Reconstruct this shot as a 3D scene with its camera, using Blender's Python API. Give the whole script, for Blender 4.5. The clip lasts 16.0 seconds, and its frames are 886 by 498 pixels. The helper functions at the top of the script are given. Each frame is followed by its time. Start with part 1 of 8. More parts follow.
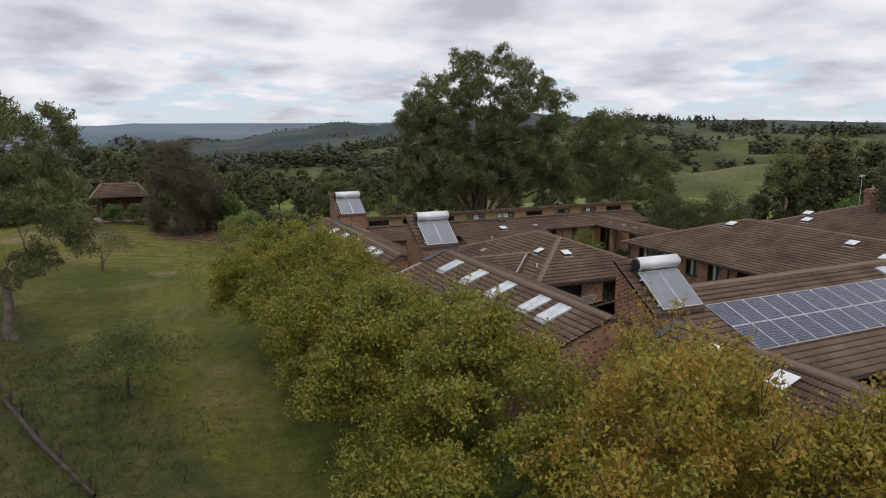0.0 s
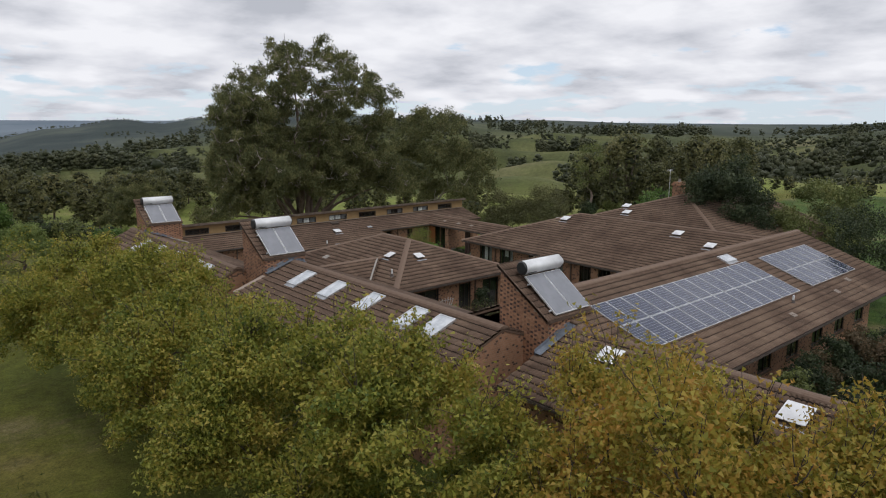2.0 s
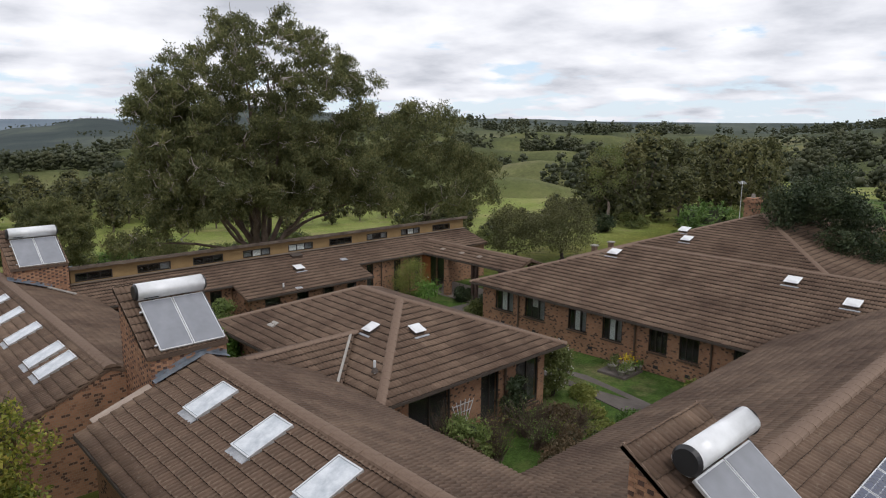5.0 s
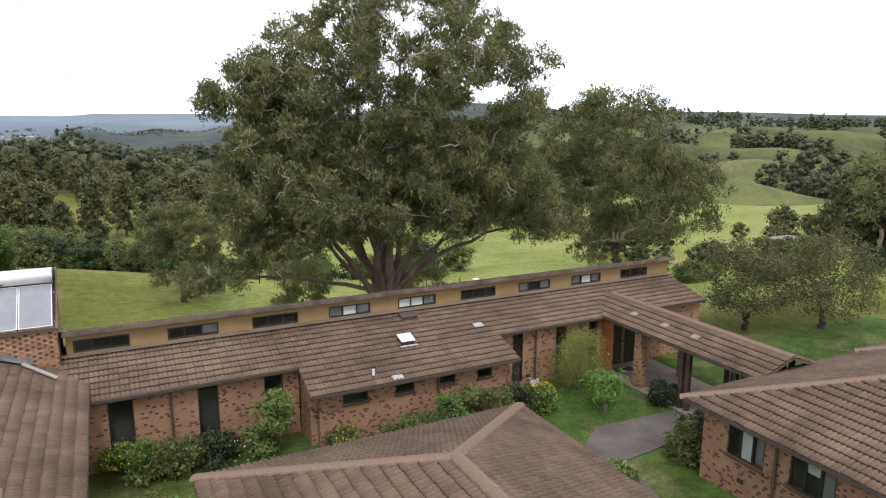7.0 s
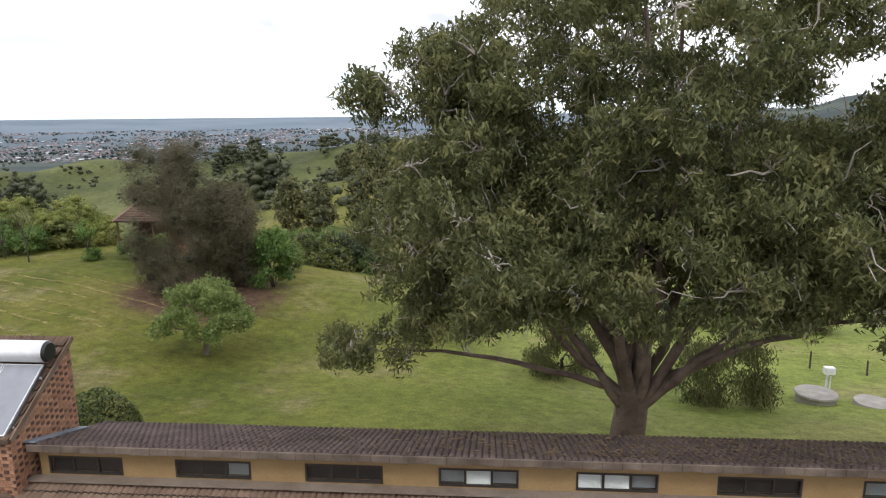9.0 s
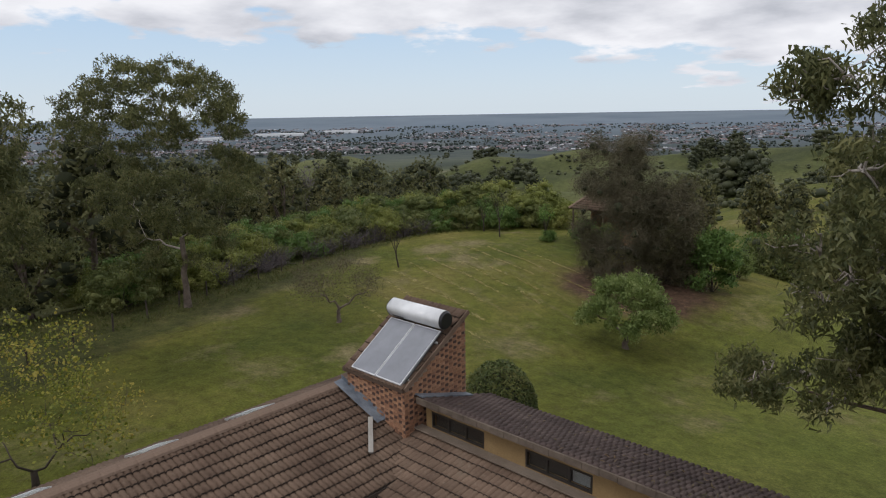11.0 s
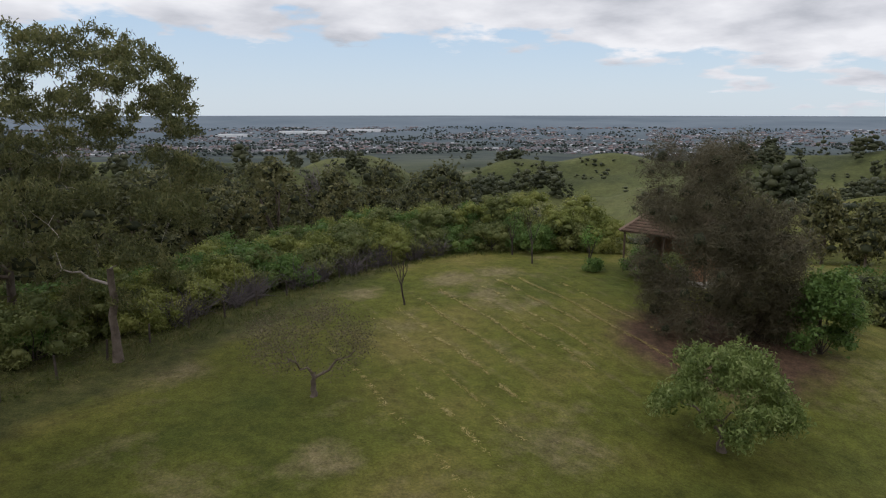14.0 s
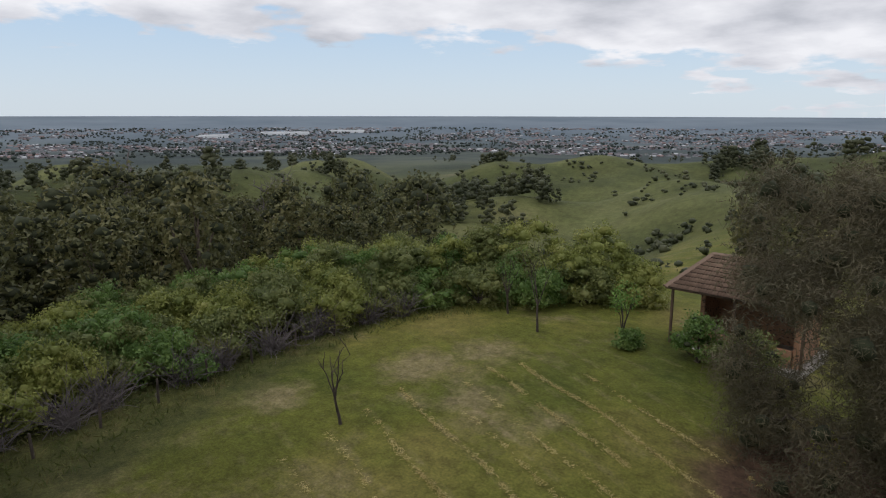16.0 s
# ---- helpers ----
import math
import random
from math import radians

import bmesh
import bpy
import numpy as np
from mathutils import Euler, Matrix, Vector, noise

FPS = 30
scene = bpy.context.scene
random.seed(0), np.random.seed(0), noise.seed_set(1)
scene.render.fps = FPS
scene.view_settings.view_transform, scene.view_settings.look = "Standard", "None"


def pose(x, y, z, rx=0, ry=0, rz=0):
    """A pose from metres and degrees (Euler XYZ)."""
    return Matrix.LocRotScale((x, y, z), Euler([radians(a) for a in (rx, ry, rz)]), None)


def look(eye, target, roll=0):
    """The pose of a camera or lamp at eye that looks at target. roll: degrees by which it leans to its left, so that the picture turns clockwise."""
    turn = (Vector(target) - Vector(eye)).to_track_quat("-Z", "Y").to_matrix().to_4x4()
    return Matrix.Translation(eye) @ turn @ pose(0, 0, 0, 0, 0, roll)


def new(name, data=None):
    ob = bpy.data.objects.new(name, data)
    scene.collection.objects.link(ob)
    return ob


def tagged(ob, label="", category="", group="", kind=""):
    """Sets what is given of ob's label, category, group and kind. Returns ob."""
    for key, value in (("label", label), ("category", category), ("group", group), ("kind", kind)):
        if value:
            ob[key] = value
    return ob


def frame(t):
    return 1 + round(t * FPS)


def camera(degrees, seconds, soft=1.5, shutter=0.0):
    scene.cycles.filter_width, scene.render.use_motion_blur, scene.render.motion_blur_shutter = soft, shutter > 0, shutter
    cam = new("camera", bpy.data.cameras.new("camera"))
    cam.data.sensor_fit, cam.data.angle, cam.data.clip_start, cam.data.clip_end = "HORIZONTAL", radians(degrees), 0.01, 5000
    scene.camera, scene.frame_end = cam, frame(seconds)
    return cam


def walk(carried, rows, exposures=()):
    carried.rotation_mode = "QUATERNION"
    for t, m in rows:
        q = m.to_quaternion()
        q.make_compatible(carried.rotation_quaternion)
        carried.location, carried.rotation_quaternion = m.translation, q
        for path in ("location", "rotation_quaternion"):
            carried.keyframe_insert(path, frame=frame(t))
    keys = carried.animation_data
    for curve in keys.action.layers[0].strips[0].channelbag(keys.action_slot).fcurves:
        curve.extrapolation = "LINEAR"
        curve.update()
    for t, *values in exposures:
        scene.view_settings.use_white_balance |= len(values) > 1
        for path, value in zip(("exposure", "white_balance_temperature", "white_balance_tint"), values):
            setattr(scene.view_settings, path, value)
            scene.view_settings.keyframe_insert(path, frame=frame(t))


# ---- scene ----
cam = camera(66.7, 16.0, 1.1)
PATH = [
    (0, (0.404, -1.602, 12.832), (1.221, 0.185, 12.457), 0.0),
    (0.5, (0.183, -0.531, 12.727), (1.176, 1.164, 12.354), 0.1),
    (1, (-0.1, 0.622, 12.697), (1.078, 2.194, 12.321), 0.2),
    (1.5, (-0.187, 1.644, 12.614), (1.103, 3.126, 12.24), 0.3),
    (2, (-0.166, 2.743, 12.585), (1.135, 4.216, 12.209), 0.4),
    (2.5, (0.304, 4.066, 12.548), (1.605, 5.538, 12.172), 0.4),
    (3, (1.323, 5.919, 12.515), (2.672, 7.347, 12.139), 0.5),
    (3.2, (1.865, 6.718, 12.504), (3.257, 8.104, 12.127), 0.6),
    (5.3, (10.563, 16.562, 12.39), (11.874, 18.024, 12.01), 0.3),
    (5.5, (11.61, 17.652, 12.384), (12.882, 19.148, 12.002), 0.3),
    (6, (14.388, 20.599, 12.399), (15.57, 22.164, 12.01), 0.4),
    (6.5, (17.033, 23.53, 12.375), (18.102, 25.173, 11.982), 0.3),
    (7, (19.887, 26.789, 12.384), (20.772, 28.538, 11.985), 0.2),
    (7.5, (22.638, 30.121, 12.299), (23.325, 31.956, 11.899), 0.2),
    (8, (25.163, 33.684, 12.318), (25.646, 35.583, 11.918), 0.1),
    (8.5, (27.404, 36.666, 12.36), (27.623, 38.613, 11.958), -0.0),
    (9, (29.078, 38.995, 12.405), (28.934, 40.949, 12.005), -0.4),
    (9.5, (30.048, 40.417, 12.456), (29.445, 42.281, 12.055), -0.1),
    (10, (30.482, 40.79, 12.45), (29.43, 42.442, 12.047), -0.2),
    (10.2, (30.51, 40.844, 12.434), (29.305, 42.388, 12.03), -0.2),
    (12.3, (29.539, 42.431, 12.361), (28.146, 43.809, 11.959), -0.9),
    (12.5, (29.011, 42.989, 12.379), (27.616, 44.365, 11.978), -0.5),
    (13, (27.001, 45.031, 12.276), (25.606, 46.407, 11.874), -0.3),
    (13.5, (24.698, 47.387, 12.072), (23.302, 48.762, 11.671), -0.2),
    (14, (21.888, 50.21, 12.044), (20.501, 51.594, 11.642), -0.0),
    (14.5, (19.13, 53.209, 12.056), (17.754, 54.602, 11.653), 0.2),
    (15, (16.268, 56.493, 12.096), (14.941, 57.935, 11.695), 0.2),
    (15.5, (13.379, 59.806, 12.07), (12.067, 61.261, 11.669), 0.2),
    (16, (10.411, 63.146, 12.073), (9.057, 64.563, 11.673), 0.1),
]
EXPOSURES = [(0.0, -0.46), (3.0, -0.42), (5.5, -0.06), (6.0, 0.19), (7.0, 0.55), (8.0, 0.68), (9.0, 0.42), (10.0, -0.24), (12.5, -0.48), (16.0, -0.46)]
walk(cam, [(t, look(eye, target, roll)) for t, eye, target, roll in PATH], EXPOSURES)

# ---- world and sun ----
world = bpy.data.worlds.new("sky")
scene.world = world
world.use_nodes = True
wn, wl = world.node_tree.nodes, world.node_tree.links
wn.clear()
SUN_EL, SUN_ROT = radians(52), radians(200)
w_out = wn.new("ShaderNodeOutputWorld")
w_bg = wn.new("ShaderNodeBackground")
w_sky = wn.new("ShaderNodeTexSky")
w_sky.sky_type, w_sky.sun_disc, w_sky.sun_elevation, w_sky.sun_rotation = "NISHITA", False, SUN_EL, SUN_ROT
w_sky.air_density, w_sky.dust_density, w_sky.ozone_density = 1.0, 0.7, 1.0
w_co = wn.new("ShaderNodeTexCoord")
w_sep = wn.new("ShaderNodeSeparateXYZ")
wl.new(w_co.outputs["Generated"], w_sep.inputs[0])


def w_math(op, a, c, d=None):
    k = wn.new("ShaderNodeMath")
    k.operation = op
    for i, q in enumerate((a, c, d)):
        if q is None:
            continue
        if isinstance(q, (int, float)):
            k.inputs[i].default_value = q
        else:
            wl.new(q, k.inputs[i])
    return k.outputs[0]


# a flat layer of cloud seen in perspective: the direction laid out on a plane overhead
w_h = w_math("ADD", w_math("MAXIMUM", w_sep.outputs["Z"], 0.0), 0.19)
w_plane = wn.new("ShaderNodeCombineXYZ")
wl.new(w_math("DIVIDE", w_sep.outputs["X"], w_h), w_plane.inputs["X"])
wl.new(w_math("DIVIDE", w_sep.outputs["Y"], w_h), w_plane.inputs["Y"])


def w_noise(scale, detail, rough, seed):
    k = wn.new("ShaderNodeTexNoise")
    k.noise_dimensions = "4D"
    k.inputs["Scale"].default_value, k.inputs["Detail"].default_value, k.inputs["Roughness"].default_value, k.inputs["W"].default_value = scale, detail, rough, seed
    wl.new(w_plane.outputs[0], k.inputs["Vector"])
    return k.outputs["Fac"]


def w_ramp(src, *stops):
    k = wn.new("ShaderNodeValToRGB")
    for i, (p, c) in enumerate(stops):
        e = k.color_ramp.elements[i] if i < 2 else k.color_ramp.elements.new(p)
        e.position, e.color = p, (*c, 1)
    wl.new(src, k.inputs["Fac"])
    return k.outputs["Color"]


# thinner towards the north-west, where blue shows between small heaps
w_side = wn.new("ShaderNodeMapRange")
w_side.interpolation_type = "SMOOTHSTEP"
for k, q in zip(("From Min", "From Max", "To Min", "To Max"), (-0.25, -0.72, 0.16, -0.075)):
    w_side.inputs[k].default_value = q
wl.new(w_sep.outputs["X"], w_side.inputs["Value"])
w_deck = wn.new("ShaderNodeMapRange")
for k, q in zip(("From Min", "From Max", "To Min", "To Max"), (-0.15, -0.6, 2.3, 5.0)):
    w_deck.inputs[k].default_value = q
wl.new(w_sep.outputs["X"], w_deck.inputs["Value"])
w_bias = w_math("ADD", w_side.outputs["Result"], w_math("MULTIPLY", w_math("SUBTRACT", w_sep.outputs["Z"], 0.095), w_deck.outputs["Result"]))
w_cov = w_math("ADD", w_noise(2.9, 9, 0.54, 2.3), w_bias)
w_cover = w_ramp(w_cov, (0.44, (0, 0, 0)), (0.53, (1, 1, 1)))
w_shade = w_ramp(w_noise(1.7, 8, 0.52, 7.1), (0.34, (7.4, 7.7, 8.6)), (0.46, (10.4, 10.6, 11.5)), (0.60, (13.4, 13.5, 14.2)))
w_lift = w_ramp(w_math("MULTIPLY", w_sep.outputs["Z"], 5.0), (0.0, (11.4, 13.0, 14.6)), (0.9, (7.4, 10.7, 15.0)))
w_clear = wn.new("ShaderNodeMixRGB")
w_clear.inputs["Fac"].default_value = 0.75
wl.new(w_sky.outputs["Color"], w_clear.inputs["Color1"])
wl.new(w_lift, w_clear.inputs["Color2"])
w_mix = wn.new("ShaderNodeMixRGB")
wl.new(w_cover, w_mix.inputs["Fac"])
wl.new(w_clear.outputs["Color"], w_mix.inputs["Color1"])
wl.new(w_shade, w_mix.inputs["Color2"])
wl.new(w_mix.outputs["Color"], w_bg.inputs["Color"])
wl.new(w_bg.outputs["Background"], w_out.inputs["Surface"])
w_bg.inputs["Strength"].default_value = 0.09
sun_lamp = bpy.data.lights.new("sun", "SUN")
sun_lamp.energy, sun_lamp.angle, sun_lamp.color = 1.0, radians(12), (1.0, 0.965, 0.94)
sun = new("sun", sun_lamp)
sun.matrix_world = look((0, 0, 60), (12, 34, 8))

# ---- materials ----
def noise_mat(name, c1, c2, scale=3.0, rough=0.8, fine=40.0, c3=None, bump=0.3, spec=0.3, island=0.0, objrand=0.0, bump_dist=0.02, metallic=0.0, detail=6, space="Object", fleck=None):
    """Two-scale mottled surface: c1 to c2 over large noise, towards c3 in patches, fine grain and relief."""
    m = bpy.data.materials.new(name)
    m.use_nodes = True
    n, l = m.node_tree.nodes, m.node_tree.links
    b = n["Principled BSDF"]
    b.inputs["Roughness"].default_value, b.inputs["Metallic"].default_value = rough, metallic
    b.inputs["Specular IOR Level"].default_value = spec
    co = n.new("ShaderNodeTexCoord")
    big = n.new("ShaderNodeTexNoise")
    big.inputs["Scale"].default_value, big.inputs["Detail"].default_value, big.inputs["Roughness"].default_value = scale, detail, 0.6
    small = n.new("ShaderNodeTexNoise")
    small.inputs["Scale"].default_value, small.inputs["Detail"].default_value = fine, 4
    for t in (big, small):
        l.new(co.outputs[space], t.inputs["Vector"])
    ramp = n.new("ShaderNodeValToRGB")
    ramp.color_ramp.elements[0].position, ramp.color_ramp.elements[1].position = 0.32, 0.68
    ramp.color_ramp.elements[0].color, ramp.color_ramp.elements[1].color = (*c1, 1), (*c2, 1)
    if c3:
        e = ramp.color_ramp.elements.new(0.9)
        e.color = (*c3, 1)
    l.new(big.outputs["Fac"], ramp.inputs["Fac"])
    col = ramp.outputs["Color"]
    mul = n.new("ShaderNodeMixRGB")
    mul.blend_type, mul.inputs["Fac"].default_value = "OVERLAY", 0.45
    grain = n.new("ShaderNodeValToRGB")
    grain.color_ramp.elements[0].color, grain.color_ramp.elements[1].color = (0.28, 0.28, 0.28, 1), (0.72, 0.72, 0.72, 1)
    l.new(small.outputs["Fac"], grain.inputs["Fac"])
    l.new(col, mul.inputs["Color1"])
    l.new(grain.outputs["Color"], mul.inputs["Color2"])
    col = mul.outputs["Color"]
    if fleck:
        spots, fr, fm = n.new("ShaderNodeTexNoise"), n.new("ShaderNodeValToRGB"), n.new("ShaderNodeMixRGB")
        spots.inputs["Scale"].default_value, spots.inputs["Detail"].default_value, spots.inputs["Roughness"].default_value = 7.0, 8, 0.7
        l.new(co.outputs[space], spots.inputs["Vector"])
        fr.color_ramp.elements[0].position, fr.color_ramp.elements[1].position = 0.58, 0.70
        fr.color_ramp.elements[1].color = (0.6, 0.6, 0.6, 1)
        l.new(spots.outputs["Fac"], fr.inputs["Fac"])
        l.new(fr.outputs["Color"], fm.inputs["Fac"])
        l.new(col, fm.inputs["Color1"])
        fm.inputs["Color2"].default_value = (*fleck, 1)
        col = fm.outputs["Color"]
    for amount, node, socket in ((island, "ShaderNodeNewGeometry", "Random Per Island"), (objrand, "ShaderNodeObjectInfo", "Random")):
        if amount:
            src = n.new(node)
            mr = n.new("ShaderNodeMapRange")
            mr.inputs["To Min"].default_value, mr.inputs["To Max"].default_value = 1 - amount, 1 + amount
            l.new(src.outputs[socket], mr.inputs["Value"])
            hs = n.new("ShaderNodeHueSaturation")
            l.new(mr.outputs["Result"], hs.inputs["Value"])
            l.new(col, hs.inputs["Color"])
            col = hs.outputs["Color"]
    l.new(col, b.inputs["Base Color"])
    if bump:
        bp = n.new("ShaderNodeBump")
        bp.inputs["Strength"].default_value, bp.inputs["Distance"].default_value = bump, bump_dist
        l.new(small.outputs["Fac"], bp.inputs["Height"])
        l.new(bp.outputs["Normal"], b.inputs["Normal"])
    return m


def leaf_mat(name, c1, c2, c3, light=0.35, scale=0.7, vary=0.55):
    """Leaves: hue varies from leaf to leaf and over the crown, with light coming through."""
    m = bpy.data.materials.new(name)
    m.use_nodes = True
    n, l = m.node_tree.nodes, m.node_tree.links
    b, out = n["Principled BSDF"], n["Material Output"]
    b.inputs["Roughness"].default_value, b.inputs["Specular IOR Level"].default_value = 0.55, 0.3
    geo = n.new("ShaderNodeNewGeometry")
    co = n.new("ShaderNodeTexCoord")
    big = n.new("ShaderNodeTexNoise")
    big.inputs["Scale"].default_value, big.inputs["Detail"].default_value = scale, 3
    l.new(co.outputs["Object"], big.inputs["Vector"])
    add = n.new("ShaderNodeMath")
    add.operation = "MULTIPLY_ADD"
    add.inputs[1].default_value = vary
    l.new(geo.outputs["Random Per Island"], add.inputs[0])
    shift = n.new("ShaderNodeMath")
    shift.operation = "MULTIPLY_ADD"
    shift.inputs[1].default_value, shift.inputs[2].default_value = 1.5, -0.245 - vary / 2
    l.new(big.outputs["Fac"], shift.inputs[0])
    l.new(shift.outputs[0], add.inputs[2])
    ramp = n.new("ShaderNodeValToRGB")
    ramp.color_ramp.elements[0].position, ramp.color_ramp.elements[1].position = 0.1, 0.9
    ramp.color_ramp.elements[0].color, ramp.color_ramp.elements[1].color = (*c1, 1), (*c3, 1)
    e = ramp.color_ramp.elements.new(0.5)
    e.color = (*c2, 1)
    l.new(add.outputs[0], ramp.inputs["Fac"])
    l.new(ramp.outputs["Color"], b.inputs["Base Color"])
    tr = n.new("ShaderNodeBsdfTranslucent")
    l.new(ramp.outputs["Color"], tr.inputs["Color"])
    mix = n.new("ShaderNodeMixShader")
    mix.inputs["Fac"].default_value = light
    l.new(b.outputs[0], mix.inputs[1])
    l.new(tr.outputs[0], mix.inputs[2])
    l.new(mix.outputs[0], out.inputs["Surface"])
    return m


def brick_mat(name, c1, c2, dark, mortar):
    """Face brick: tan courses with scattered dark clinkers and pale joints."""
    m = bpy.data.materials.new(name)
    m.use_nodes = True
    n, l = m.node_tree.nodes, m.node_tree.links
    b = n["Principled BSDF"]
    b.inputs["Roughness"].default_value, b.inputs["Specular IOR Level"].default_value = 0.85, 0.2
    co = n.new("ShaderNodeTexCoord")
    sep = n.new("ShaderNodeSeparateXYZ")
    l.new(co.outputs["Object"], sep.inputs[0])
    s = n.new("ShaderNodeMath")
    l.new(sep.outputs["X"], s.inputs[0])
    l.new(sep.outputs["Y"], s.inputs[1])
    com = n.new("ShaderNodeCombineXYZ")
    l.new(s.outputs[0], com.inputs["X"])
    l.new(sep.outputs["Z"], com.inputs["Y"])
    br = n.new("ShaderNodeTexBrick")
    br.inputs["Scale"].default_value = 1.0
    br.inputs["Brick Width"].default_value, br.inputs["Row Height"].default_value = 0.13, 0.086
    br.inputs["Mortar Size"].default_value, br.inputs["Mortar Smooth"].default_value = 0.006, 0.3
    br.inputs["Color1"].default_value, br.inputs["Color2"].default_value, br.inputs["Mortar"].default_value = (0, 0, 0, 1), (1, 1, 1, 1), (0.5, 0.5, 0.5, 1)
    l.new(com.outputs[0], br.inputs["Vector"])
    ramp = n.new("ShaderNodeValToRGB")
    ramp.color_ramp.interpolation = "LINEAR"
    el = ramp.color_ramp.elements
    el[0].position, el[0].color = 0.0, (*dark, 1)
    el[1].position, el[1].color = 1.0, (*c2, 1)
    for p, c in ((0.13, dark), (0.20, c1), (0.6, c2), (0.8, c1)):
        e = el.new(p)
        e.color = (*c, 1)
    l.new(br.outputs["Color"], ramp.inputs["Fac"])
    big = n.new("ShaderNodeTexNoise")
    big.inputs["Scale"].default_value, big.inputs["Detail"].default_value = 1.1, 6
    l.new(co.outputs["Object"], big.inputs["Vector"])
    stain = n.new("ShaderNodeMixRGB")
    stain.blend_type, stain.inputs["Fac"].default_value = "OVERLAY", 0.5
    l.new(ramp.outputs["Color"], stain.inputs["Color1"])
    l.new(big.outputs["Fac"], stain.inputs["Color2"])
    mo = n.new("ShaderNodeMixRGB")
    l.new(br.outputs["Fac"], mo.inputs["Fac"])
    l.new(stain.outputs["Color"], mo.inputs["Color1"])
    mo.inputs["Color2"].default_value = (*mortar, 1)
    l.new(mo.outputs["Color"], b.inputs["Base Color"])
    bp = n.new("ShaderNodeBump")
    bp.inputs["Strength"].default_value, bp.inputs["Distance"].default_value = 0.6, 0.01
    bp.invert = True
    l.new(br.outputs["Fac"], bp.inputs["Height"])
    l.new(bp.outputs["Normal"], b.inputs["Normal"])
    return m


def plain_mat(name, c, rough=0.5, metallic=0.0, spec=0.5):
    return noise_mat(name, tuple(v * 0.88 for v in c), tuple(min(1, v * 1.1) for v in c), 2.0, rough, 60.0, bump=0.08, spec=spec, metallic=metallic)


M_BRICK = brick_mat("face_brick", (0.31, 0.165, 0.098), (0.37, 0.205, 0.125), (0.105, 0.062, 0.045), (0.30, 0.225, 0.165))
M_TILE = noise_mat("concrete_roof_tile", (0.096, 0.060, 0.042), (0.198, 0.135, 0.095), 0.45, 0.85, 14.0, c3=(0.205, 0.185, 0.135), island=0.13, bump=0.35, fleck=(0.25, 0.205, 0.155))
M_TILE_P = noise_mat("concrete_roof_tile_single", (0.096, 0.060, 0.042), (0.198, 0.135, 0.095), 0.45, 0.85, 14.0, c3=(0.205, 0.185, 0.135), objrand=0.13, bump=0.35, fleck=(0.25, 0.205, 0.155))
# back slope under the gum: moss and dirt, with tree shade in the colour
M_TILE_BACK = noise_mat("shaded_mossy_tile", (0.064, 0.043, 0.038), (0.125, 0.089, 0.077), 0.8, 0.9, 14.0, c3=(0.185, 0.138, 0.108), island=0.16, bump=0.35)
# tile front edges: dirt and the shadow gap under each course, both as colour
M_NOSE = noise_mat("dark_tile_nose", (0.030, 0.022, 0.018), (0.065, 0.048, 0.037), 0.8, 0.9, 14.0)
M_CAP = noise_mat("ridge_cap_tile", (0.15, 0.10, 0.072), (0.22, 0.155, 0.115), 1.3, 0.85, 20.0, island=0.2)
M_FASCIA = plain_mat("brown_fascia_paint", (0.10, 0.065, 0.045), 0.6)
M_GUTTER = plain_mat("weathered_gutter", (0.075, 0.058, 0.048), 0.55)
M_CLADDING = noise_mat("mustard_cladding", (0.25, 0.165, 0.075), (0.31, 0.21, 0.10), 1.2, 0.7, 30.0, bump=0.1)
M_FRAME = plain_mat("dark_bronze_frame", (0.03, 0.024, 0.02), 0.45)
M_BLIND = plain_mat("pale_blind", (0.86, 0.86, 0.83), 0.8)
M_VEIL = plain_mat("grey_veil", (0.34, 0.34, 0.345), 0.9)
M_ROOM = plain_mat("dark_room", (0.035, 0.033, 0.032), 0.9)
M_LEAD = noise_mat("lead_flashing", (0.128, 0.150, 0.180), (0.255, 0.285, 0.323), 3.0, 0.55, 20.0, metallic=0.3)
M_ZINC = noise_mat("pale_zinc", (0.55, 0.57, 0.58), (0.72, 0.74, 0.75), 2.0, 0.45, 20.0)
M_STEEL = plain_mat("white_enamel_steel", (0.80, 0.81, 0.82), 0.25)
M_ALU = plain_mat("aluminium_trim", (0.72, 0.73, 0.74), 0.35, 0.6)
M_BLACK = plain_mat("black_plastic", (0.02, 0.02, 0.022), 0.4)
# grey raised so the glass colour itself carries the sky's reflection
M_ABSORB = noise_mat("collector_glass", (0.215, 0.225, 0.25), (0.255, 0.265, 0.29), 0.5, 0.20, 3.0, bump=0.0, spec=0.7)
M_PV = noise_mat("solar_cell_glass", (0.010, 0.016, 0.045), (0.024, 0.036, 0.085), 2.0, 0.12, 9.0, bump=0.0, spec=0.55)
b_pv = M_PV.node_tree.nodes["Principled BSDF"]
b_pv.inputs["Coat Weight"].default_value, b_pv.inputs["Coat Roughness"].default_value, b_pv.inputs["Coat IOR"].default_value = 0.6, 0.06, 1.5
M_DOME = noise_mat("translucent_skylight", (0.44, 0.48, 0.52), (0.74, 0.77, 0.80), 2.5, 0.18, 12.0, bump=0.05, spec=0.6)
M_FLASH = noise_mat("grey_apron_flashing", (0.26, 0.27, 0.29), (0.46, 0.47, 0.49), 5.0, 0.6, 30.0)
M_CONC = noise_mat("weathered_concrete", (0.27, 0.25, 0.225), (0.40, 0.375, 0.34), 1.5, 0.9, 25.0)
M_PAVING = noise_mat("pale_paving", (0.17, 0.145, 0.125), (0.27, 0.23, 0.20), 0.9, 0.9, 25.0)
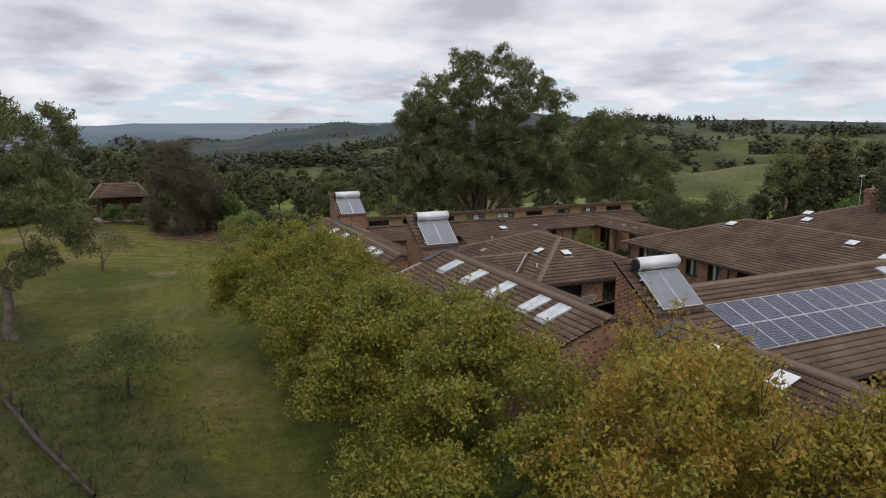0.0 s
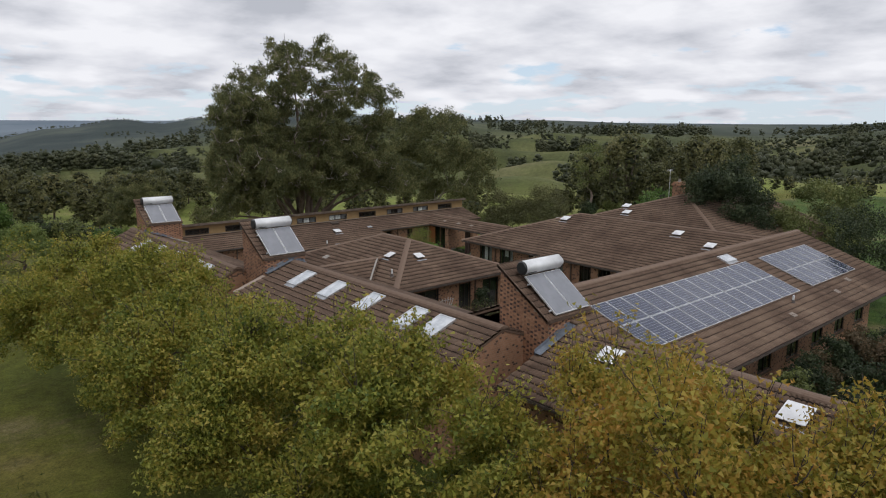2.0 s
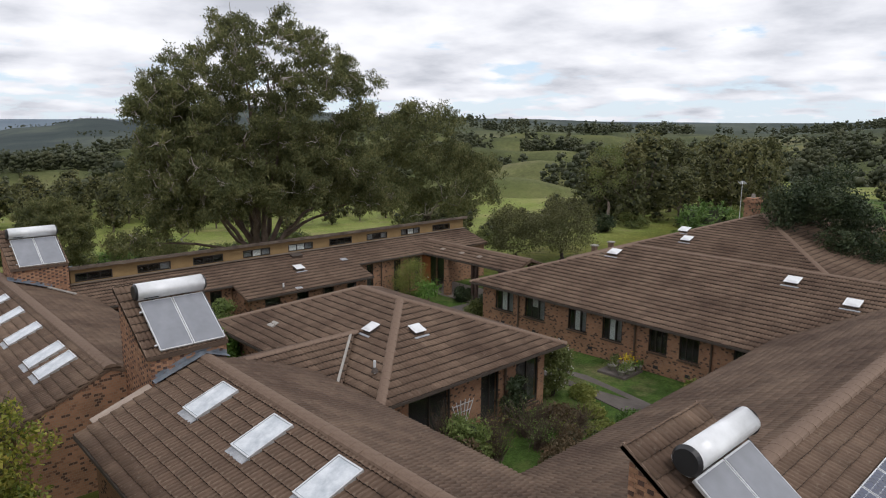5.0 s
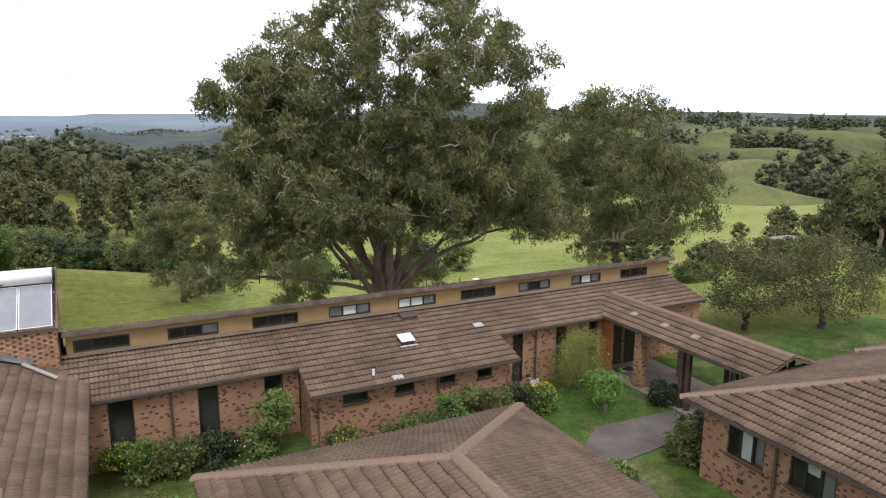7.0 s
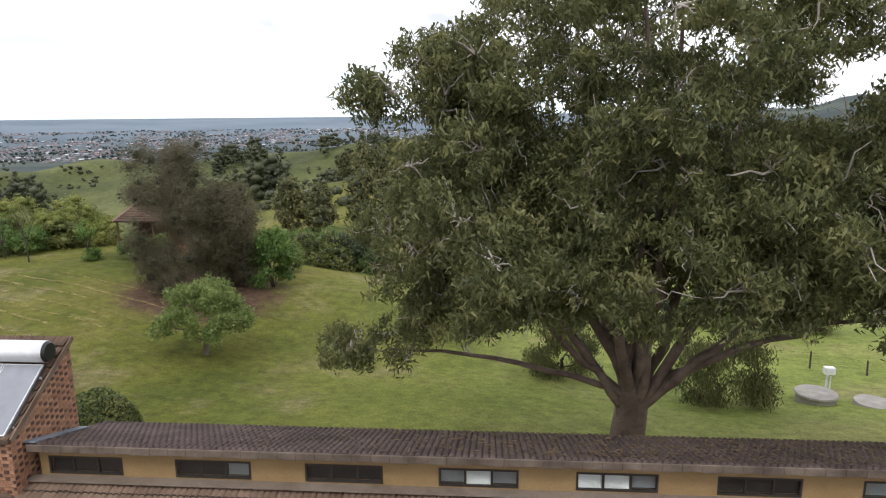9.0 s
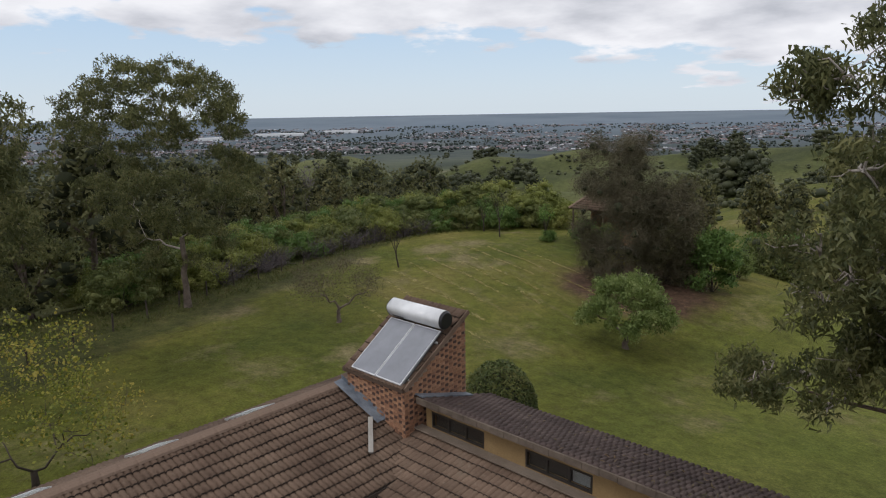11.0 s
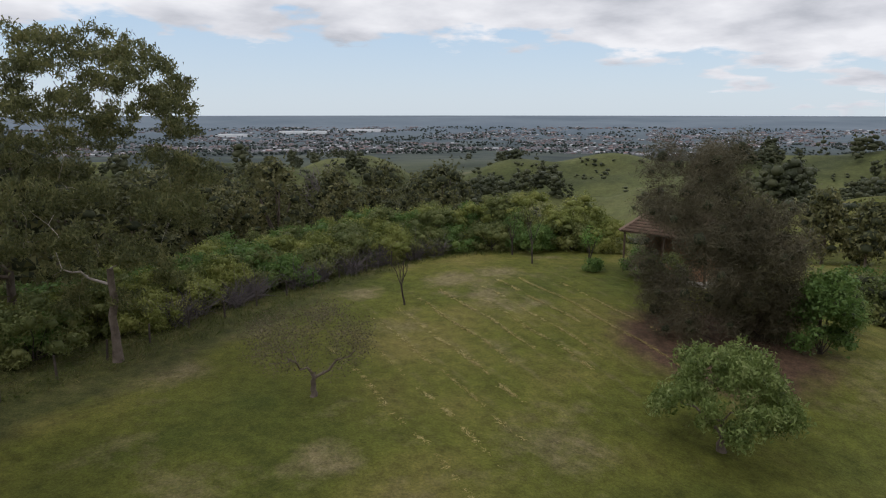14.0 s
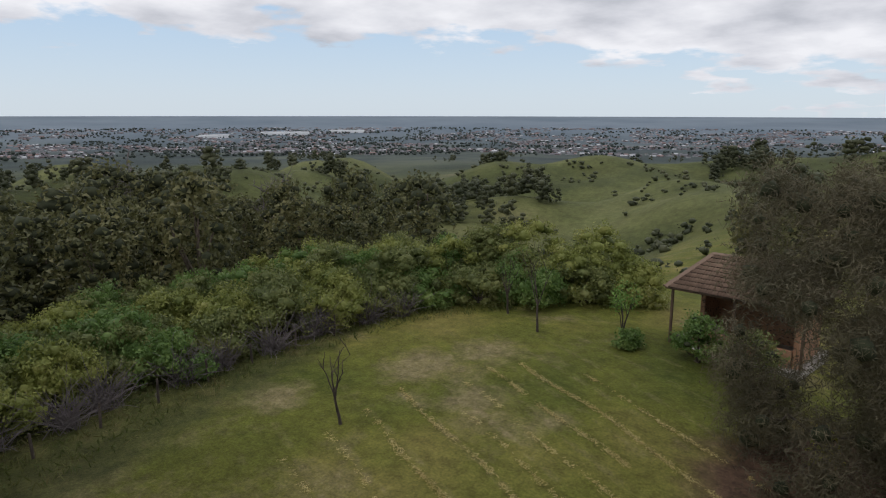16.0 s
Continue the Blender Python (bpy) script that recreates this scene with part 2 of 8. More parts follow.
M_PATH = noise_mat("concrete_path", (0.080, 0.068, 0.062), (0.145, 0.125, 0.112), 0.9, 0.9, 25.0)
M_BARK = noise_mat("grey_bark", (0.10, 0.075, 0.06), (0.23, 0.185, 0.155), 2.2, 0.9, 14.0, c3=(0.33, 0.28, 0.25), bump=0.6, bump_dist=0.05)
M_GUMBARK = noise_mat("gum_bark", (0.092, 0.062, 0.051), (0.225, 0.168, 0.142), 1.1, 0.85, 7.0, c3=(0.38, 0.33, 0.30), bump=0.8, bump_dist=0.06)
M_GUMLIMB = noise_mat("pale_gum_limb", (0.24, 0.20, 0.17), (0.50, 0.45, 0.41), 0.5, 0.8, 7.0, c3=(0.55, 0.51, 0.47), bump=0.4, bump_dist=0.04)
# dark green that paints the shade inside crowns and bushes
M_INNER = noise_mat("inner_shade", (0.027, 0.034, 0.017), (0.054, 0.060, 0.030), 0.8, 0.9, 6.0)
M_TWIG = noise_mat("dead_twig", (0.10, 0.085, 0.085), (0.19, 0.165, 0.165), 1.5, 0.9, 20.0, bump=0)
M_DARKBARK = noise_mat("dark_bark", (0.035, 0.028, 0.024), (0.10, 0.08, 0.066), 2.0, 0.9, 14.0, bump=0.5)
M_WOOD = noise_mat("grey_timber", (0.16, 0.135, 0.11), (0.28, 0.245, 0.21), 2.0, 0.85, 18.0)
M_DOOR = noise_mat("orange_timber_door", (0.26, 0.085, 0.03), (0.36, 0.13, 0.05), 1.2, 0.55, 20.0)
L_GUM = leaf_mat("gum_leaf", (0.068, 0.081, 0.034), (0.140, 0.149, 0.058), (0.25, 0.243, 0.102), 0.34)
L_AUTUMN = leaf_mat("yellowing_leaf", (0.085, 0.125, 0.022), (0.27, 0.275, 0.046), (0.43, 0.33, 0.07), 0.32, 0.4)
L_RUSTY = leaf_mat("rusty_leaf", (0.17, 0.185, 0.032), (0.36, 0.30, 0.052), (0.43, 0.235, 0.05), 0.34)
L_DARK = leaf_mat("dark_evergreen_leaf", (0.022, 0.036, 0.016), (0.042, 0.062, 0.026), (0.075, 0.09, 0.04), 0.2)
L_CASU = leaf_mat("casuarina_needle", (0.074, 0.070, 0.040), (0.118, 0.104, 0.062), (0.165, 0.138, 0.086), 0.3, 0.5, 0.25)
L_GREEN = leaf_mat("fresh_green_leaf", (0.062, 0.12, 0.028), (0.12, 0.20, 0.050), (0.21, 0.27, 0.076), 0.32, 0.45, 0.32)
L_PEPPER = leaf_mat("grey_green_leaf", (0.105, 0.152, 0.042), (0.20, 0.26, 0.078), (0.30, 0.345, 0.13), 0.35)
L_BUSH = leaf_mat("scrub_leaf", (0.080, 0.105, 0.034), (0.15, 0.175, 0.056), (0.245, 0.245, 0.085), 0.3, 0.45, 0.32)
L_SCRUB = leaf_mat("yellow_green_scrub_leaf", (0.12, 0.15, 0.037), (0.235, 0.26, 0.066), (0.34, 0.33, 0.105), 0.33, 0.45, 0.32)
L_LIME = leaf_mat("lime_green_leaf", (0.09, 0.19, 0.035), (0.16, 0.28, 0.06), (0.25, 0.34, 0.10), 0.35)
L_DARKER = leaf_mat("glossy_dark_scrub_leaf", (0.042, 0.058, 0.022), (0.082, 0.102, 0.036), (0.13, 0.145, 0.055), 0.2)
L_FAR = leaf_mat("far_wood_leaf", (0.040, 0.050, 0.026), (0.068, 0.078, 0.038), (0.110, 0.112, 0.056), 0.2, 0.05, 0.3)
L_WOOD = leaf_mat("gum_wood_leaf", (0.064, 0.072, 0.030), (0.122, 0.124, 0.050), (0.205, 0.19, 0.080), 0.28, 0.10, 0.35)
L_TOWN = leaf_mat("town_tree_leaf", (0.022, 0.034, 0.030), (0.036, 0.050, 0.042), (0.056, 0.072, 0.056), 0.1, 0.02)
L_DRY = leaf_mat("dry_leaf", (0.085, 0.068, 0.036), (0.135, 0.10, 0.055), (0.18, 0.115, 0.065), 0.3)
L_STRAW = leaf_mat("straw", (0.32, 0.25, 0.085), (0.46, 0.37, 0.14), (0.56, 0.47, 0.21), 0.2)
L_SPARSE = leaf_mat("withered_leaf", (0.085, 0.074, 0.044), (0.130, 0.110, 0.066), (0.19, 0.15, 0.09), 0.3)
L_HEDGE = leaf_mat("clipped_bush_leaf", (0.050, 0.072, 0.022), (0.105, 0.135, 0.040), (0.20, 0.19, 0.06), 0.25)
L_FLOWER = leaf_mat("white_blossom", (0.6, 0.6, 0.55), (0.75, 0.75, 0.7), (0.8, 0.8, 0.78), 0.2)
L_YELLOW = leaf_mat("yellow_blossom", (0.5, 0.36, 0.02), (0.6, 0.45, 0.03), (0.65, 0.5, 0.06), 0.3)


# ---- builders ----
def mesh_part(name, verts, faces, material, parent=None, label="", smooth=False):
    me = bpy.data.meshes.new(name)
    me.from_pydata([tuple(v) for v in verts], [], [tuple(f) for f in faces])
    me.materials.append(material)
    if smooth:
        me.polygons.foreach_set("use_smooth", [True] * len(me.polygons))
    ob = new(name, me)
    ob.parent = parent
    if label:
        tagged(ob, label)
    return ob


def big_mesh(name, verts, faces, material, parent=None, smooth=False):
    """Quads from numpy arrays, for large joined meshes."""
    me = bpy.data.meshes.new(name)
    nv, nf, k = len(verts), len(faces), faces.shape[1]
    me.vertices.add(nv)
    me.vertices.foreach_set("co", np.ascontiguousarray(verts, dtype=np.float32).ravel())
    me.loops.add(nf * k)
    me.loops.foreach_set("vertex_index", np.ascontiguousarray(faces, dtype=np.int32).ravel())
    me.polygons.add(nf)
    me.polygons.foreach_set("loop_start", np.arange(0, nf * k, k, dtype=np.int32))
    me.polygons.foreach_set("loop_total", np.full(nf, k, dtype=np.int32))
    if smooth:
        me.polygons.foreach_set("use_smooth", np.ones(nf, dtype=bool))
    me.update(calc_edges=True)
    me.materials.append(material)
    ob = new(name, me)
    ob.parent = parent
    return ob


def part(name, bm, material, parent=None, label="", smooth=False):
    me = bpy.data.meshes.new(name)
    bm.to_mesh(me)
    bm.free()
    me.materials.append(material)
    if smooth:
        me.polygons.foreach_set("use_smooth", [True] * len(me.polygons))
    ob = new(name, me)
    ob.parent = parent
    if label:
        tagged(ob, label)
    return ob


def box(bm, x0, x1, y0, y1, z0, z1, bevel=0.0):
    r = bmesh.ops.create_cube(bm, size=1)
    bmesh.ops.transform(bm, matrix=Matrix.Translation(((x0 + x1) / 2, (y0 + y1) / 2, (z0 + z1) / 2)) @ Matrix.Diagonal((x1 - x0, y1 - y0, z1 - z0, 1)), verts=r["verts"])
    if bevel:
        es = {e for v in r["verts"] for e in v.link_edges}
        bmesh.ops.bevel(bm, geom=list(es), offset=bevel, segments=2, affect="EDGES")
    return r["verts"]


def box_part(name, x0, x1, y0, y1, z0, z1, material, parent=None, bevel=0.0, label=""):
    bm = bmesh.new()
    box(bm, min(x0, x1), max(x0, x1), min(y0, y1), max(y0, y1), z0, z1, bevel)
    return part(name, bm, material, parent, label)


def cyl(bm, a, b, r0, r1=None, seg=12):
    a, b = Vector(a), Vector(b)
    r = bmesh.ops.create_cone(bm, cap_ends=True, segments=seg, radius1=r0, radius2=r0 if r1 is None else r1, depth=(b - a).length)
    bmesh.ops.transform(bm, matrix=Matrix.Translation((a + b) / 2) @ (b - a).to_track_quat("Z", "Y").to_matrix().to_4x4(), verts=r["verts"])
    return r["verts"]


def thing(name, label, category, group="", kind="", at=(0, 0, 0)):
    ob = new(name)
    ob.location = at
    ob.empty_display_size = 0.2
    return tagged(ob, label, category, group, kind)


# ---- ground ----
def sstep(a, b, x):
    t = np.clip((x - a) / (b - a), 0, 1)
    return t * t * (3 - 2 * t)


def bell(x, y, cx, cy, r):
    return np.exp(-((x - cx) ** 2 + (y - cy) ** 2) / (r * r))


def ground_z(x, y):
    """Height of the land: a levelled pad round the wings, a lawn on a low crest, slopes down all round, hills and plain far off."""
    x, y = np.asarray(x, float), np.asarray(y, float)
    z = -0.75 + 0 * x
    z = z + 0.75 * bell(x, y, -7, 88, 15) - 1.6 * bell(x, y, 16, 80, 14) - 0.35 * bell(x, y, -9, 76, 9)
    z = z - 4.2 * sstep(58, 86, y) * sstep(8, 46, x) - 2.5 * sstep(92, 112, y) * sstep(-2, 14, x)
    pad = sstep(0, 6, np.minimum.reduce([x - 8, 66 - x, y + 6, 60 - y]))
    z = z * (1 - pad) + pad * (0.25 + 0.35 * sstep(44, 30, y))
    # the bank past the western fence
    west = -13.0 - 4.5 * sstep(54, 80, y) + 4.0 * sstep(88, 100, y)
    z = z - 7.0 * sstep(0, 40, west - x) - 9 * sstep(25, 130, west - x)
    # the slope past the northern hedge
    z = z - 10 * sstep(98, 170, y) * sstep(60, -20, x) - 6 * sstep(75, 160, y) * sstep(-10, 60, x)
    dx, dy = x - 15, y - 45
    r, a = np.hypot(dx, dy), np.degrees(np.arctan2(dy, dx))
    nw = sstep(56, 92, a) * sstep(240, 200, a)
    plain = -22 * sstep(110, 420, r) - 22 * sstep(420, 900, r) - 32 * sstep(900, 2300, r) + 82 * sstep(2600, 4700, r)
    hills = -9 * sstep(110, 300, r) + 19 * sstep(330, 900, r) + 10 * sstep(800, 1500, r) - 6 * sstep(1700, 4500, r)
    hills = hills + sstep(200, 700, r) * (4.5 * np.sin(a / 7.0 + 1.0) + 3.5 * np.sin(a / 3.1 + r / 210) + 3 * np.sin(r / 90 + a / 5))
    waves = sstep(70, 220, r) * (4.2 * np.sin(x / 47 + 1.2) * np.cos(y / 39) + 1.6 * np.sin(x / 21 + y / 26)) * sstep(1200, 500, r) * (1 + 1.2 * nw * sstep(150, 320, r))
    ridge = sstep(50, 64, a) * sstep(104, 94, a) * sstep(1150, 1800, r) * sstep(2700, 2050, r) * (36 + 8 * np.sin(a / 2.3) + 5 * np.sin(a / 0.9 + 1))
    z = z + ridge
    # paddock hills between the bank and the plain
    for hx, hy, hr, hh in ((-366, 205, 120, 17), (-230, 500, 130, 13), (-125, 680, 190, 26), (-60, 330, 80, 7), (-300, 330, 60, 6), (-120, 390, 45, 7), (-190, 330, 40, 6), (-420, 420, 150, 10), (-560, 300, 150, 12)):
        z = z + hh * bell(x, y, hx, hy, hr)
    z = z + (1 - nw) * sstep(130, 260, r) * sstep(1000, 600, r) * (3.6 * np.sin(x / 19 + y / 29) + 2.8 * np.sin(x / 33 - y / 16 + 2))
    z = z + nw * sstep(190, 330, r) * sstep(900, 600, r) * (3.2 * np.sin(x / 24 + y / 33) + 2.2 * np.sin(x / 15 - y / 19 + 1) + 1.5 * np.sin(y / 11 + x / 40))
    return z + nw * plain + (1 - nw) * hills + waves + 0.05 * np.sin(x * 1.3) * np.sin(y * 1.1 + 0.5) * sstep(60, 20, r) * (1 - pad)


def gz(x, y):
    return float(ground_z(x, y))


def ground_mat():
    m = bpy.data.materials.new("grass_land")
    m.use_nodes = True
    n, l = m.node_tree.nodes, m.node_tree.links
    b = n["Principled BSDF"]
    b.inputs["Roughness"].default_value, b.inputs["Specular IOR Level"].default_value = 0.9, 0.15
    co = n.new("ShaderNodeTexCoord")

    def tex(scale, detail=6, rough=0.6, stretch=None):
        t = n.new("ShaderNodeTexNoise")
        t.inputs["Scale"].default_value, t.inputs["Detail"].default_value, t.inputs["Roughness"].default_value = scale, detail, rough
        if stretch:
            vr, mp = n.new("ShaderNodeVectorRotate"), n.new("ShaderNodeMapping")
            vr.rotation_type, vr.inputs["Angle"].default_value, mp.inputs["Scale"].default_value = "Z_AXIS", stretch[0], stretch[1]
            l.new(co.outputs["Object"], vr.inputs["Vector"])
            l.new(vr.outputs["Vector"], mp.inputs["Vector"])
            l.new(mp.outputs["Vector"], t.inputs["Vector"])
        else:
            l.new(co.outputs["Object"], t.inputs["Vector"])
        return t.outputs["Fac"]

    def ramp(src, *stops):
        r = n.new("ShaderNodeValToRGB")
        e = r.color_ramp.elements
        for i, (p, c) in enumerate(stops):
            k = e[i] if i < 2 else e.new(p)
            k.position, k.color = p, (*c, 1)
        l.new(src, r.inputs["Fac"])
        return r.outputs["Color"]

    def mix(f, a, c, kind="MIX"):
        k = n.new("ShaderNodeMixRGB")
        k.blend_type = kind
        if isinstance(f, float):
            k.inputs["Fac"].default_value = f
        else:
            l.new(f, k.inputs["Fac"])
        l.new(a, k.inputs["Color1"])
        l.new(c, k.inputs["Color2"])
        return k.outputs["Color"]

    lawn = ramp(tex(0.09, 8), (0.30, (0.070, 0.087, 0.016)), (0.50, (0.122, 0.128, 0.024)), (0.70, (0.195, 0.165, 0.050)))
    # windrows of dry clippings left by the mower, in broken parallel lines
    vr = n.new("ShaderNodeVectorRotate")
    vr.rotation_type, vr.inputs["Angle"].default_value = "Z_AXIS", radians(18)
    l.new(co.outputs["Object"], vr.inputs["Vector"])
    wv = n.new("ShaderNodeTexWave")
    wv.bands_direction = "Y"
    wv.inputs["Scale"].default_value, wv.inputs["Distortion"].default_value, wv.inputs["Detail"].default_value, wv.inputs["Detail Scale"].default_value = 0.165, 1.1, 5, 0.7
    l.new(vr.outputs["Vector"], wv.inputs["Vector"])
    line = ramp(wv.outputs["Fac"], (0.86, (0, 0, 0)), (0.98, (1, 1, 1)))
    broken = ramp(tex(0.8, 6, 0.75, (radians(18), (0.9, 1.4, 0.5))), (0.47, (0, 0, 0)), (0.60, (0.4, 0.4, 0.4)))
    rows = mix(1.0, line, broken, "MULTIPLY")
    mown = n.new("ShaderNodeVectorMath")
    mown.operation = "DISTANCE"
    mown.inputs[1].default_value = (-1.0, 84.5, -0.8)
    l.new(co.outputs["Object"], mown.inputs[0])
    mr = n.new("ShaderNodeMapRange")
    mr.inputs["From Min"].default_value, mr.inputs["From Max"].default_value = 19, 8
    l.new(mown.outputs["Value"], mr.inputs["Value"])
    rows = mix(1.0, rows, mr.outputs["Result"], "MULTIPLY")
    dry = ramp(tex(3.0, 4), (0.3, (0.17, 0.14, 0.065)), (0.7, (0.29, 0.235, 0.135)))
    patch = ramp(tex(0.16, 8, 0.7), (0.54, (0, 0, 0)), (0.70, (0.8, 0.8, 0.8)))
    # paler paddock grass towards the east
    sx = n.new("ShaderNodeSeparateXYZ")
    l.new(co.outputs["Object"], sx.inputs[0])
    er = n.new("ShaderNodeMapRange")
    er.inputs["From Min"].default_value, er.inputs["From Max"].default_value = 14, 36
    l.new(sx.outputs["X"], er.inputs["Value"])
    ny = n.new("ShaderNodeMapRange")
    ny.inputs["From Min"].default_value, ny.inputs["From Max"].default_value = 54, 60
    l.new(sx.outputs["Y"], ny.inputs["Value"])
    pad = n.new("ShaderNodeMath")
    pad.operation = "MULTIPLY"
    l.new(er.outputs["Result"], pad.inputs[0])
    l.new(ny.outputs["Result"], pad.inputs[1])
    lawn = mix(pad.outputs[0], lawn, ramp(tex(0.07, 8), (0.30, (0.13, 0.17, 0.035)), (0.50, (0.20, 0.235, 0.058)), (0.70, (0.27, 0.26, 0.095))))
    # lusher courtyard grass between the wings
    yard = n.new("ShaderNodeMapRange")
    yard.inputs["From Min"].default_value, yard.inputs["From Max"].default_value = 51.5, 50.0
    l.new(sx.outputs["Y"], yard.inputs["Value"])
    yx = n.new("ShaderNodeMath")
    yx.operation = "MULTIPLY"
    yw = n.new("ShaderNodeMapRange")
    yw.inputs["From Min"].default_value, yw.inputs["From Max"].default_value = 4, 26
    l.new(sx.outputs["X"], yw.inputs["Value"])
    l.new(yw.outputs["Result"], yx.inputs[0])
    l.new(yard.outputs["Result"], yx.inputs[1])
    lawn = mix(yx.outputs[0], lawn, ramp(tex(0.5, 8, 0.7), (0.30, (0.036, 0.066, 0.014)), (0.52, (0.066, 0.115, 0.024)), (0.72, (0.12, 0.145, 0.045))))
    # bare worn spots along the crest and by the small tree
    worn = mix(1.0, rows, patch, "ADD")
    frayed = tex(0.9, 7, 0.7)
    for wx, wy, wr in ((2.3, 63.5, 1.5), (-12.1, 85.3, 2.2), (-14.8, 78.6, 1.6), (-11.0, 88.8, 2.0), (-14.2, 69.4, 2.2), (-10.4, 63.0, 2.0), (-7.6, 84.0, 1.6)):
        dist, edge, rim = n.new("ShaderNodeVectorMath"), n.new("ShaderNodeMath"), n.new("ShaderNodeMapRange")
        dist.operation, edge.operation = "DISTANCE", "MULTIPLY_ADD"
        dist.inputs[1].default_value = (wx, wy, -0.5)
        l.new(co.outputs["Object"], dist.inputs[0])
        edge.inputs[1].default_value = 2.2 * wr
        l.new(frayed, edge.inputs[0])
        l.new(dist.outputs["Value"], edge.inputs[2])
        rim.inputs["From Min"].default_value, rim.inputs["From Max"].default_value, rim.inputs["To Max"].default_value = 2.3 * wr, 1.5 * wr, 0.75
        l.new(edge.outputs[0], rim.inputs["Value"])
        worn = mix(1.0, worn, rim.outputs["Result"], "LIGHTEN")
    lawn = mix(worn, lawn, dry)
    litter = n.new("ShaderNodeVectorMath")
    litter.operation = "DISTANCE"
    litter.inputs[1].default_value = (7.0, 87.6, -0.8)
    l.new(co.outputs["Object"], litter.inputs[0])
    lm = n.new("ShaderNodeMath")
    lm.operation = "MULTIPLY_ADD"
    lm.inputs[1].default_value = 5.0
    l.new(tex(0.5, 5), lm.inputs[0])
    l.new(litter.outputs["Value"], lm.inputs[2])
    lr = n.new("ShaderNodeMapRange")
    lr.inputs["From Min"].default_value, lr.inputs["From Max"].default_value = 9.4, 7.0
    l.new(lm.outputs[0], lr.inputs["Value"])
    lawn = mix(lr.outputs["Result"], lawn, ramp(tex(2.5, 5), (0.3, (0.07, 0.045, 0.03)), (0.7, (0.14, 0.085, 0.055))))
    # long rough grass past the western fence
    bank = n.new("ShaderNodeVectorMath")
    bank.operation = "DOT_PRODUCT"
    bank.inputs[1].default_value = (0.945, 0.327, 0)
    l.new(co.outputs["Object"], bank.inputs[0])
    bm_ = n.new("ShaderNodeMath")
    bm_.operation = "MULTIPLY_ADD"
    bm_.inputs[1].default_value = 4.0
    l.new(tex(0.4, 6), bm_.inputs[0])
    l.new(bank.outputs["Value"], bm_.inputs[2])
    br_ = n.new("ShaderNodeMapRange")
    br_.inputs["From Min"].default_value, br_.inputs["From Max"].default_value, br_.inputs["To Max"].default_value = 13.3, 11.9, 0.9
    l.new(bm_.outputs[0], br_.inputs["Value"])
    lawn = mix(br_.outputs["Result"], lawn, ramp(tex(0.7, 8, 0.7), (0.3, (0.042, 0.050, 0.016)), (0.55, (0.078, 0.082, 0.027)), (0.75, (0.14, 0.115, 0.055))))
    lawn = mix(0.8, lawn, ramp(tex(1.3, 9, 0.75), (0.3, (0.25, 0.25, 0.25)), (0.7, (0.75, 0.75, 0.75))), "OVERLAY")
    lawn = mix(0.85, lawn, ramp(tex(9.0, 6, 0.75), (0.25, (0.22, 0.22, 0.22)), (0.75, (0.8, 0.8, 0.8))), "OVERLAY")
    field = ramp(tex(0.011, 7, 0.55), (0.32, (0.045, 0.055, 0.022)), (0.46, (0.076, 0.088, 0.032)), (0.58, (0.120, 0.128, 0.048)), (0.75, (0.185, 0.168, 0.082)))
    field = mix(0.5, field, ramp(tex(0.05, 8, 0.7), (0.25, (0.2, 0.2, 0.2)), (0.75, (0.8, 0.8, 0.8))), "OVERLAY")
    field = mix(0.65, field, ramp(tex(0.35, 8, 0.75), (0.25, (0.2, 0.2, 0.2)), (0.75, (0.8, 0.8, 0.8))), "OVERLAY")
    # bluish plain and blue-grey far land: distance haze put into the colour
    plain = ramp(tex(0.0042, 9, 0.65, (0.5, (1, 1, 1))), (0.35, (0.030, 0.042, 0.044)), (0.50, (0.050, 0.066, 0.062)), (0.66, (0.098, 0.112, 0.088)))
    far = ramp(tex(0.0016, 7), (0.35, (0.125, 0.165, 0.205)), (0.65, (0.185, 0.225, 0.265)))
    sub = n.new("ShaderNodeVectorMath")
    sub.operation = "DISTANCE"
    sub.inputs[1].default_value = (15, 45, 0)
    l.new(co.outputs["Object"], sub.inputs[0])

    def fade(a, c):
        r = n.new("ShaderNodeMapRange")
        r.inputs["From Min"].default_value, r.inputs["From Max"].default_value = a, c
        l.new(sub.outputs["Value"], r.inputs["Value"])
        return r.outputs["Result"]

    col = mix(fade(170, 300), lawn, field)
    # farther out the colour turns to the hazy tints
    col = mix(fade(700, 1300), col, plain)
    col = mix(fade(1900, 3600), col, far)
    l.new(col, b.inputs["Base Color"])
    bp = n.new("ShaderNodeBump")
    bp.inputs["Strength"].default_value, bp.inputs["Distance"].default_value = 0.8, 0.12
    l.new(tex(7.0, 6, 0.8), bp.inputs["Height"])
    l.new(bp.outputs["Normal"], b.inputs["Normal"])
    return m


M_GRASS = ground_mat()


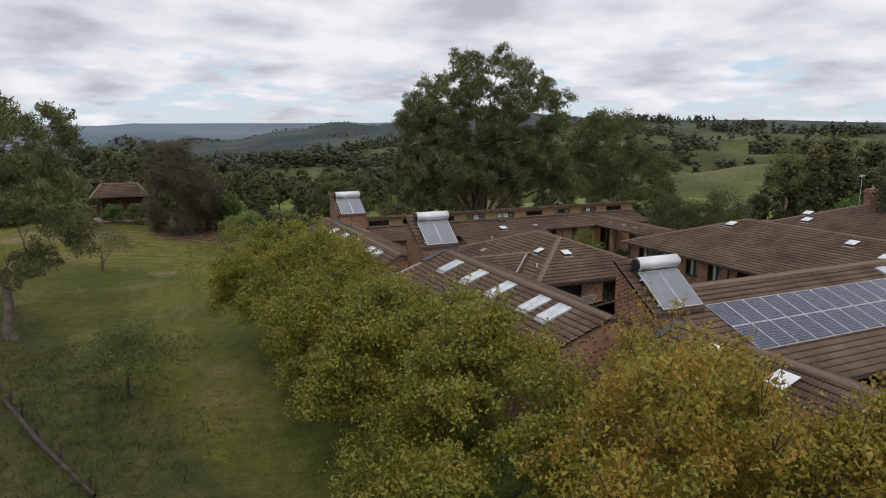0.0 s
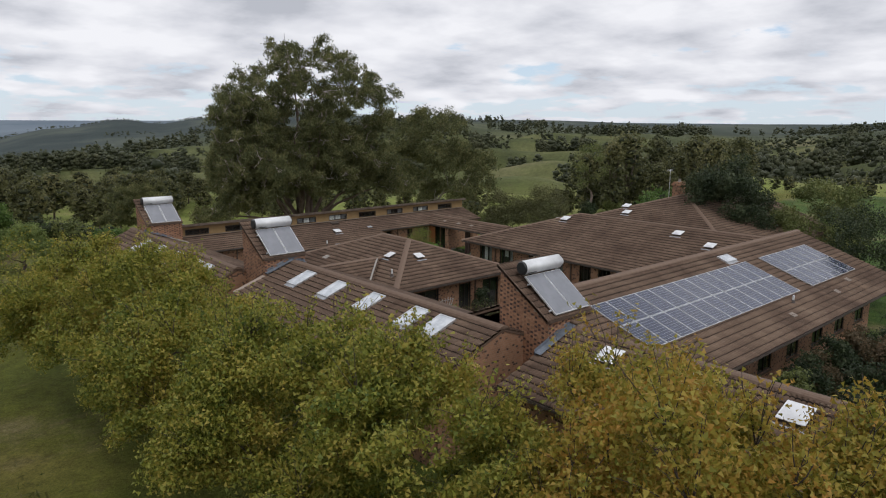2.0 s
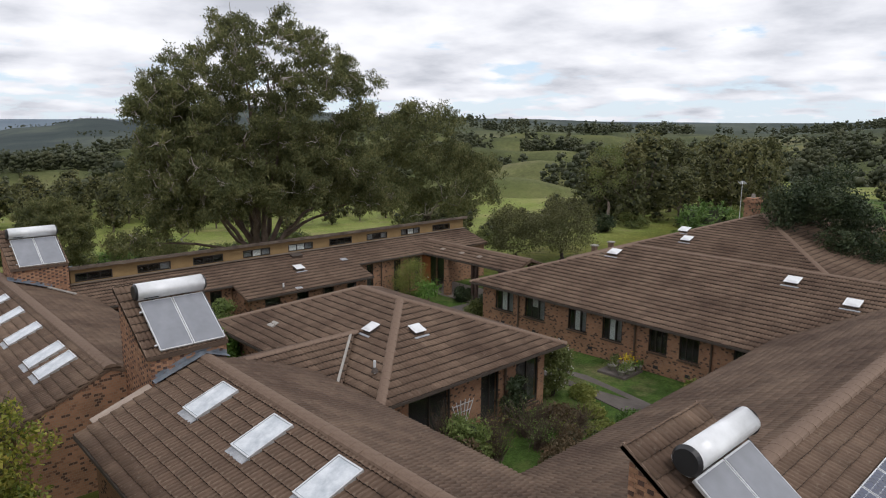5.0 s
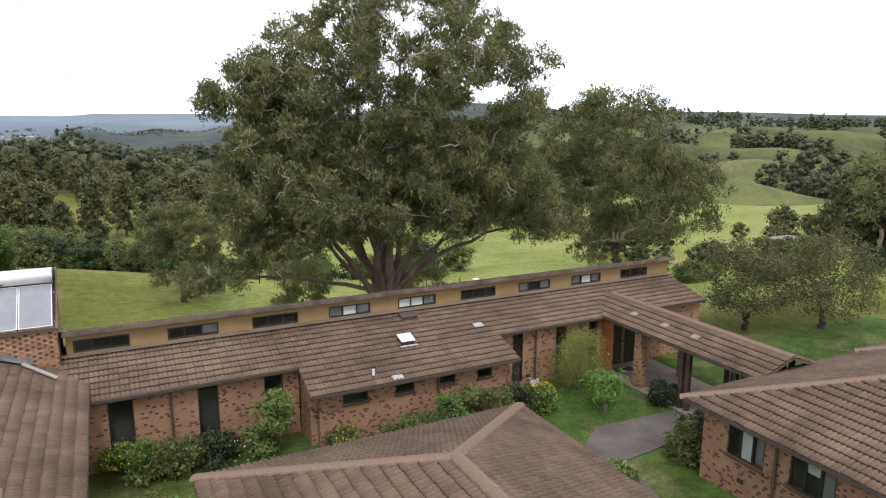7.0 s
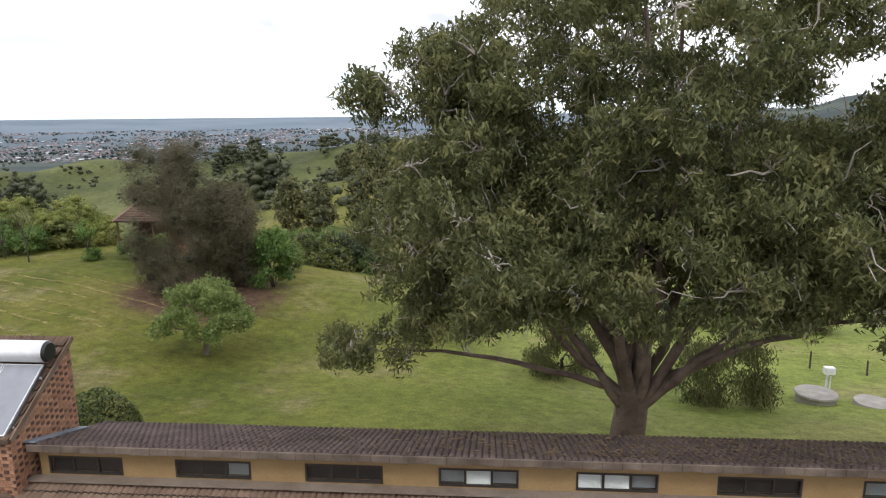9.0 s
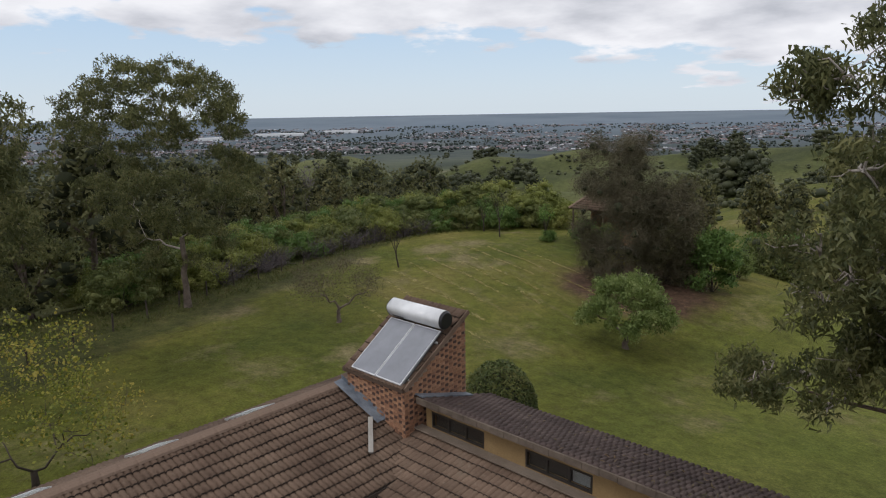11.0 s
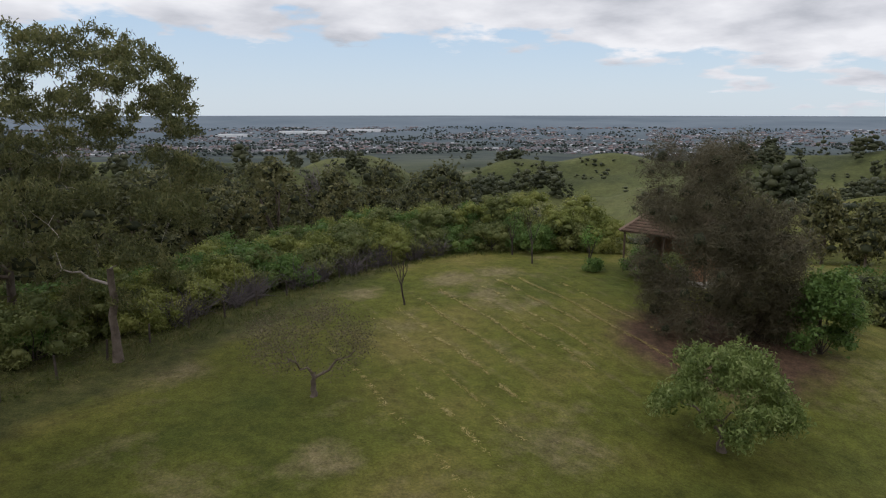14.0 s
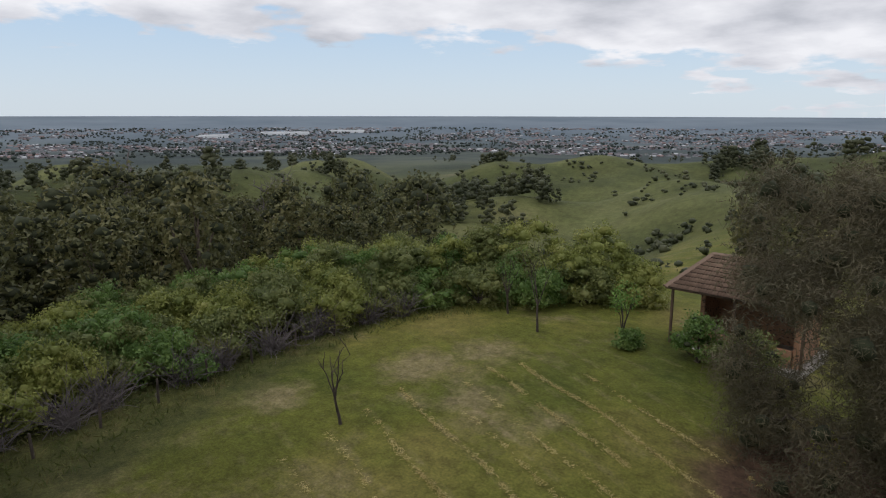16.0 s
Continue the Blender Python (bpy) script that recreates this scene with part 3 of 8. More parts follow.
def build_ground():
    rings = [0.0]
    while rings[-1] < 4850:
        rings.append(rings[-1] + max(1.3, rings[-1] * 0.032))
    nt = 300
    r = np.array(rings[1:])
    a = np.linspace(0, 2 * np.pi, nt, endpoint=False)
    rr, aa = np.meshgrid(r, a, indexing="ij")
    x, y = 15 + rr * np.cos(aa), 45 + rr * np.sin(aa)
    v = np.stack([x, y, ground_z(x, y)], -1).reshape(-1, 3)
    i, j = np.meshgrid(np.arange(len(r) - 1), np.arange(nt), indexing="ij")
    k = (j + 1) % nt
    f = np.stack([i * nt + j, (i + 1) * nt + j, (i + 1) * nt + k, i * nt + k], -1).reshape(-1, 4)
    v = np.vstack([v, [[15, 45, gz(15, 45)]]])
    c = len(v) - 1
    jj = np.arange(0, nt, 2)
    cap = np.stack([np.full_like(jj, c), jj, (jj + 1) % nt, (jj + 2) % nt], -1)
    ob = big_mesh("ground", v, np.vstack([f, cap]), M_GRASS, smooth=True)
    tagged(ob, "mown grass lawn running into green hill pasture and plain", "ground", kind="structure")


build_ground()

# ---- roofs, walls, windows ----
SINGLE = []
TILE_W, TILE_L = 0.31, 0.345
PROFILE = np.array([(0.0, 0.0), (0.12, 0.046), (0.36, 0.044), (0.50, 0.0), (0.62, 0.046), (0.87, 0.044), (1.0, 0.0)])


def face_frame(pts):
    p = [Vector(q) for q in pts]
    u = (p[1] - p[0]).normalized()
    nrm = u.cross(p[2] - p[0]).normalized()
    if nrm.z < 0:
        nrm = -nrm
    v = nrm.cross(u)
    if v.z < 0:
        v, u = -v, -u
    return p[0], u, v, nrm


def u_range(poly, v):
    """Span of u inside a convex outline at each height v."""
    lo, hi = np.full(v.shape, 1e9), np.full(v.shape, -1e9)
    for (u0, v0), (u1, v1) in zip(poly, poly[1:] + poly[:1]):
        if abs(v1 - v0) < 1e-6:
            m = np.abs(v - v0) < 1e-3
            uu = [min(u0, u1), max(u0, u1)]
            lo, hi = np.where(m, np.minimum(lo, uu[0]), lo), np.where(m, np.maximum(hi, uu[1]), hi)
            continue
        t = (v - v0) / (v1 - v0)
        m = (t >= -1e-6) & (t <= 1 + 1e-6)
        uu = u0 + t * (u1 - u0)
        lo, hi = np.where(m, np.minimum(lo, uu), lo), np.where(m, np.maximum(hi, uu), hi)
    return lo, hi


def roof_face(parent, pts, name="roof", near=None, clay=None):
    """One tiled slope over a convex outline whose first edge is the eave: a thin deck and the courses of tiles on it."""
    o, u, v, nrm = face_frame(pts)
    poly = [((Vector(q) - o).dot(u), (Vector(q) - o).dot(v)) for q in pts]
    deck = [Vector(q) - nrm * 0.005 for q in pts] + [Vector(q) - nrm * 0.09 for q in pts]
    k = len(pts)
    ob = mesh_part(name, deck, [tuple(range(k)), tuple(range(2 * k - 1, k - 1, -1))] + [(i, i + k, (i + 1) % k + k, (i + 1) % k) for i in range(k)], clay or M_TILE, parent)
    vmax = max(q[1] for q in poly)
    us = [q[0] for q in poly]
    rows = np.arange(0, vmax - 0.03, TILE_L)
    cols = np.arange(math.floor(min(us) / TILE_W), math.ceil(max(us) / TILE_W))
    jj, ii = np.meshgrid(rows, cols, indexing="ij")
    jj, ii = jj.ravel(), ii.ravel()
    lo, hi = u_range(poly, np.minimum(jj + TILE_L * 0.5, vmax - 1e-4))
    keep = (ii * TILE_W < hi - 0.03) & ((ii + 1) * TILE_W > lo + 0.03)
    jj, ii = jj[keep], ii[keep]
    rng = np.random.default_rng(int(abs(o.x * 7 + o.y * 13)) + k)
    if near:
        # tiles laid one by one in the stretch u0, u1, v0, v1 of the slope
        one = (ii * TILE_W >= near[0]) & (ii * TILE_W < near[1]) & (jj >= near[2]) & (jj < near[3])
        SINGLE.append((ob, o, u, v, nrm, ii[one] * TILE_W, jj[one]))
        jj, ii = jj[~one], ii[~one]
    nt, np_ = len(jj), len(PROFILE)
    lift = rng.normal(0, 0.004, nt)[:, None]
    skew = rng.normal(0, 0.006, nt)[:, None]
    uu = (ii[:, None] + PROFILE[None, :, 0]) * TILE_W
    v0 = jj[:, None] + skew + 0 * uu
    v1 = np.minimum(jj[:, None] + TILE_L + 0.03, vmax) + 0 * uu
    h = PROFILE[None, :, 1] + lift

    def put(U, V, H):
        a, c = u_range(poly, np.clip(V, 0, vmax - 1e-4))
        U = np.clip(U, a, c)
        return np.array(o)[None, None] + U[..., None] * np.array(u) + V[..., None] * np.array(v) + H[..., None] * np.array(nrm)

    top = put(uu, np.maximum(v0, -0.05), h + 0.052)
    back = put(uu, v1, h - 0.004)
    low = put(uu, np.maximum(v0, -0.05), h * 0.35)
    verts = np.concatenate([top, back, low], 1).reshape(-1, 3)
    s = np.arange(np_ - 1)
    q1 = np.stack([s, s + 1, np_ + s + 1, np_ + s], -1)
    q2 = np.stack([2 * np_ + s, 2 * np_ + s + 1, s + 1, s], -1)
    base = np.vstack([q1, q2])
    faces = (base[None] + (np.arange(nt) * 3 * np_)[:, None, None]).reshape(-1, 4)
    t = big_mesh("tiles", verts, faces, clay or M_TILE, ob)
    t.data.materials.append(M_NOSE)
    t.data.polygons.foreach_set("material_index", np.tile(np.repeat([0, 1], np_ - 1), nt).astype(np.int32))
    tagged(t, kind="stuff")
    return ob


def caps(parent, a, b, r=0.16, name="ridge_cap"):
    """A row of half-round ridge tiles from a to b, each laid over the next."""
    a, b = Vector(a), Vector(b)
    d = b - a
    n = max(1, round(d.length / 0.40))
    L = d.length / n
    verts, faces = [], []
    for x, rad in ((-0.01, r * 1.0), (L + 0.01, r * 0.95)):
        for s in range(7):
            g = math.pi * s / 6
            verts.append((x, math.cos(g) * rad * 1.15, math.sin(g) * rad * 0.6 - 0.03))
    for s in range(6):
        faces.append((s, s + 1, 8 + s, 7 + s))
    faces += [tuple(range(6, -1, -1)), tuple(range(7, 14))]
    me = bpy.data.meshes.new(name)
    me.from_pydata(verts, [], faces)
    me.materials.append(M_CAP)
    x = d.normalized()
    y = Vector((0, 0, 1)).cross(x).normalized()
    m = Matrix((x, y, x.cross(y))).transposed().to_4x4()
    for i in range(n):
        ob = new(name, me)
        ob.parent = parent
        ob.matrix_basis = Matrix.Translation(a + d * (i / n)) @ m @ Matrix.Rotation(random.uniform(-0.02, 0.02), 4, "X")


def beam(parent, a, b, w, h, material, name, drop=0.0):
    """A straight board from a to b, w thick, h high, its top edge on the line."""
    a, b = Vector(a), Vector(b)
    d = (b - a).normalized()
    side = d.cross(Vector((0, 0, 1))).normalized() * (w / 2)
    up = side.cross(d).normalized() * h
    t = Vector((0, 0, -drop))
    vs = [p + t + s - k for p in (a, b) for s in (-side, side) for k in (Vector((0, 0, 0)), up if up.z > 0 else -up)]
    return mesh_part(name, vs, [(0, 1, 3, 2), (4, 6, 7, 5), (0, 2, 6, 4), (1, 5, 7, 3), (0, 4, 5, 1), (2, 3, 7, 6)], material, parent)


def eave(parent, a, b):
    """Fascia board and gutter along an eave."""
    beam(parent, a, b, 0.09, 0.10, M_GUTTER, "gutter", -0.01)


def wall(parent, axis, at, a0, a1, z0, z1, openings=(), th=0.25, material=None, name="wall"):
    """A wall along x or y at a fixed place on the other axis, with openings (a0, a1, z0, z1) cut through."""
    xs = sorted({a0, a1, *[o[0] for o in openings], *[o[1] for o in openings]})
    zs = sorted({z0, z1, *[o[2] for o in openings], *[o[3] for o in openings]})
    nx, nz = len(xs) - 1, len(zs) - 1
    solid = lambda i, k: 0 <= i < nx and 0 <= k < nz and not any(o[0] < (xs[i] + xs[i + 1]) / 2 < o[1] and o[2] < (zs[k] + zs[k + 1]) / 2 < o[3] for o in openings)
    verts, faces, index = [], [], {}

    def vid(i, k, side):
        if (i, k, side) not in index:
            index[i, k, side] = len(verts)
            q = at + (th / 2 if side else -th / 2)
            verts.append((xs[i], q, zs[k]) if axis == "x" else (q, xs[i], zs[k]))
        return index[i, k, side]
    for i in range(nx):
        for k in range(nz):
            if not solid(i, k):
                continue
            c = [(i, k), (i + 1, k), (i + 1, k + 1), (i, k + 1)]
            faces.append([vid(*p, 0) for p in c])
            faces.append([vid(*p, 1) for p in c[::-1]])
            for (di, dk), (p, q) in (((0, -1), (c[0], c[1])), ((1, 0), (c[1], c[2])), ((0, 1), (c[2], c[3])), ((-1, 0), (c[3], c[0]))):
                if not solid(i + di, k + dk):
                    faces.append([vid(*q, 0), vid(*p, 0), vid(*p, 1), vid(*q, 1)])
    return mesh_part(name, verts, faces, material or M_BRICK, parent)


def window(parent, axis, at, face, a0, a1, z0, z1, panes=2, blinds=(), sill=True, veils=(), lift=0.0):
    """A framed window in an opening: at is the wall's middle, face the side (+1 or -1) that looks out."""
    bm = bmesh.new()
    d0, d1 = at + face * 0.02, at + face * 0.09

    def b(bm_, s, e, w0, w1, y0, y1, bev=0.0):
        y0, y1 = min(y0, y1), max(y0, y1)
        if axis == "x":
            box(bm_, s, e, y0, y1, w0, w1, bev)
        else:
            box(bm_, y0, y1, s, e, w0, w1, bev)
    t = 0.05
    b(bm, a0, a1, z0, z0 + t, d0, d1)
    b(bm, a0, a1, z1 - t, z1, d0, d1)
    n = panes
    for i in range(n + 1):
        c = a0 + (a1 - a0) * i / n
        b(bm, max(a0, c - t / 2 - (t / 2 if i == n else 0)), min(a1, c + t / 2 + (t / 2 if i == 0 else 0)), z0 + t, z1 - t, d0, d1)
    win = part("window_frame", bm, M_FRAME, parent)
    for i in range(n):
        s, e = a0 + (a1 - a0) * i / n + t * 0.6, a0 + (a1 - a0) * (i + 1) / n - t * 0.6
        bm = bmesh.new()
        b(bm, s, e, z0 + t, z1 - t, at + face * 0.045, at + face * 0.053)
        part("pane", bm, M_GLASS, win).visible_shadow = False
        if i in blinds:
            bm = bmesh.new()
            b(bm, s, e, z0 + t + lift * (z1 - z0), z1 - t, at + face * 0.025, at + face * 0.035)
            part("blind", bm, M_BLIND, win)
        elif i in veils:
            # grey sheet behind the pane, a curtain only in the east wing
            bm = bmesh.new()
            b(bm, s, e, z0 + t, z1 - t, at - face * 0.05, at - face * 0.04)
            part("veil", bm, M_VEIL, win)
    # dark sheet standing in for the unlit room behind the glass
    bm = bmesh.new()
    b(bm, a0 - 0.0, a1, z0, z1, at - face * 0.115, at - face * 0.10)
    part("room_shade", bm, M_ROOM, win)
    if sill:
        bm = bmesh.new()
        b(bm, a0 - 0.05, a1 + 0.05, z0 - 0.07, z0 - 0.002, at + face * 0.06, at + face * 0.19)
        part("sill", bm, M_FASCIA, win)
    return win


def glass_mat(name):
    m = bpy.data.materials.new(name)
    m.use_nodes = True
    p = m.node_tree.nodes["Principled BSDF"]
    p.inputs["Base Color"].default_value = (0.86, 0.9, 0.9, 1)
    p.inputs["Transmission Weight"].default_value, p.inputs["Roughness"].default_value, p.inputs["IOR"].default_value = 1.0, 0.02, 1.45
    return m


M_GLASS = glass_mat("window_glass")


def skylight(slope_pt, u, v, nrm, w=0.92, l=1.3, label="white framed flat skylight with a pale apron flashing", dome=True):
    """A roof window: upstand frame, pale pane, lead apron below it."""
    o = Vector(slope_pt)
    ob = thing("skylight", label, "skylight", "skylights on the tiled roofs", at=o)
    m = Matrix((u, v, nrm)).transposed()

    def blk(name, s0, s1, t0, t1, h0, h1, mat, bev=0.0):
        bm = bmesh.new()
        box(bm, s0, s1, t0, t1, h0, h1, bev)
        bm.transform(m.to_4x4())
        return part(name, bm, mat, ob)
    if abs(w - l) > 0.15:
        f = 0.04
        blk("apron", -w / 2 + 0.02, w / 2 - 0.02, -l / 2 - 0.19, -l / 2 - 0.002, 0.06, 0.078, M_FLASH)
        blk("frame_side", -w / 2, -w / 2 + f, -l / 2, l / 2, 0.03, 0.14, M_ALU)
        blk("frame_side", w / 2 - f, w / 2, -l / 2, l / 2, 0.03, 0.14, M_ALU)
        blk("frame_end", -w / 2 + f, w / 2 - f, -l / 2, -l / 2 + f, 0.03, 0.138, M_ALU)
        blk("frame_end", -w / 2 + f, w / 2 - f, l / 2 - f, l / 2, 0.03, 0.138, M_ALU)
        blk("pane", -w / 2 + f, w / 2 - f, -l / 2 + f, l / 2 - f, 0.04, 0.128, M_DOME, 0.02)
        return ob
    # a domed lid over a kerb coloured dark for the shadow gap, with scraps of flashing on the tiles round it
    w, l = w * 0.86, l * 0.80
    blk("kerb", -w / 2 + 0.06, w / 2 - 0.06, -l / 2 + 0.05, l / 2 - 0.05, 0.0, 0.20, M_GUTTER)
    blk("apron", -w / 2 - 0.08, w / 2 + 0.06, -l / 2 - 0.16, -l / 2 - 0.07, 0.07, 0.092, M_FLASH)
    blk("lid_rim", -w / 2, w / 2, -l / 2, l / 2, 0.202, 0.235, M_STEEL, 0.012)
    bm = bmesh.new()
    for i in range(9):
        for j in range(9):
            s, t = i / 4 - 1, j / 4 - 1
            bm.verts.new((s * (w / 2 - 0.04), t * (l / 2 - 0.04), 0.233 + 0.07 * (1 - s ** 4) * (1 - t ** 4)))
    bm.verts.ensure_lookup_table()
    for i in range(8):
        for j in range(8):
            bm.faces.new([bm.verts[q] for q in (i * 9 + j, i * 9 + 9 + j, i * 9 + 10 + j, i * 9 + 1 + j)])
    bm.transform(m.to_4x4())
    part("dome", bm, M_STEEL, ob, "", True)
    return ob


def slope_axes(pts):
    o, u, v, nrm = face_frame(pts)
    return u, v, nrm


# ---- the brick wings ----
FLOOR = 0.2
M_APRON = noise_mat("weathered_apron", (0.15, 0.115, 0.088), (0.235, 0.19, 0.15), 1.2, 0.8, 20.0)

# north wing with its clerestory
wing_a = thing("clerestory_wing", "long brown brick wing with tiled roof and clerestory windows", "building", "brick wings", at=(32, 52, 0))
wing_a.location = (0, 0, 0)
A_S = [(17.0, 50.45, 2.93), (47.0, 50.45, 2.93), (47.0, 53.2, 3.72), (17.0, 53.2, 3.72)]
roof_face(wing_a, A_S)
eave(wing_a, (17.6, 50.43, 2.99), (25.75, 50.43, 2.99))
eave(wing_a, (34.6, 50.43, 2.99), (40.3, 50.43, 2.99))
A_P = [(25.8, 48.72, 2.44), (34.55, 48.72, 2.44), (34.55, 50.5, 2.985), (25.8, 50.5, 2.985)]
roof_face(wing_a, A_P)
eave(wing_a, (25.8, 48.7, 2.46), (34.55, 48.7, 2.46))
A_B = [(47.2, 56.1, 3.72), (18.1, 56.1, 3.72), (18.1, 53.0, 4.68), (47.2, 53.0, 4.68)]
roof_face(wing_a, A_B, clay=M_TILE_BACK)
beam(wing_a, (18.1, 52.98, 4.70), (47.2, 52.98, 4.70), 0.07, 0.13, M_WOOD, "fascia")
beam(wing_a, (17.9, 53.07, 3.825), (47.0, 53.07, 3.825), 0.30, 0.035, M_APRON, "apron_flashing")
CLERE = [(18.42 + 3.157 * i, 20.27 + 3.157 * i) for i in range(9)]
wall(wing_a, "x", 53.3, 18.2, 47.0, 3.78, 4.52, [(a, b, 3.86, 4.32) for a, b in CLERE], 0.16, M_CLADDING, "clerestory_wall")
BLINDS = {3: (1,), 4: (0, 1), 7: (1,)}
for i, (a, b) in enumerate(CLERE):
    # veils: grey sheets added for the light seen through these panes
    window(wing_a, "x", 53.3, -1, a, b, 3.86, 4.32, 3, BLINDS.get(i, ()), False, {3: (0, 2), 4: (2,), 7: (0, 2), 6: (0, 2), 1: (2,)}.get(i, ()))
A_OPEN = [(19.35, 20.15, 0.35, 2.72), (22.25, 22.95, 0.35, 2.72), (24.6, 25.3, 0.35, 2.72)]
A_OPEN2 = [(35.55, 36.1, 0.4, 2.72), (37.9, 38.5, 0.4, 2.72), (39.8, 40.3, 0.4, 2.72)]
wall(wing_a, "x", 50.95, 17.2, 25.9, FLOOR - 0.6, 2.99, A_OPEN)
wall(wing_a, "x", 50.95, 34.4, 47.0, FLOOR - 0.6, 2.99, A_OPEN2)
for o in A_OPEN + A_OPEN2:
    window(wing_a, "x", 50.95, -1, o[0], o[1], o[2], o[3], 1, (), False)
P_OPEN = [(27.1, 28.1, 1.75, 2.2), (29.2, 30.0, 1.75, 2.2), (31.0, 31.8, 1.75, 2.2), (32.8, 33.5, 1.75, 2.2)]
wall(wing_a, "x", 49.3, 26.2, 34.2, FLOOR - 0.6, 2.45, P_OPEN)
for o in P_OPEN:
    window(wing_a, "x", 49.3, -1, *o, 1, (), True)
wall(wing_a, "y", 26.07, 49.43, 50.8, FLOOR - 0.6, 2.55)
wall(wing_a, "y", 34.33, 49.43, 50.8, FLOOR - 0.6, 2.55)
wall(wing_a, "x", 55.7, 18.2, 47.0, -3.4, 3.75)
wall(wing_a, "y", 46.85, 51.1, 53.2, -3.0, 2.95)
wall(wing_a, "y", 46.85, 53.2, 55.55, -3.0, 3.6)

# hall with a hipped roof
hall = thing("hall", "square brick hall under a hipped brown tiled roof", "building", "brick wings")
HX0, HX1, HY0, HY1, HZ, HR = 21.3, 31.1, 31.0, 43.5, 3.25, 5.05
hc, hs, hn = (HX0 + HX1) / 2, HY0 + 4.9, HY1 - 4.9
H_S = [(HX0, HY0, HZ), (HX1, HY0, HZ), (hc, hs, HR)]
H_E = [(HX1, HY0, HZ), (HX1, HY1, HZ), (hc, hn, HR), (hc, hs, HR)]
H_N = [(HX1, HY1, HZ), (HX0, HY1, HZ), (hc, hn, HR)]
H_W = [(HX0, HY1, HZ), (HX0, HY0, HZ), (hc, hs, HR), (hc, hn, HR)]
for f in (H_S, H_E, H_N, H_W):
    roof_face(hall, f)
    eave(hall, (Vector(f[0]) + Vector((0, 0, 0.02))), (Vector(f[1]) + Vector((0, 0, 0.02))))
for a, b in (((HX0, HY0, HZ), (hc, hs, HR)), ((HX1, HY0, HZ), (hc, hs, HR)), ((HX1, HY1, HZ), (hc, hn, HR)), ((HX0, HY1, HZ), (hc, hn, HR)), ((hc, hs, HR), (hc, hn, HR))):
    caps(hall, a + Vector((0, 0, 0.05)) if isinstance(a, Vector) else Vector(a) + Vector((0, 0, 0.05)), Vector(b) + Vector((0, 0, 0.05)))
HS_OPEN = [(23.0, 25.0, 0.9, 2.9), (26.6, 27.6, 0.9, 2.9), (28.6, 30.0, 0.9, 2.9)]
wall(hall, "x", 31.7, 22.0, 30.4, FLOOR - 0.6, 3.2, HS_OPEN)
for o in HS_OPEN:
    window(hall, "x", 31.7, -1, *o, 2, (), True)
HE_OPEN = [(34.0, 36.0, 1.0, 2.9), (38.5, 40.5, 1.0, 2.9)]
wall(hall, "y", 30.4, 31.83, 42.8, FLOOR - 0.6, 3.2, HE_OPEN)
for o in HE_OPEN:
    window(hall, "y", 30.4, 1, *o, 2, (), True)
wall(hall, "y", 22.0, 31.83, 42.8, FLOOR - 0.6, 3.2)
wall(hall, "x", 42.8, 22.13, 30.27, FLOOR - 0.6, 3.2)

# link between hall and west wing
link = thing("link_roof", "low tiled link roof with a pale valley gutter", "building", "brick wings")
roof_face(link, [(18.0, 32.75, 3.3), (21.0, 32.75, 3.3), (23.6, 35.5, 4.28), (18.0, 35.5, 4.28)])
roof_face(link, [(21.0, 38.2, 3.32), (18.2, 38.2, 3.32), (18.2, 35.5, 4.28), (23.6, 35.5, 4.28)])
caps(link, (18.2, 35.5, 4.32), (23.7, 35.5, 4.32))
beam(link, (20.75, 32.7, 3.45), (23.45, 35.5, 4.38), 0.09, 0.04, M_CONC, "valley_gutter")
wall(link, "x", 33.4, 18.2, 22.0, FLOOR - 0.6, 3.3)
wall(link, "x", 37.6, 18.3, 22.0, FLOOR - 0.6, 3.3)


def west_wing(xr, zr, y0, y1, label, near=None, hw=3.85, sw=0.36):
    """A gabled range running north-south: ridge at xr, zr; brick side and end walls."""
    ob = thing("west_range", label, "building", "brick wings")
    h, s = 3.85, 0.36
    ze = zr - h * s
    zw = zr - hw * sw
    w = [(xr - hw, y1, zw), (xr - hw, y0, zw), (xr, y0, zr), (xr, y1, zr)]
    e = [(xr + h - 0.3, y0, ze + 0.3 * s), (xr + h - 0.3, y1, ze + 0.3 * s), (xr, y1, zr), (xr, y0, zr)]
    roof_face(ob, w, near=near)
    roof_face(ob, e)
    eave(ob, w[0], w[1])
    eave(ob, e[0], e[1])
    caps(ob, (xr, y0, zr + 0.04), (xr, y1, zr + 0.04), 0.19)
    wall(ob, "y", xr - hw + 0.55, y0 + 0.15, y1 - 0.15, FLOOR - 1.5, zw + 0.1)
    wall(ob, "y", xr + h - 0.85, y0 + 0.15, y1 - 0.15, FLOOR - 0.6, ze + 0.2)
    for yy in (y0 + 0.15, y1 - 0.15):
        a, b = xr - hw + 0.68, xr + h - 0.98
        zz = [(a, FLOOR - 1.5), (b, FLOOR - 1.5), (b, zr - (b - xr) * s - 0.1), (xr, zr - 0.1), (a, zr - (xr - a) * sw - 0.1)]
        vs = [(p, yy - 0.12, q) for p, q in zz] + [(p, yy + 0.12, q) for p, q in zz]
        mesh_part("gable_wall", vs, [(0, 1, 2, 3, 4), (9, 8, 7, 6, 5)] + [(i, i + 5, (i + 1) % 5 + 5, (i + 1) % 5) for i in range(5)], M_BRICK, ob)
    return ob, w


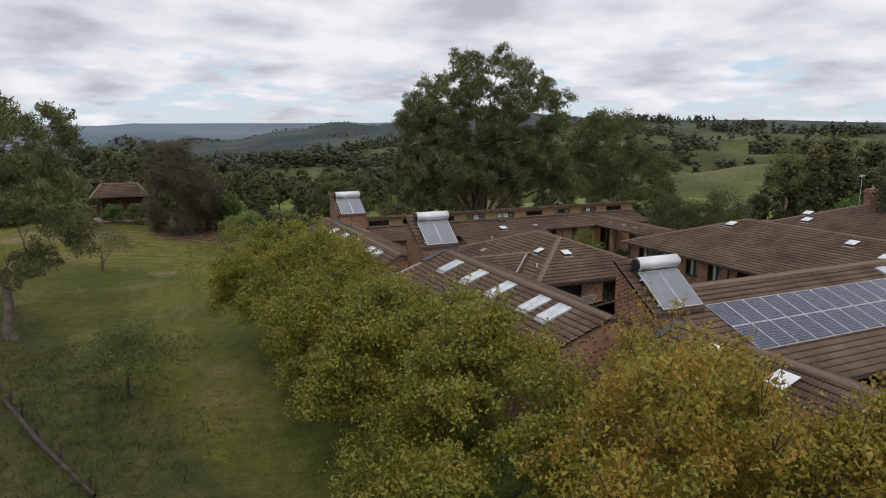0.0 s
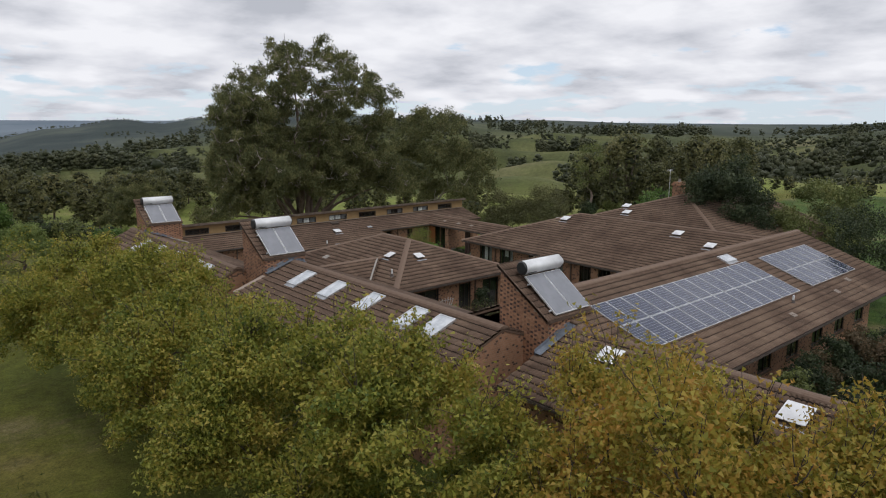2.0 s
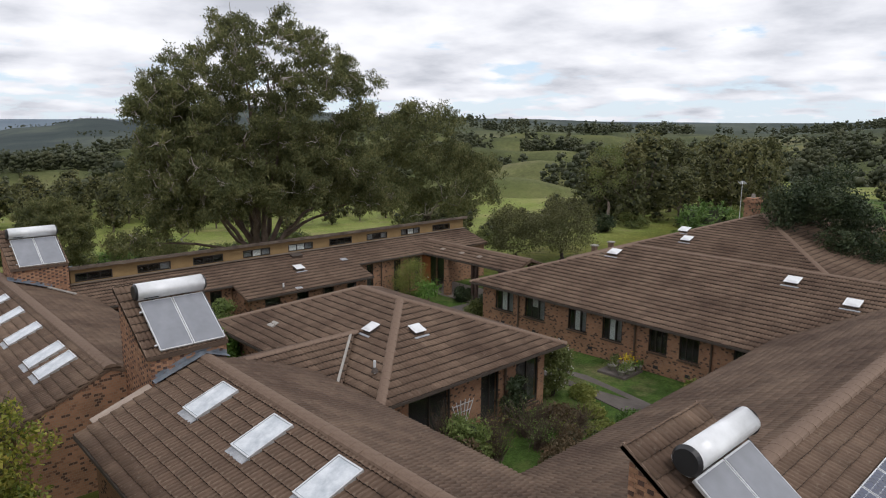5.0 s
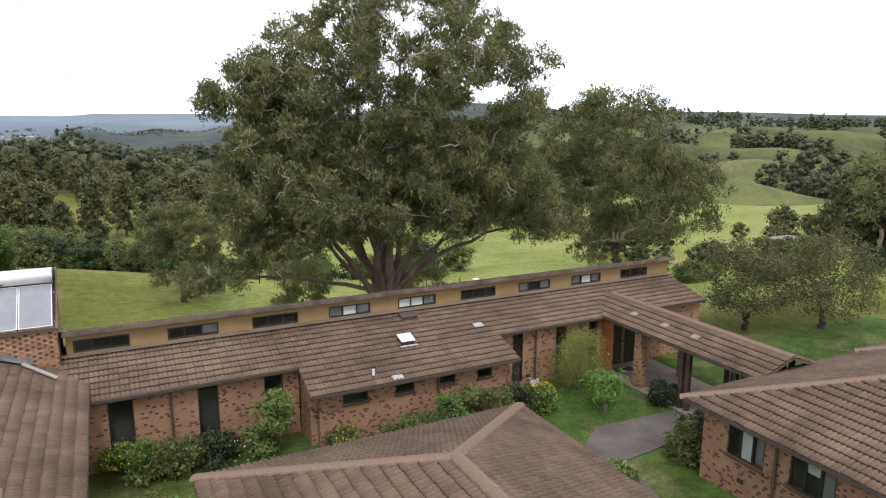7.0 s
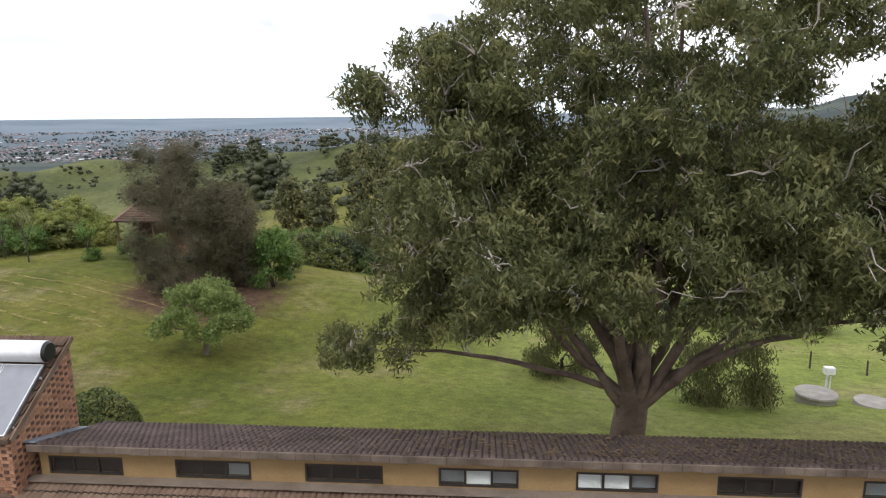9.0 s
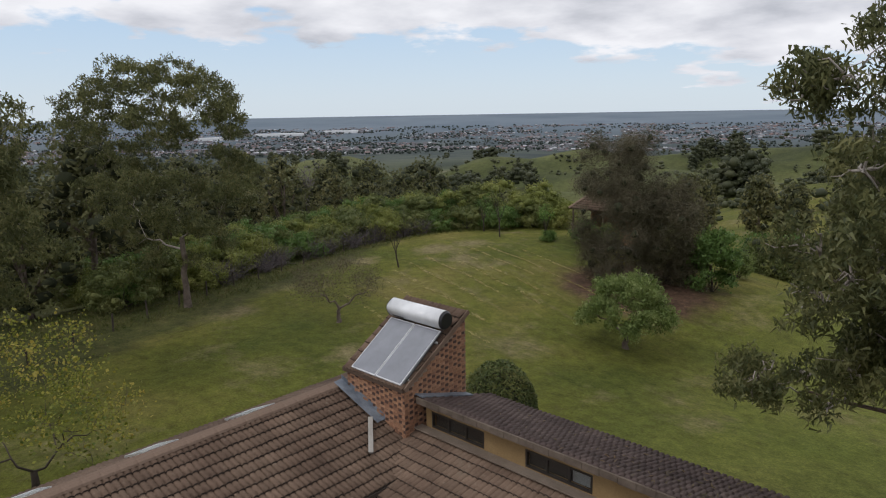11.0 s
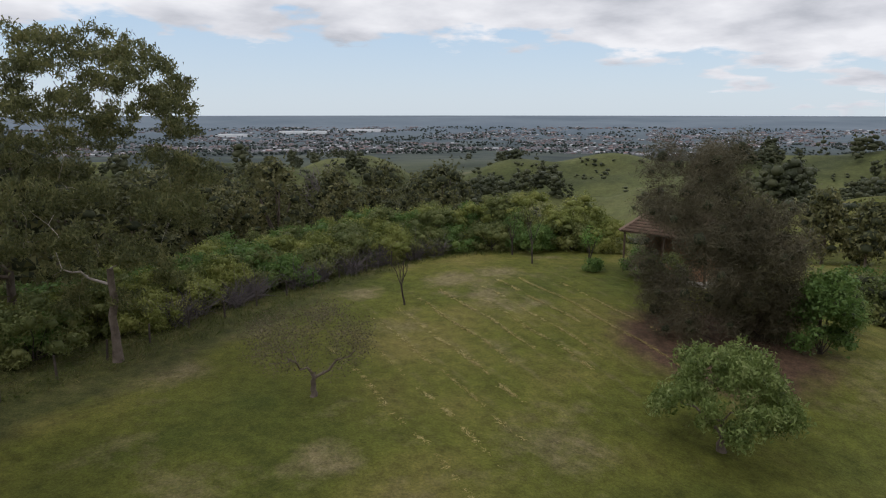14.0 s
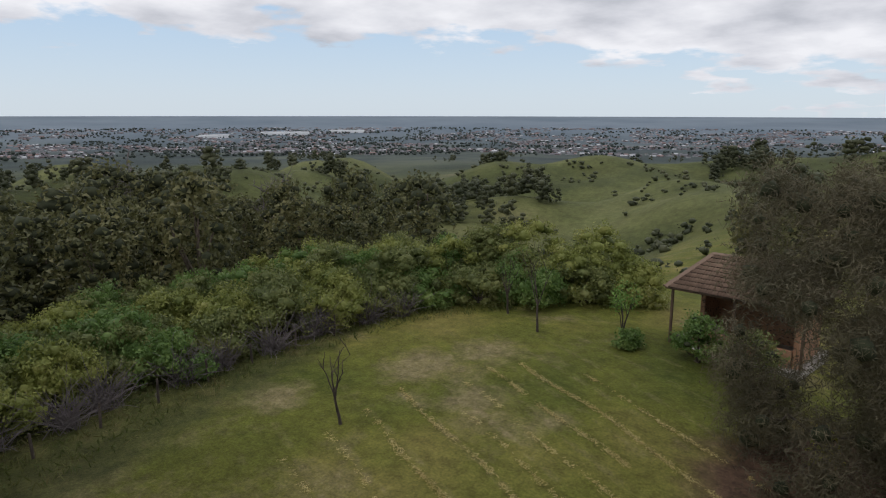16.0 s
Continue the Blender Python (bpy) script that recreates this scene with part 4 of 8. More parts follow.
D1, D1W = west_wing(19.7, 4.90, 1.0, 18.0, "brick range with brown tiled roof and skylights, beside yellowing trees")
D2, D2W = west_wing(17.35, 5.02, 19.15, 34.75, "brick range with brown tiled roof and five skylights", (0.3, 9.4, 0.68, 4.1))
D3, D3W = west_wing(15.3, 4.46, 37.3, 55.3, "brick range with brown tiled roof between two brick towers", None, 3.2, 0.44)

for xr, zr, ys in ((19.7, 4.90, (15.4, 12.35, 9.3, 6.3, 3.2)), (17.35, 5.02, (32.1, 29.2, 26.3, 23.3, 21.75)), (15.3, 4.46, (50.1, 47.3, 44.4, 41.2, 39.8))):
    sl = 0.36 if xr > 16 else 0.44
    pts = [(xr - 3, 50, zr - 3 * sl), (xr - 3, 0, zr - 3 * sl), (xr, 0, zr)]
    u, v, nrm = slope_axes(pts)
    for y in ys:
        skylight((xr - 1.0, y, zr - sl), u, v, nrm, 0.92, 1.3 if xr < 19 else 1.05)

# south wing that carries the solar panels
wing_e = thing("solar_wing", "brick wing with long tiled roof under solar panels", "building", "brick wings")
EZ, EY = 5.76, 19.65
E_S = [(19.7, 13.4, 3.54), (45.0, 13.4, 3.54), (45.0, EY, EZ), (19.7, EY, EZ)]
E_N = [(45.0, 25.2, 3.36), (18.6, 25.2, 3.36), (18.6, EY, EZ), (45.0, EY, EZ)]
roof_face(wing_e, E_S)
roof_face(wing_e, E_N)
eave(wing_e, E_S[0], E_S[1])
eave(wing_e, E_N[1], (36.8, 25.2, 3.36))
caps(wing_e, (20.9, EY, EZ + 0.04), (45.0, EY, EZ + 0.04), 0.19)
E_OPEN = [(23.5 + 3.1 * i, 24.9 + 3.1 * i, 1.3, 2.9) for i in range(7)]
wall(wing_e, "x", 15.1, 21.0, 44.6, FLOOR - 0.6, 4.05, E_OPEN)
for o in E_OPEN:
    window(wing_e, "x", 15.1, -1, *o, 2, (), True)
wall(wing_e, "x", 24.5, 21.2, 37.0, FLOOR - 0.6, 3.4)
wall(wing_e, "y", 44.5, 15.23, 24.4, FLOOR - 0.6, 3.6)

# east wing
wing_b = thing("east_wing", "brown brick wing with hipped tiled roof beside the courtyard", "building", "brick wings")
BX, BR, BZ, BT, BY = 36.65, 43.3, 2.98, 5.30, 42.15
B_W = [(BX, BY, BZ), (BX, 20.0, BZ), (BR, 20.0, BT), (BR, BY - 6.65, BT)]
B_N = [(2 * BR - BX, BY, BZ), (BX, BY, BZ), (BR, BY - 6.65, BT)]
B_E = [(2 * BR - BX, 20.0, BZ), (2 * BR - BX, BY, BZ), (BR, BY - 6.65, BT), (BR, 20.0, BT)]
for f in (B_W, B_N, B_E):
    roof_face(wing_b, f)
eave(wing_b, (BX, BY, BZ + 0.02), (BX, 25.6, BZ + 0.02))
eave(wing_b, (BX, BY, BZ + 0.02), (2 * BR - BX, BY, BZ + 0.02))
caps(wing_b, (BX, BY, BZ + 0.04), (BR, BY - 6.65, BT + 0.04))
caps(wing_b, (2 * BR - BX, BY, BZ + 0.04), (BR, BY - 6.65, BT + 0.04))
caps(wing_b, (BR, 20.0, BT + 0.04), (BR, BY - 6.65, BT + 0.04))
B_WIN = [(39.15, 40.5, (0,)), (36.9, 38.3, (2,)), (34.2, 35.35, (1,)), (32.1, 33.25, (1,)), (29.7, 30.65, ()), (28.15, 29.1, ()), (25.6, 26.6, ())]
wall(wing_b, "y", 37.25, 21.0, 41.5, FLOOR - 0.6, 3.12, [(a, b, 1.62, 2.86) for a, b, _ in B_WIN])
for a, b, bl in B_WIN:
    window(wing_b, "y", 37.25, -1, a, b, 1.62, 2.86, 3, (1,) if bl else (), True, (0,) if bl else (), 0.5 if 2 in bl else 0.0)
wall(wing_b, "x", 41.4, 37.38, 49.2, FLOOR - 0.6, 3.12)
wall(wing_b, "y", 49.3, 21.0, 41.5, FLOOR - 0.6, 3.12)
u, v, nrm = slope_axes(B_W)
for x, y in ((42.05, 35.85), (42.2, 26.25), (41.2, 23.4)):
    skylight((x, y, BZ + (x - BX) * 0.349), u, v, nrm, 0.78, 0.78)
u, v, nrm = slope_axes(H_W)
skylight((24.15, 35.1, HZ + (24.15 - HX0) * 0.367 + 0.02), u, v, nrm, 0.62, 0.72)
u, v, nrm = slope_axes(H_S)
skylight((25.3, 33.85, HZ + (33.85 - HY0) * 0.367 + 0.02), u, v, nrm, 0.66, 0.66)
u, v, nrm = slope_axes(A_S)
skylight((30.4, 50.95, 3.14), u, v, nrm, 0.72, 0.72)

# covered walk between clerestory wing and east wing
# dark brown posts, the shade under the walk roof put into their colour
M_POST = noise_mat("dark_shaded_post", (0.055, 0.034, 0.028), (0.10, 0.066, 0.054), 2.0, 0.75, 20.0)
walkway = thing("covered_walk", "open covered walk with tiled roof on brick piers", "walkway")
roof_face(walkway, [(40.3, 52.0, 2.97), (40.3, 41.9, 2.97), (42.0, 41.9, 3.58), (42.0, 52.0, 3.58)])
roof_face(walkway, [(43.7, 41.9, 2.97), (43.7, 51.0, 2.97), (42.0, 51.0, 3.58), (42.0, 41.9, 3.58)])
caps(walkway, (42.0, 41.9, 3.61), (42.0, 51.8, 3.61))
eave(walkway, (40.3, 50.3, 2.99), (40.3, 41.9, 2.99))
for x in (40.6, 43.3):
    box_part("pier", x - 0.2, x + 0.2, 48.0, 48.4, FLOOR - 0.5, 2.95, M_BRICK, walkway)
    for y in (43.0, 45.6):
        for dy in (-0.17, 0.17):
            box_part("post", x - 0.09, x + 0.09, y + dy - 0.09, y + dy + 0.09, FLOOR - 0.5, 2.95, M_POST, walkway, 0.01)
box_part("paving", 40.3, 43.6, 42.0, 50.7, FLOOR - 0.3, FLOOR + 0.12, M_PAVING, walkway)

# far wing beyond the east wing: hipped, its ridge running east
wing_g = thing("far_wing", "far brick wing with brown hipped roof and chimney", "building", "brick wings")
GX, GY0, GY1, GZ, GA, GT = 46.0, 23.9, 42.1, 3.1, 55.1, 6.3
gm = (GY0 + GY1) / 2
roof_face(wing_g, [(GX, GY1, GZ), (GX, GY0, GZ), (GA, gm, GT)])
roof_face(wing_g, [(66.0, GY1, GZ), (GX, GY1, GZ), (GA, gm, GT), (66.0, gm, GT)])
roof_face(wing_g, [(GX, GY0, GZ), (66.0, GY0, GZ), (66.0, gm, GT), (GA, gm, GT)])
caps(wing_g, (GX, GY1, GZ + 0.04), (GA, gm, GT + 0.04))
caps(wing_g, (GX, GY0, GZ + 0.04), (GA, gm, GT + 0.04))
caps(wing_g, (GA, gm, GT + 0.04), (66.0, gm, GT + 0.04))
wall(wing_g, "x", GY1 - 0.6, 50.0, 65.4, -1, 3.2)
wall(wing_g, "x", GY0 + 0.6, 50.0, 65.4, -1, 3.2)
wall(wing_g, "y", 65.3, GY0 + 0.75, GY1 - 0.75, -1, 3.2)
bm = bmesh.new()
box(bm, 54.7, 55.7, 33.4, 34.1, 5.4, 7.35)
box(bm, 54.63, 55.77, 33.33, 34.17, 7.05, 7.2)
part("chimney", bm, M_BRICK, wing_g)
bm = bmesh.new()
cyl(bm, (55.2, 33.75, 7.35), (55.2, 33.75, 7.6), 0.14, 0.11)
part("chimney_pot", bm, M_CONC, wing_g)
bm = bmesh.new()
cyl(bm, (54.34, 34.2, 5.6), (54.34, 34.2, 8.5), 0.025, seg=6)
cyl(bm, (53.74, 33.9, 8.35), (54.84, 34.5, 8.45), 0.015, seg=6)
for k in range(5):
    c = Vector((53.79 + 0.23 * k, 33.93 + 0.125 * k, 8.36 + 0.02 * k))
    cyl(bm, c + Vector((-0.12, 0.22, 0)), c + Vector((0.12, -0.22, 0)), 0.008, seg=5)
aerial = part("television_aerial", bm, M_ALU)
tagged(aerial, "thin metal television aerial beside a brick chimney", "aerial")
u, v, nrm = slope_axes([(GX, GY1, GZ), (GX, GY0, GZ), (GA, gm, GT)])
skylight((50.45, 35.8, 4.67), u, v, nrm, 0.8, 0.8)
skylight((51.6, 36.6, 5.06), u, v, nrm, 0.8, 0.8)
for x in (47.6, 49.6):
    bm = bmesh.new()
    box(bm, x - 0.15, x + 0.15, 40.85, 41.15, 2.9, 3.95, 0.01)
    flue = part("roof_flue", bm, M_CAP)
    tagged(flue, "square brown masonry flue with a pale cap", "flue", "roof flues")
    bm = bmesh.new()
    box(bm, x - 0.22, x + 0.22, 40.78, 41.22, 3.95, 4.03, 0.015)
    part("cap", bm, M_CONC, flue)


# ---- towers with solar water heaters ----
TOWER_WALLS = []


TOWER_W, TOWER_D = 2.40, 2.5


def tower(x0, y0, zf, zb, label):
    """Brick tower with a monopitch tiled top."""
    ob = thing("brick_tower", label, "tower", "brick towers with water heaters")
    x1, y1 = x0 + TOWER_W, y0 + TOWER_D
    vs = [(x, y, z) for x in (x0, x1) for y, z in ((y0, 0.0), (y1, 0.0), (y1, zb - 0.04), (y0, zf - 0.04))]
    TOWER_WALLS.append(mesh_part("tower_wall", vs, [(3, 2, 1, 0), (4, 5, 6, 7), (0, 4, 7, 3), (1, 2, 6, 5), (3, 7, 6, 2)], M_BRICK, ob))
    roof_face(ob, [(x0 - 0.12, y0 - 0.06, zf - 0.03), (x1 + 0.02, y0 - 0.06, zf - 0.03), (x1 + 0.02, y1 + 0.08, zb + 0.06), (x0 - 0.12, y1 + 0.08, zb + 0.06)])
    beam(ob, (x0 - 0.12, y0 - 0.08, zf + 0.03), (x1 + 0.03, y0 - 0.08, zf + 0.03), 0.04, 0.11, M_FASCIA, "fascia")
    for x in (x0 - 0.09, x1 + 0.03):
        beam(ob, (x, y0 - 0.06, zf + 0.03), (x, y1 + 0.08, zb + 0.10), 0.06, 0.13, M_CAP, "barge_board")
    return ob


def water_heater(x0, y0, zf, slope):
    """Two flat collectors side by side with a horizontal storage tank above them."""
    ob = thing("solar_water_heater", "solar water heater, two grey collectors under a white tank", "water heater", "solar water heaters")
    ob.matrix_basis = pose(x0, y0, zf + 0.05, math.degrees(slope), 0, 0)
    for i in range(2):
        a = 0.02 + i * 1.04
        bm = bmesh.new()
        box(bm, a, a + 1.02, 0, 1.97, 0.09, 0.165, 0.008)
        c = part("collector_casing", bm, M_ALU, ob)
        bm = bmesh.new()
        box(bm, a + 0.035, a + 0.985, 0.035, 1.935, 0.15, 0.172)
        part("collector_glass", bm, M_ABSORB, c)
    for t in (0.25, 1.6):
        bm = bmesh.new()
        box(bm, -0.05, 2.15, t, t + 0.05, 0.03, 0.089)
        part("rail", bm, M_ALU, ob)
    bm = bmesh.new()
    ring = []
    for k in range(28):
        a = 2 * math.pi * k / 28
        c, d = math.cos(a), math.sin(a)
        q = (abs(c) ** 3.2 + abs(d) ** 3.2) ** (-1 / 3.2)
        ring.append((2.24 + 0.245 * q * c, 0.33 + 0.245 * q * d))
    rows = [[bm.verts.new((x, y, z)) for y, z in ring] for x in (-0.02, 2.13)]
    for k in range(28):
        bm.faces.new((rows[0][k], rows[0][k - 1], rows[1][k - 1], rows[1][k]))
    bm.faces.new(rows[0])
    bm.faces.new(rows[1][::-1])
    bmesh.ops.recalc_face_normals(bm, faces=bm.faces)
    tank = part("tank", bm, M_STEEL, ob, "white enamelled storage tank", True)
    for x, d in ((-0.02, -0.07), (2.13, 0.07)):
        bm = bmesh.new()
        cyl(bm, (x, 2.24, 0.33), (x + d, 2.24, 0.33), 0.272, 0.22, 28)
        part("end_cap", bm, M_BLACK, tank, "black end cap")
    for x in (0.45, 1.65):
        bm = bmesh.new()
        box(bm, x, x + 0.06, 2.02, 2.46, 0.03, 0.12)
        part("cradle", bm, M_BLACK, ob)
    # a maker's plate, plain
    bm = bmesh.new()
    box(bm, 0.16, 0.62, 1.975, 1.985, 0.26, 0.30)
    part("nameplate", bm, M_BLACK, tank)
    bm = bmesh.new()
    cyl(bm, (2.11, 0.1, 0.10), (2.11, 2.0, 0.14), 0.018, seg=8)
    part("pipe", bm, M_BLACK, ob)
    return ob


TOWERS = ((18.5, 17.95, 5.386, 7.03, 18.76, 17.97, 5.40, 0.64), (15.75, 34.95, 5.344, 6.95, 16.02, 34.95, 5.33, 0.64), (15.6, 52.6, 5.04, 6.58, 15.84, 52.62, 4.98, 0.60))
for tx, ty, zf, zb, hx, hy, hz, sl in TOWERS:
    t = tower(tx, ty, zf, zb, "brick tower with sloping tiled top carrying a water heater")
    water_heater(hx, hy, hz, sl)


# ---- solar panels ----
def panel_meshes(w, l):
    """Frame, backing and cells of one panel, to be shared by all."""
    out = []
    f = 0.022
    bm = bmesh.new()
    box(bm, 0, w, 0, f, 0.10, 0.145)
    box(bm, 0, w, l - f, l, 0.10, 0.145)
    box(bm, 0, f, f, l - f, 0.10, 0.145)
    box(bm, w - f, w, f, l - f, 0.10, 0.145)
    out.append(("frame", bm, M_ALU))
    bm = bmesh.new()
    box(bm, f, w - f, f, l - f, 0.112, 0.138)
    out.append(("backing", bm, M_PVLINE))
    bm = bmesh.new()
    nx, ny = 6, 10
    cw, ch = (w - 2 * f) / nx, (l - 2 * f) / ny
    for i in range(nx):
        for j in range(ny):
            x, y, g, c = f + i * cw, f + j * ch, 0.004, 0.02
            pts = [(x + g + c, y + g), (x + cw - g - c, y + g), (x + cw - g, y + g + c), (x + cw - g, y + ch - g - c), (x + cw - g - c, y + ch - g), (x + g + c, y + ch - g), (x + g, y + ch - g - c), (x + g, y + g + c)]
            bm.faces.new([bm.verts.new((p, q, 0.142)) for p, q in pts])
    out.append(("cell_sheet", bm, M_PV))
    meshes = []
    for name, bm, mat in out:
        me = bpy.data.meshes.new(name)
        bm.to_mesh(me)
        bm.free()
        me.materials.append(mat)
        meshes.append((name, me))
    return meshes


M_PVLINE = plain_mat("pale_cell_gap", (0.42, 0.44, 0.48), 0.3)
u, v, nrm = slope_axes(E_S)
PANEL = panel_meshes(1.0, 1.5)
for x0, n, lb in ((21.3, 13, "large array of dark blue solar panels on the south wing"), (36.3, 6, "smaller array of blue solar panels near the roof's end")):
    array = thing("solar_array", lb, "solar panels", "solar arrays")
    for r in range(2):
        for i in range(n):
            x, y = x0 + i * 1.035, 15.4 + r * 1.44
            z = 3.54 + (y - 13.4) * 0.355
            top = None
            for name, me in PANEL:
                ob = new("solar_panel" if top is None else name, me)
                if top is None:
                    top = ob
                    ob.parent = array
                    ob.matrix_basis = Matrix.Translation((x, y, z)) @ Matrix((u, v, nrm)).transposed().to_4x4()
                else:
                    ob.parent = top


skylight((33.9, 18.85, 3.54 + 5.45 * 0.355), u, v, nrm, 1.1, 0.6, "long white domed skylight below the solar wing ridge")


# ---- trees and shrubs ----
def tubes(paths, seg=7):
    """Tapered limbs: paths of (points, radii), as one pair of arrays."""
    vs, fs, n0 = [], [], 0
    ring = np.linspace(0, 2 * np.pi, seg, endpoint=False)
    for pts, rad in paths:
        p, r = np.asarray(pts, float), np.asarray(rad, float)
        d = np.gradient(p, axis=0)
        d /= np.linalg.norm(d, axis=1)[:, None] + 1e-9
        ref = np.array([1.0, 0.13, 0.0]) if abs(d[0, 2]) > 0.7 else np.array([0.0, 0.1, 1.0])
        a = np.cross(d, ref)
        a /= np.linalg.norm(a, axis=1)[:, None] + 1e-9
        b = np.cross(d, a)
        v = p[:, None] + r[:, None, None] * (np.cos(ring)[None, :, None] * a[:, None] + np.sin(ring)[None, :, None] * b[:, None])
        m = len(p)
        i, j = np.meshgrid(np.arange(m - 1), np.arange(seg), indexing="ij")
        k = (j + 1) % seg
        fs.append(np.stack([i * seg + j, i * seg + k, (i + 1) * seg + k, (i + 1) * seg + j], -1).reshape(-1, 4) + n0)
        vs.append(v.reshape(-1, 3))
        n0 += m * seg
    return np.vstack(vs), np.vstack(fs)


def bow(rng, a, b, lift, wob, n=7):
    """A crooked limb from a to b that first climbs and then leans out."""
    t = np.linspace(0, 1, n)[:, None]
    p = a + (b - a) * t
    p[:, 2] += lift * np.sin(np.pi * t[:, 0])
    p[1:-1] += rng.normal(0, wob, (n - 2, 3))
    return p


def grow(rng, stem, stem_r, targets, lift=0.12, wob=0.05, thick=0.022, tip=0.012):
    """Limbs from a stem to every target, each from the nearest wood already grown. Returns stem and limbs."""
    nodes, rads = [np.asarray(q, float) for q in stem], list(stem_r)
    limbs = []
    top = nodes[-1]
    order = sorted(range(len(targets)), key=lambda i: np.linalg.norm(targets[i] - top) + 0.4 * abs(targets[i][2] - top[2]))
    for i in order:
        g = targets[i]
        P = np.array(nodes)
        cost = np.linalg.norm(P - g, axis=1) + 1.2 * np.maximum(0, P[:, 2] - g[2] - 0.3) + 0.35 * np.maximum(0, stem[len(stem) // 3][2] - P[:, 2])
        k = int(np.argmin(cost))
        L = np.linalg.norm(P[k] - g)
        p = bow(rng, P[k], g, lift * L, wob * L)
        r0 = min(rads[k] * 0.72, tip + thick * L + 0.01)
        r = np.linspace(r0, max(tip * 0.6, r0 * 0.28), len(p))
        limbs.append((p, r))
        nodes.extend(p[2:])
        rads.extend(r[2:])
    return limbs


def cards(rng, c, length, width, droop=0.0, flat=0.0):
    """Leaf quads at the places c. droop turns them to hang, flat to lie level."""
    n = len(c)
    a = rng.normal(0, 1, (n, 3))
    a[:, 2] = a[:, 2] * (1 - flat) - droop * 2.2
    a /= np.linalg.norm(a, axis=1)[:, None] + 1e-9
    s = rng.normal(0, 1, (n, 3))
    if flat:
        s[:, 2] *= 1 - flat
    s = np.cross(a, np.cross(s, a))
    s /= np.linalg.norm(s, axis=1)[:, None] + 1e-9
    k = rng.uniform(0.65, 1.3, (n, 1))
    la, sw = a * length * k / 2, s * width * k / 2
    bend = np.cross(a, s) * (length * 0.12)
    v = np.stack([c - la, c + sw - la * 0.1 + bend, c + la, c - sw - la * 0.1 + bend], 1).reshape(-1, 3)
    return v, np.arange(4 * n).reshape(-1, 4)


def blades(rng, c, out, length, width, droop=0.0, loose=0.7):
    """Pointed leaves at the places c, lying roughly over the outside of their clump. droop turns them to hang."""
    n = len(c)
    o = out + rng.normal(0, loose, (n, 3))
    a = np.cross(o, rng.normal(0, 1, (n, 3)))
    a /= np.linalg.norm(a, axis=1)[:, None] + 1e-9
    a[:, 2] -= droop * 1.6
    a /= np.linalg.norm(a, axis=1)[:, None] + 1e-9
    s = np.cross(a, o)
    s /= np.linalg.norm(s, axis=1)[:, None] + 1e-9
    k = rng.uniform(0.65, 1.35, (n, 1))
    la, sw = a * length * k / 2, s * width * k / 2
    v = np.stack([c - la + sw, c + la, c - la - sw], 1).reshape(-1, 3)
    return v, np.arange(3 * n).reshape(-1, 3)


def tufts(rng, centres, radii, per, inner, squash=0.7, tuft_r=0.3, under=1.0):
    """Leaf places and their outward directions: each clump holds small tufts towards its outside, each tuft a few leaves."""
    out, ways = [], []
    mean = np.mean(radii)
    for c, r in zip(centres, radii):
        m = max(3, int(per * (r / mean) ** 2))
        d = rng.normal(0, 1, (m, 3))
        d[:, 2] = np.where(d[:, 2] < 0, d[:, 2] * under, d[:, 2])
        d /= np.linalg.norm(d, axis=1)[:, None]
        e = d * r * (rng.uniform(0.15, 1, (m, 1)) ** 0.45)
        e[:, 2] *= squash
        out.append((c + e[:, None] + rng.normal(0, tuft_r, (m, inner, 3)) * np.array([1, 1, 0.75])).reshape(-1, 3))
        ways.append(np.repeat(d, inner, axis=0))
    return np.vstack(out), np.vstack(ways)


PHI = (1 + 5 ** 0.5) / 2
ICO_V = np.array([(-1, PHI, 0), (1, PHI, 0), (-1, -PHI, 0), (1, -PHI, 0), (0, -1, PHI), (0, 1, PHI), (0, -1, -PHI), (0, 1, -PHI), (PHI, 0, -1), (PHI, 0, 1), (-PHI, 0, -1), (-PHI, 0, 1)]) / math.hypot(1, PHI)
ICO_F = np.array([(0, 11, 5), (0, 5, 1), (0, 1, 7), (0, 7, 10), (0, 10, 11), (1, 5, 9), (5, 11, 4), (11, 10, 2), (10, 7, 6), (7, 1, 8), (3, 9, 4), (3, 4, 2), (3, 2, 6), (3, 6, 8), (3, 8, 9), (4, 9, 5), (2, 4, 11), (6, 2, 10), (8, 6, 7), (9, 8, 1)])


def hearts(rng, centres, radii, squash=0.8):
    """The cores of dense clumps: small uneven lumps, often coloured dark for the shade inside."""
    n = len(centres)
    v = ICO_V[None] * (radii[:, None, None] * rng.uniform(0.7, 1.15, (n, 12, 1))) * np.array([1, 1, squash]) + centres[:, None]
    f = ICO_F[None] + 12 * np.arange(n)[:, None, None]
    return v.reshape(-1, 3), f.reshape(-1, 3)


def joined(*pairs):
    """Several pairs of vertices and faces as one pair."""
    vs, fs, n0 = [], [], 0
    for v, f in pairs:
        vs.append(v)
        fs.append(f + n0)
        n0 += len(v)
    return np.vstack(vs), np.vstack(fs)


def crown_points(rng, n, centre, size, low=-0.5, shell=0.5, gap=0.0):
    """Clump places inside a lumpy dome."""
    pts = []
    while len(pts) < n:
        d = rng.normal(0, 1, 3)
        d /= np.linalg.norm(d)
        if d[2] < low:
            continue
        q = np.array(centre) + d * np.array(size) * rng.uniform(shell, 1) ** 0.6
        if gap and any(np.linalg.norm((q - o) / np.array([1, 1, 0.8])) < gap for o in pts):
            if rng.random() < 0.93:
                continue
        pts.append(q)
    return np.array(pts)


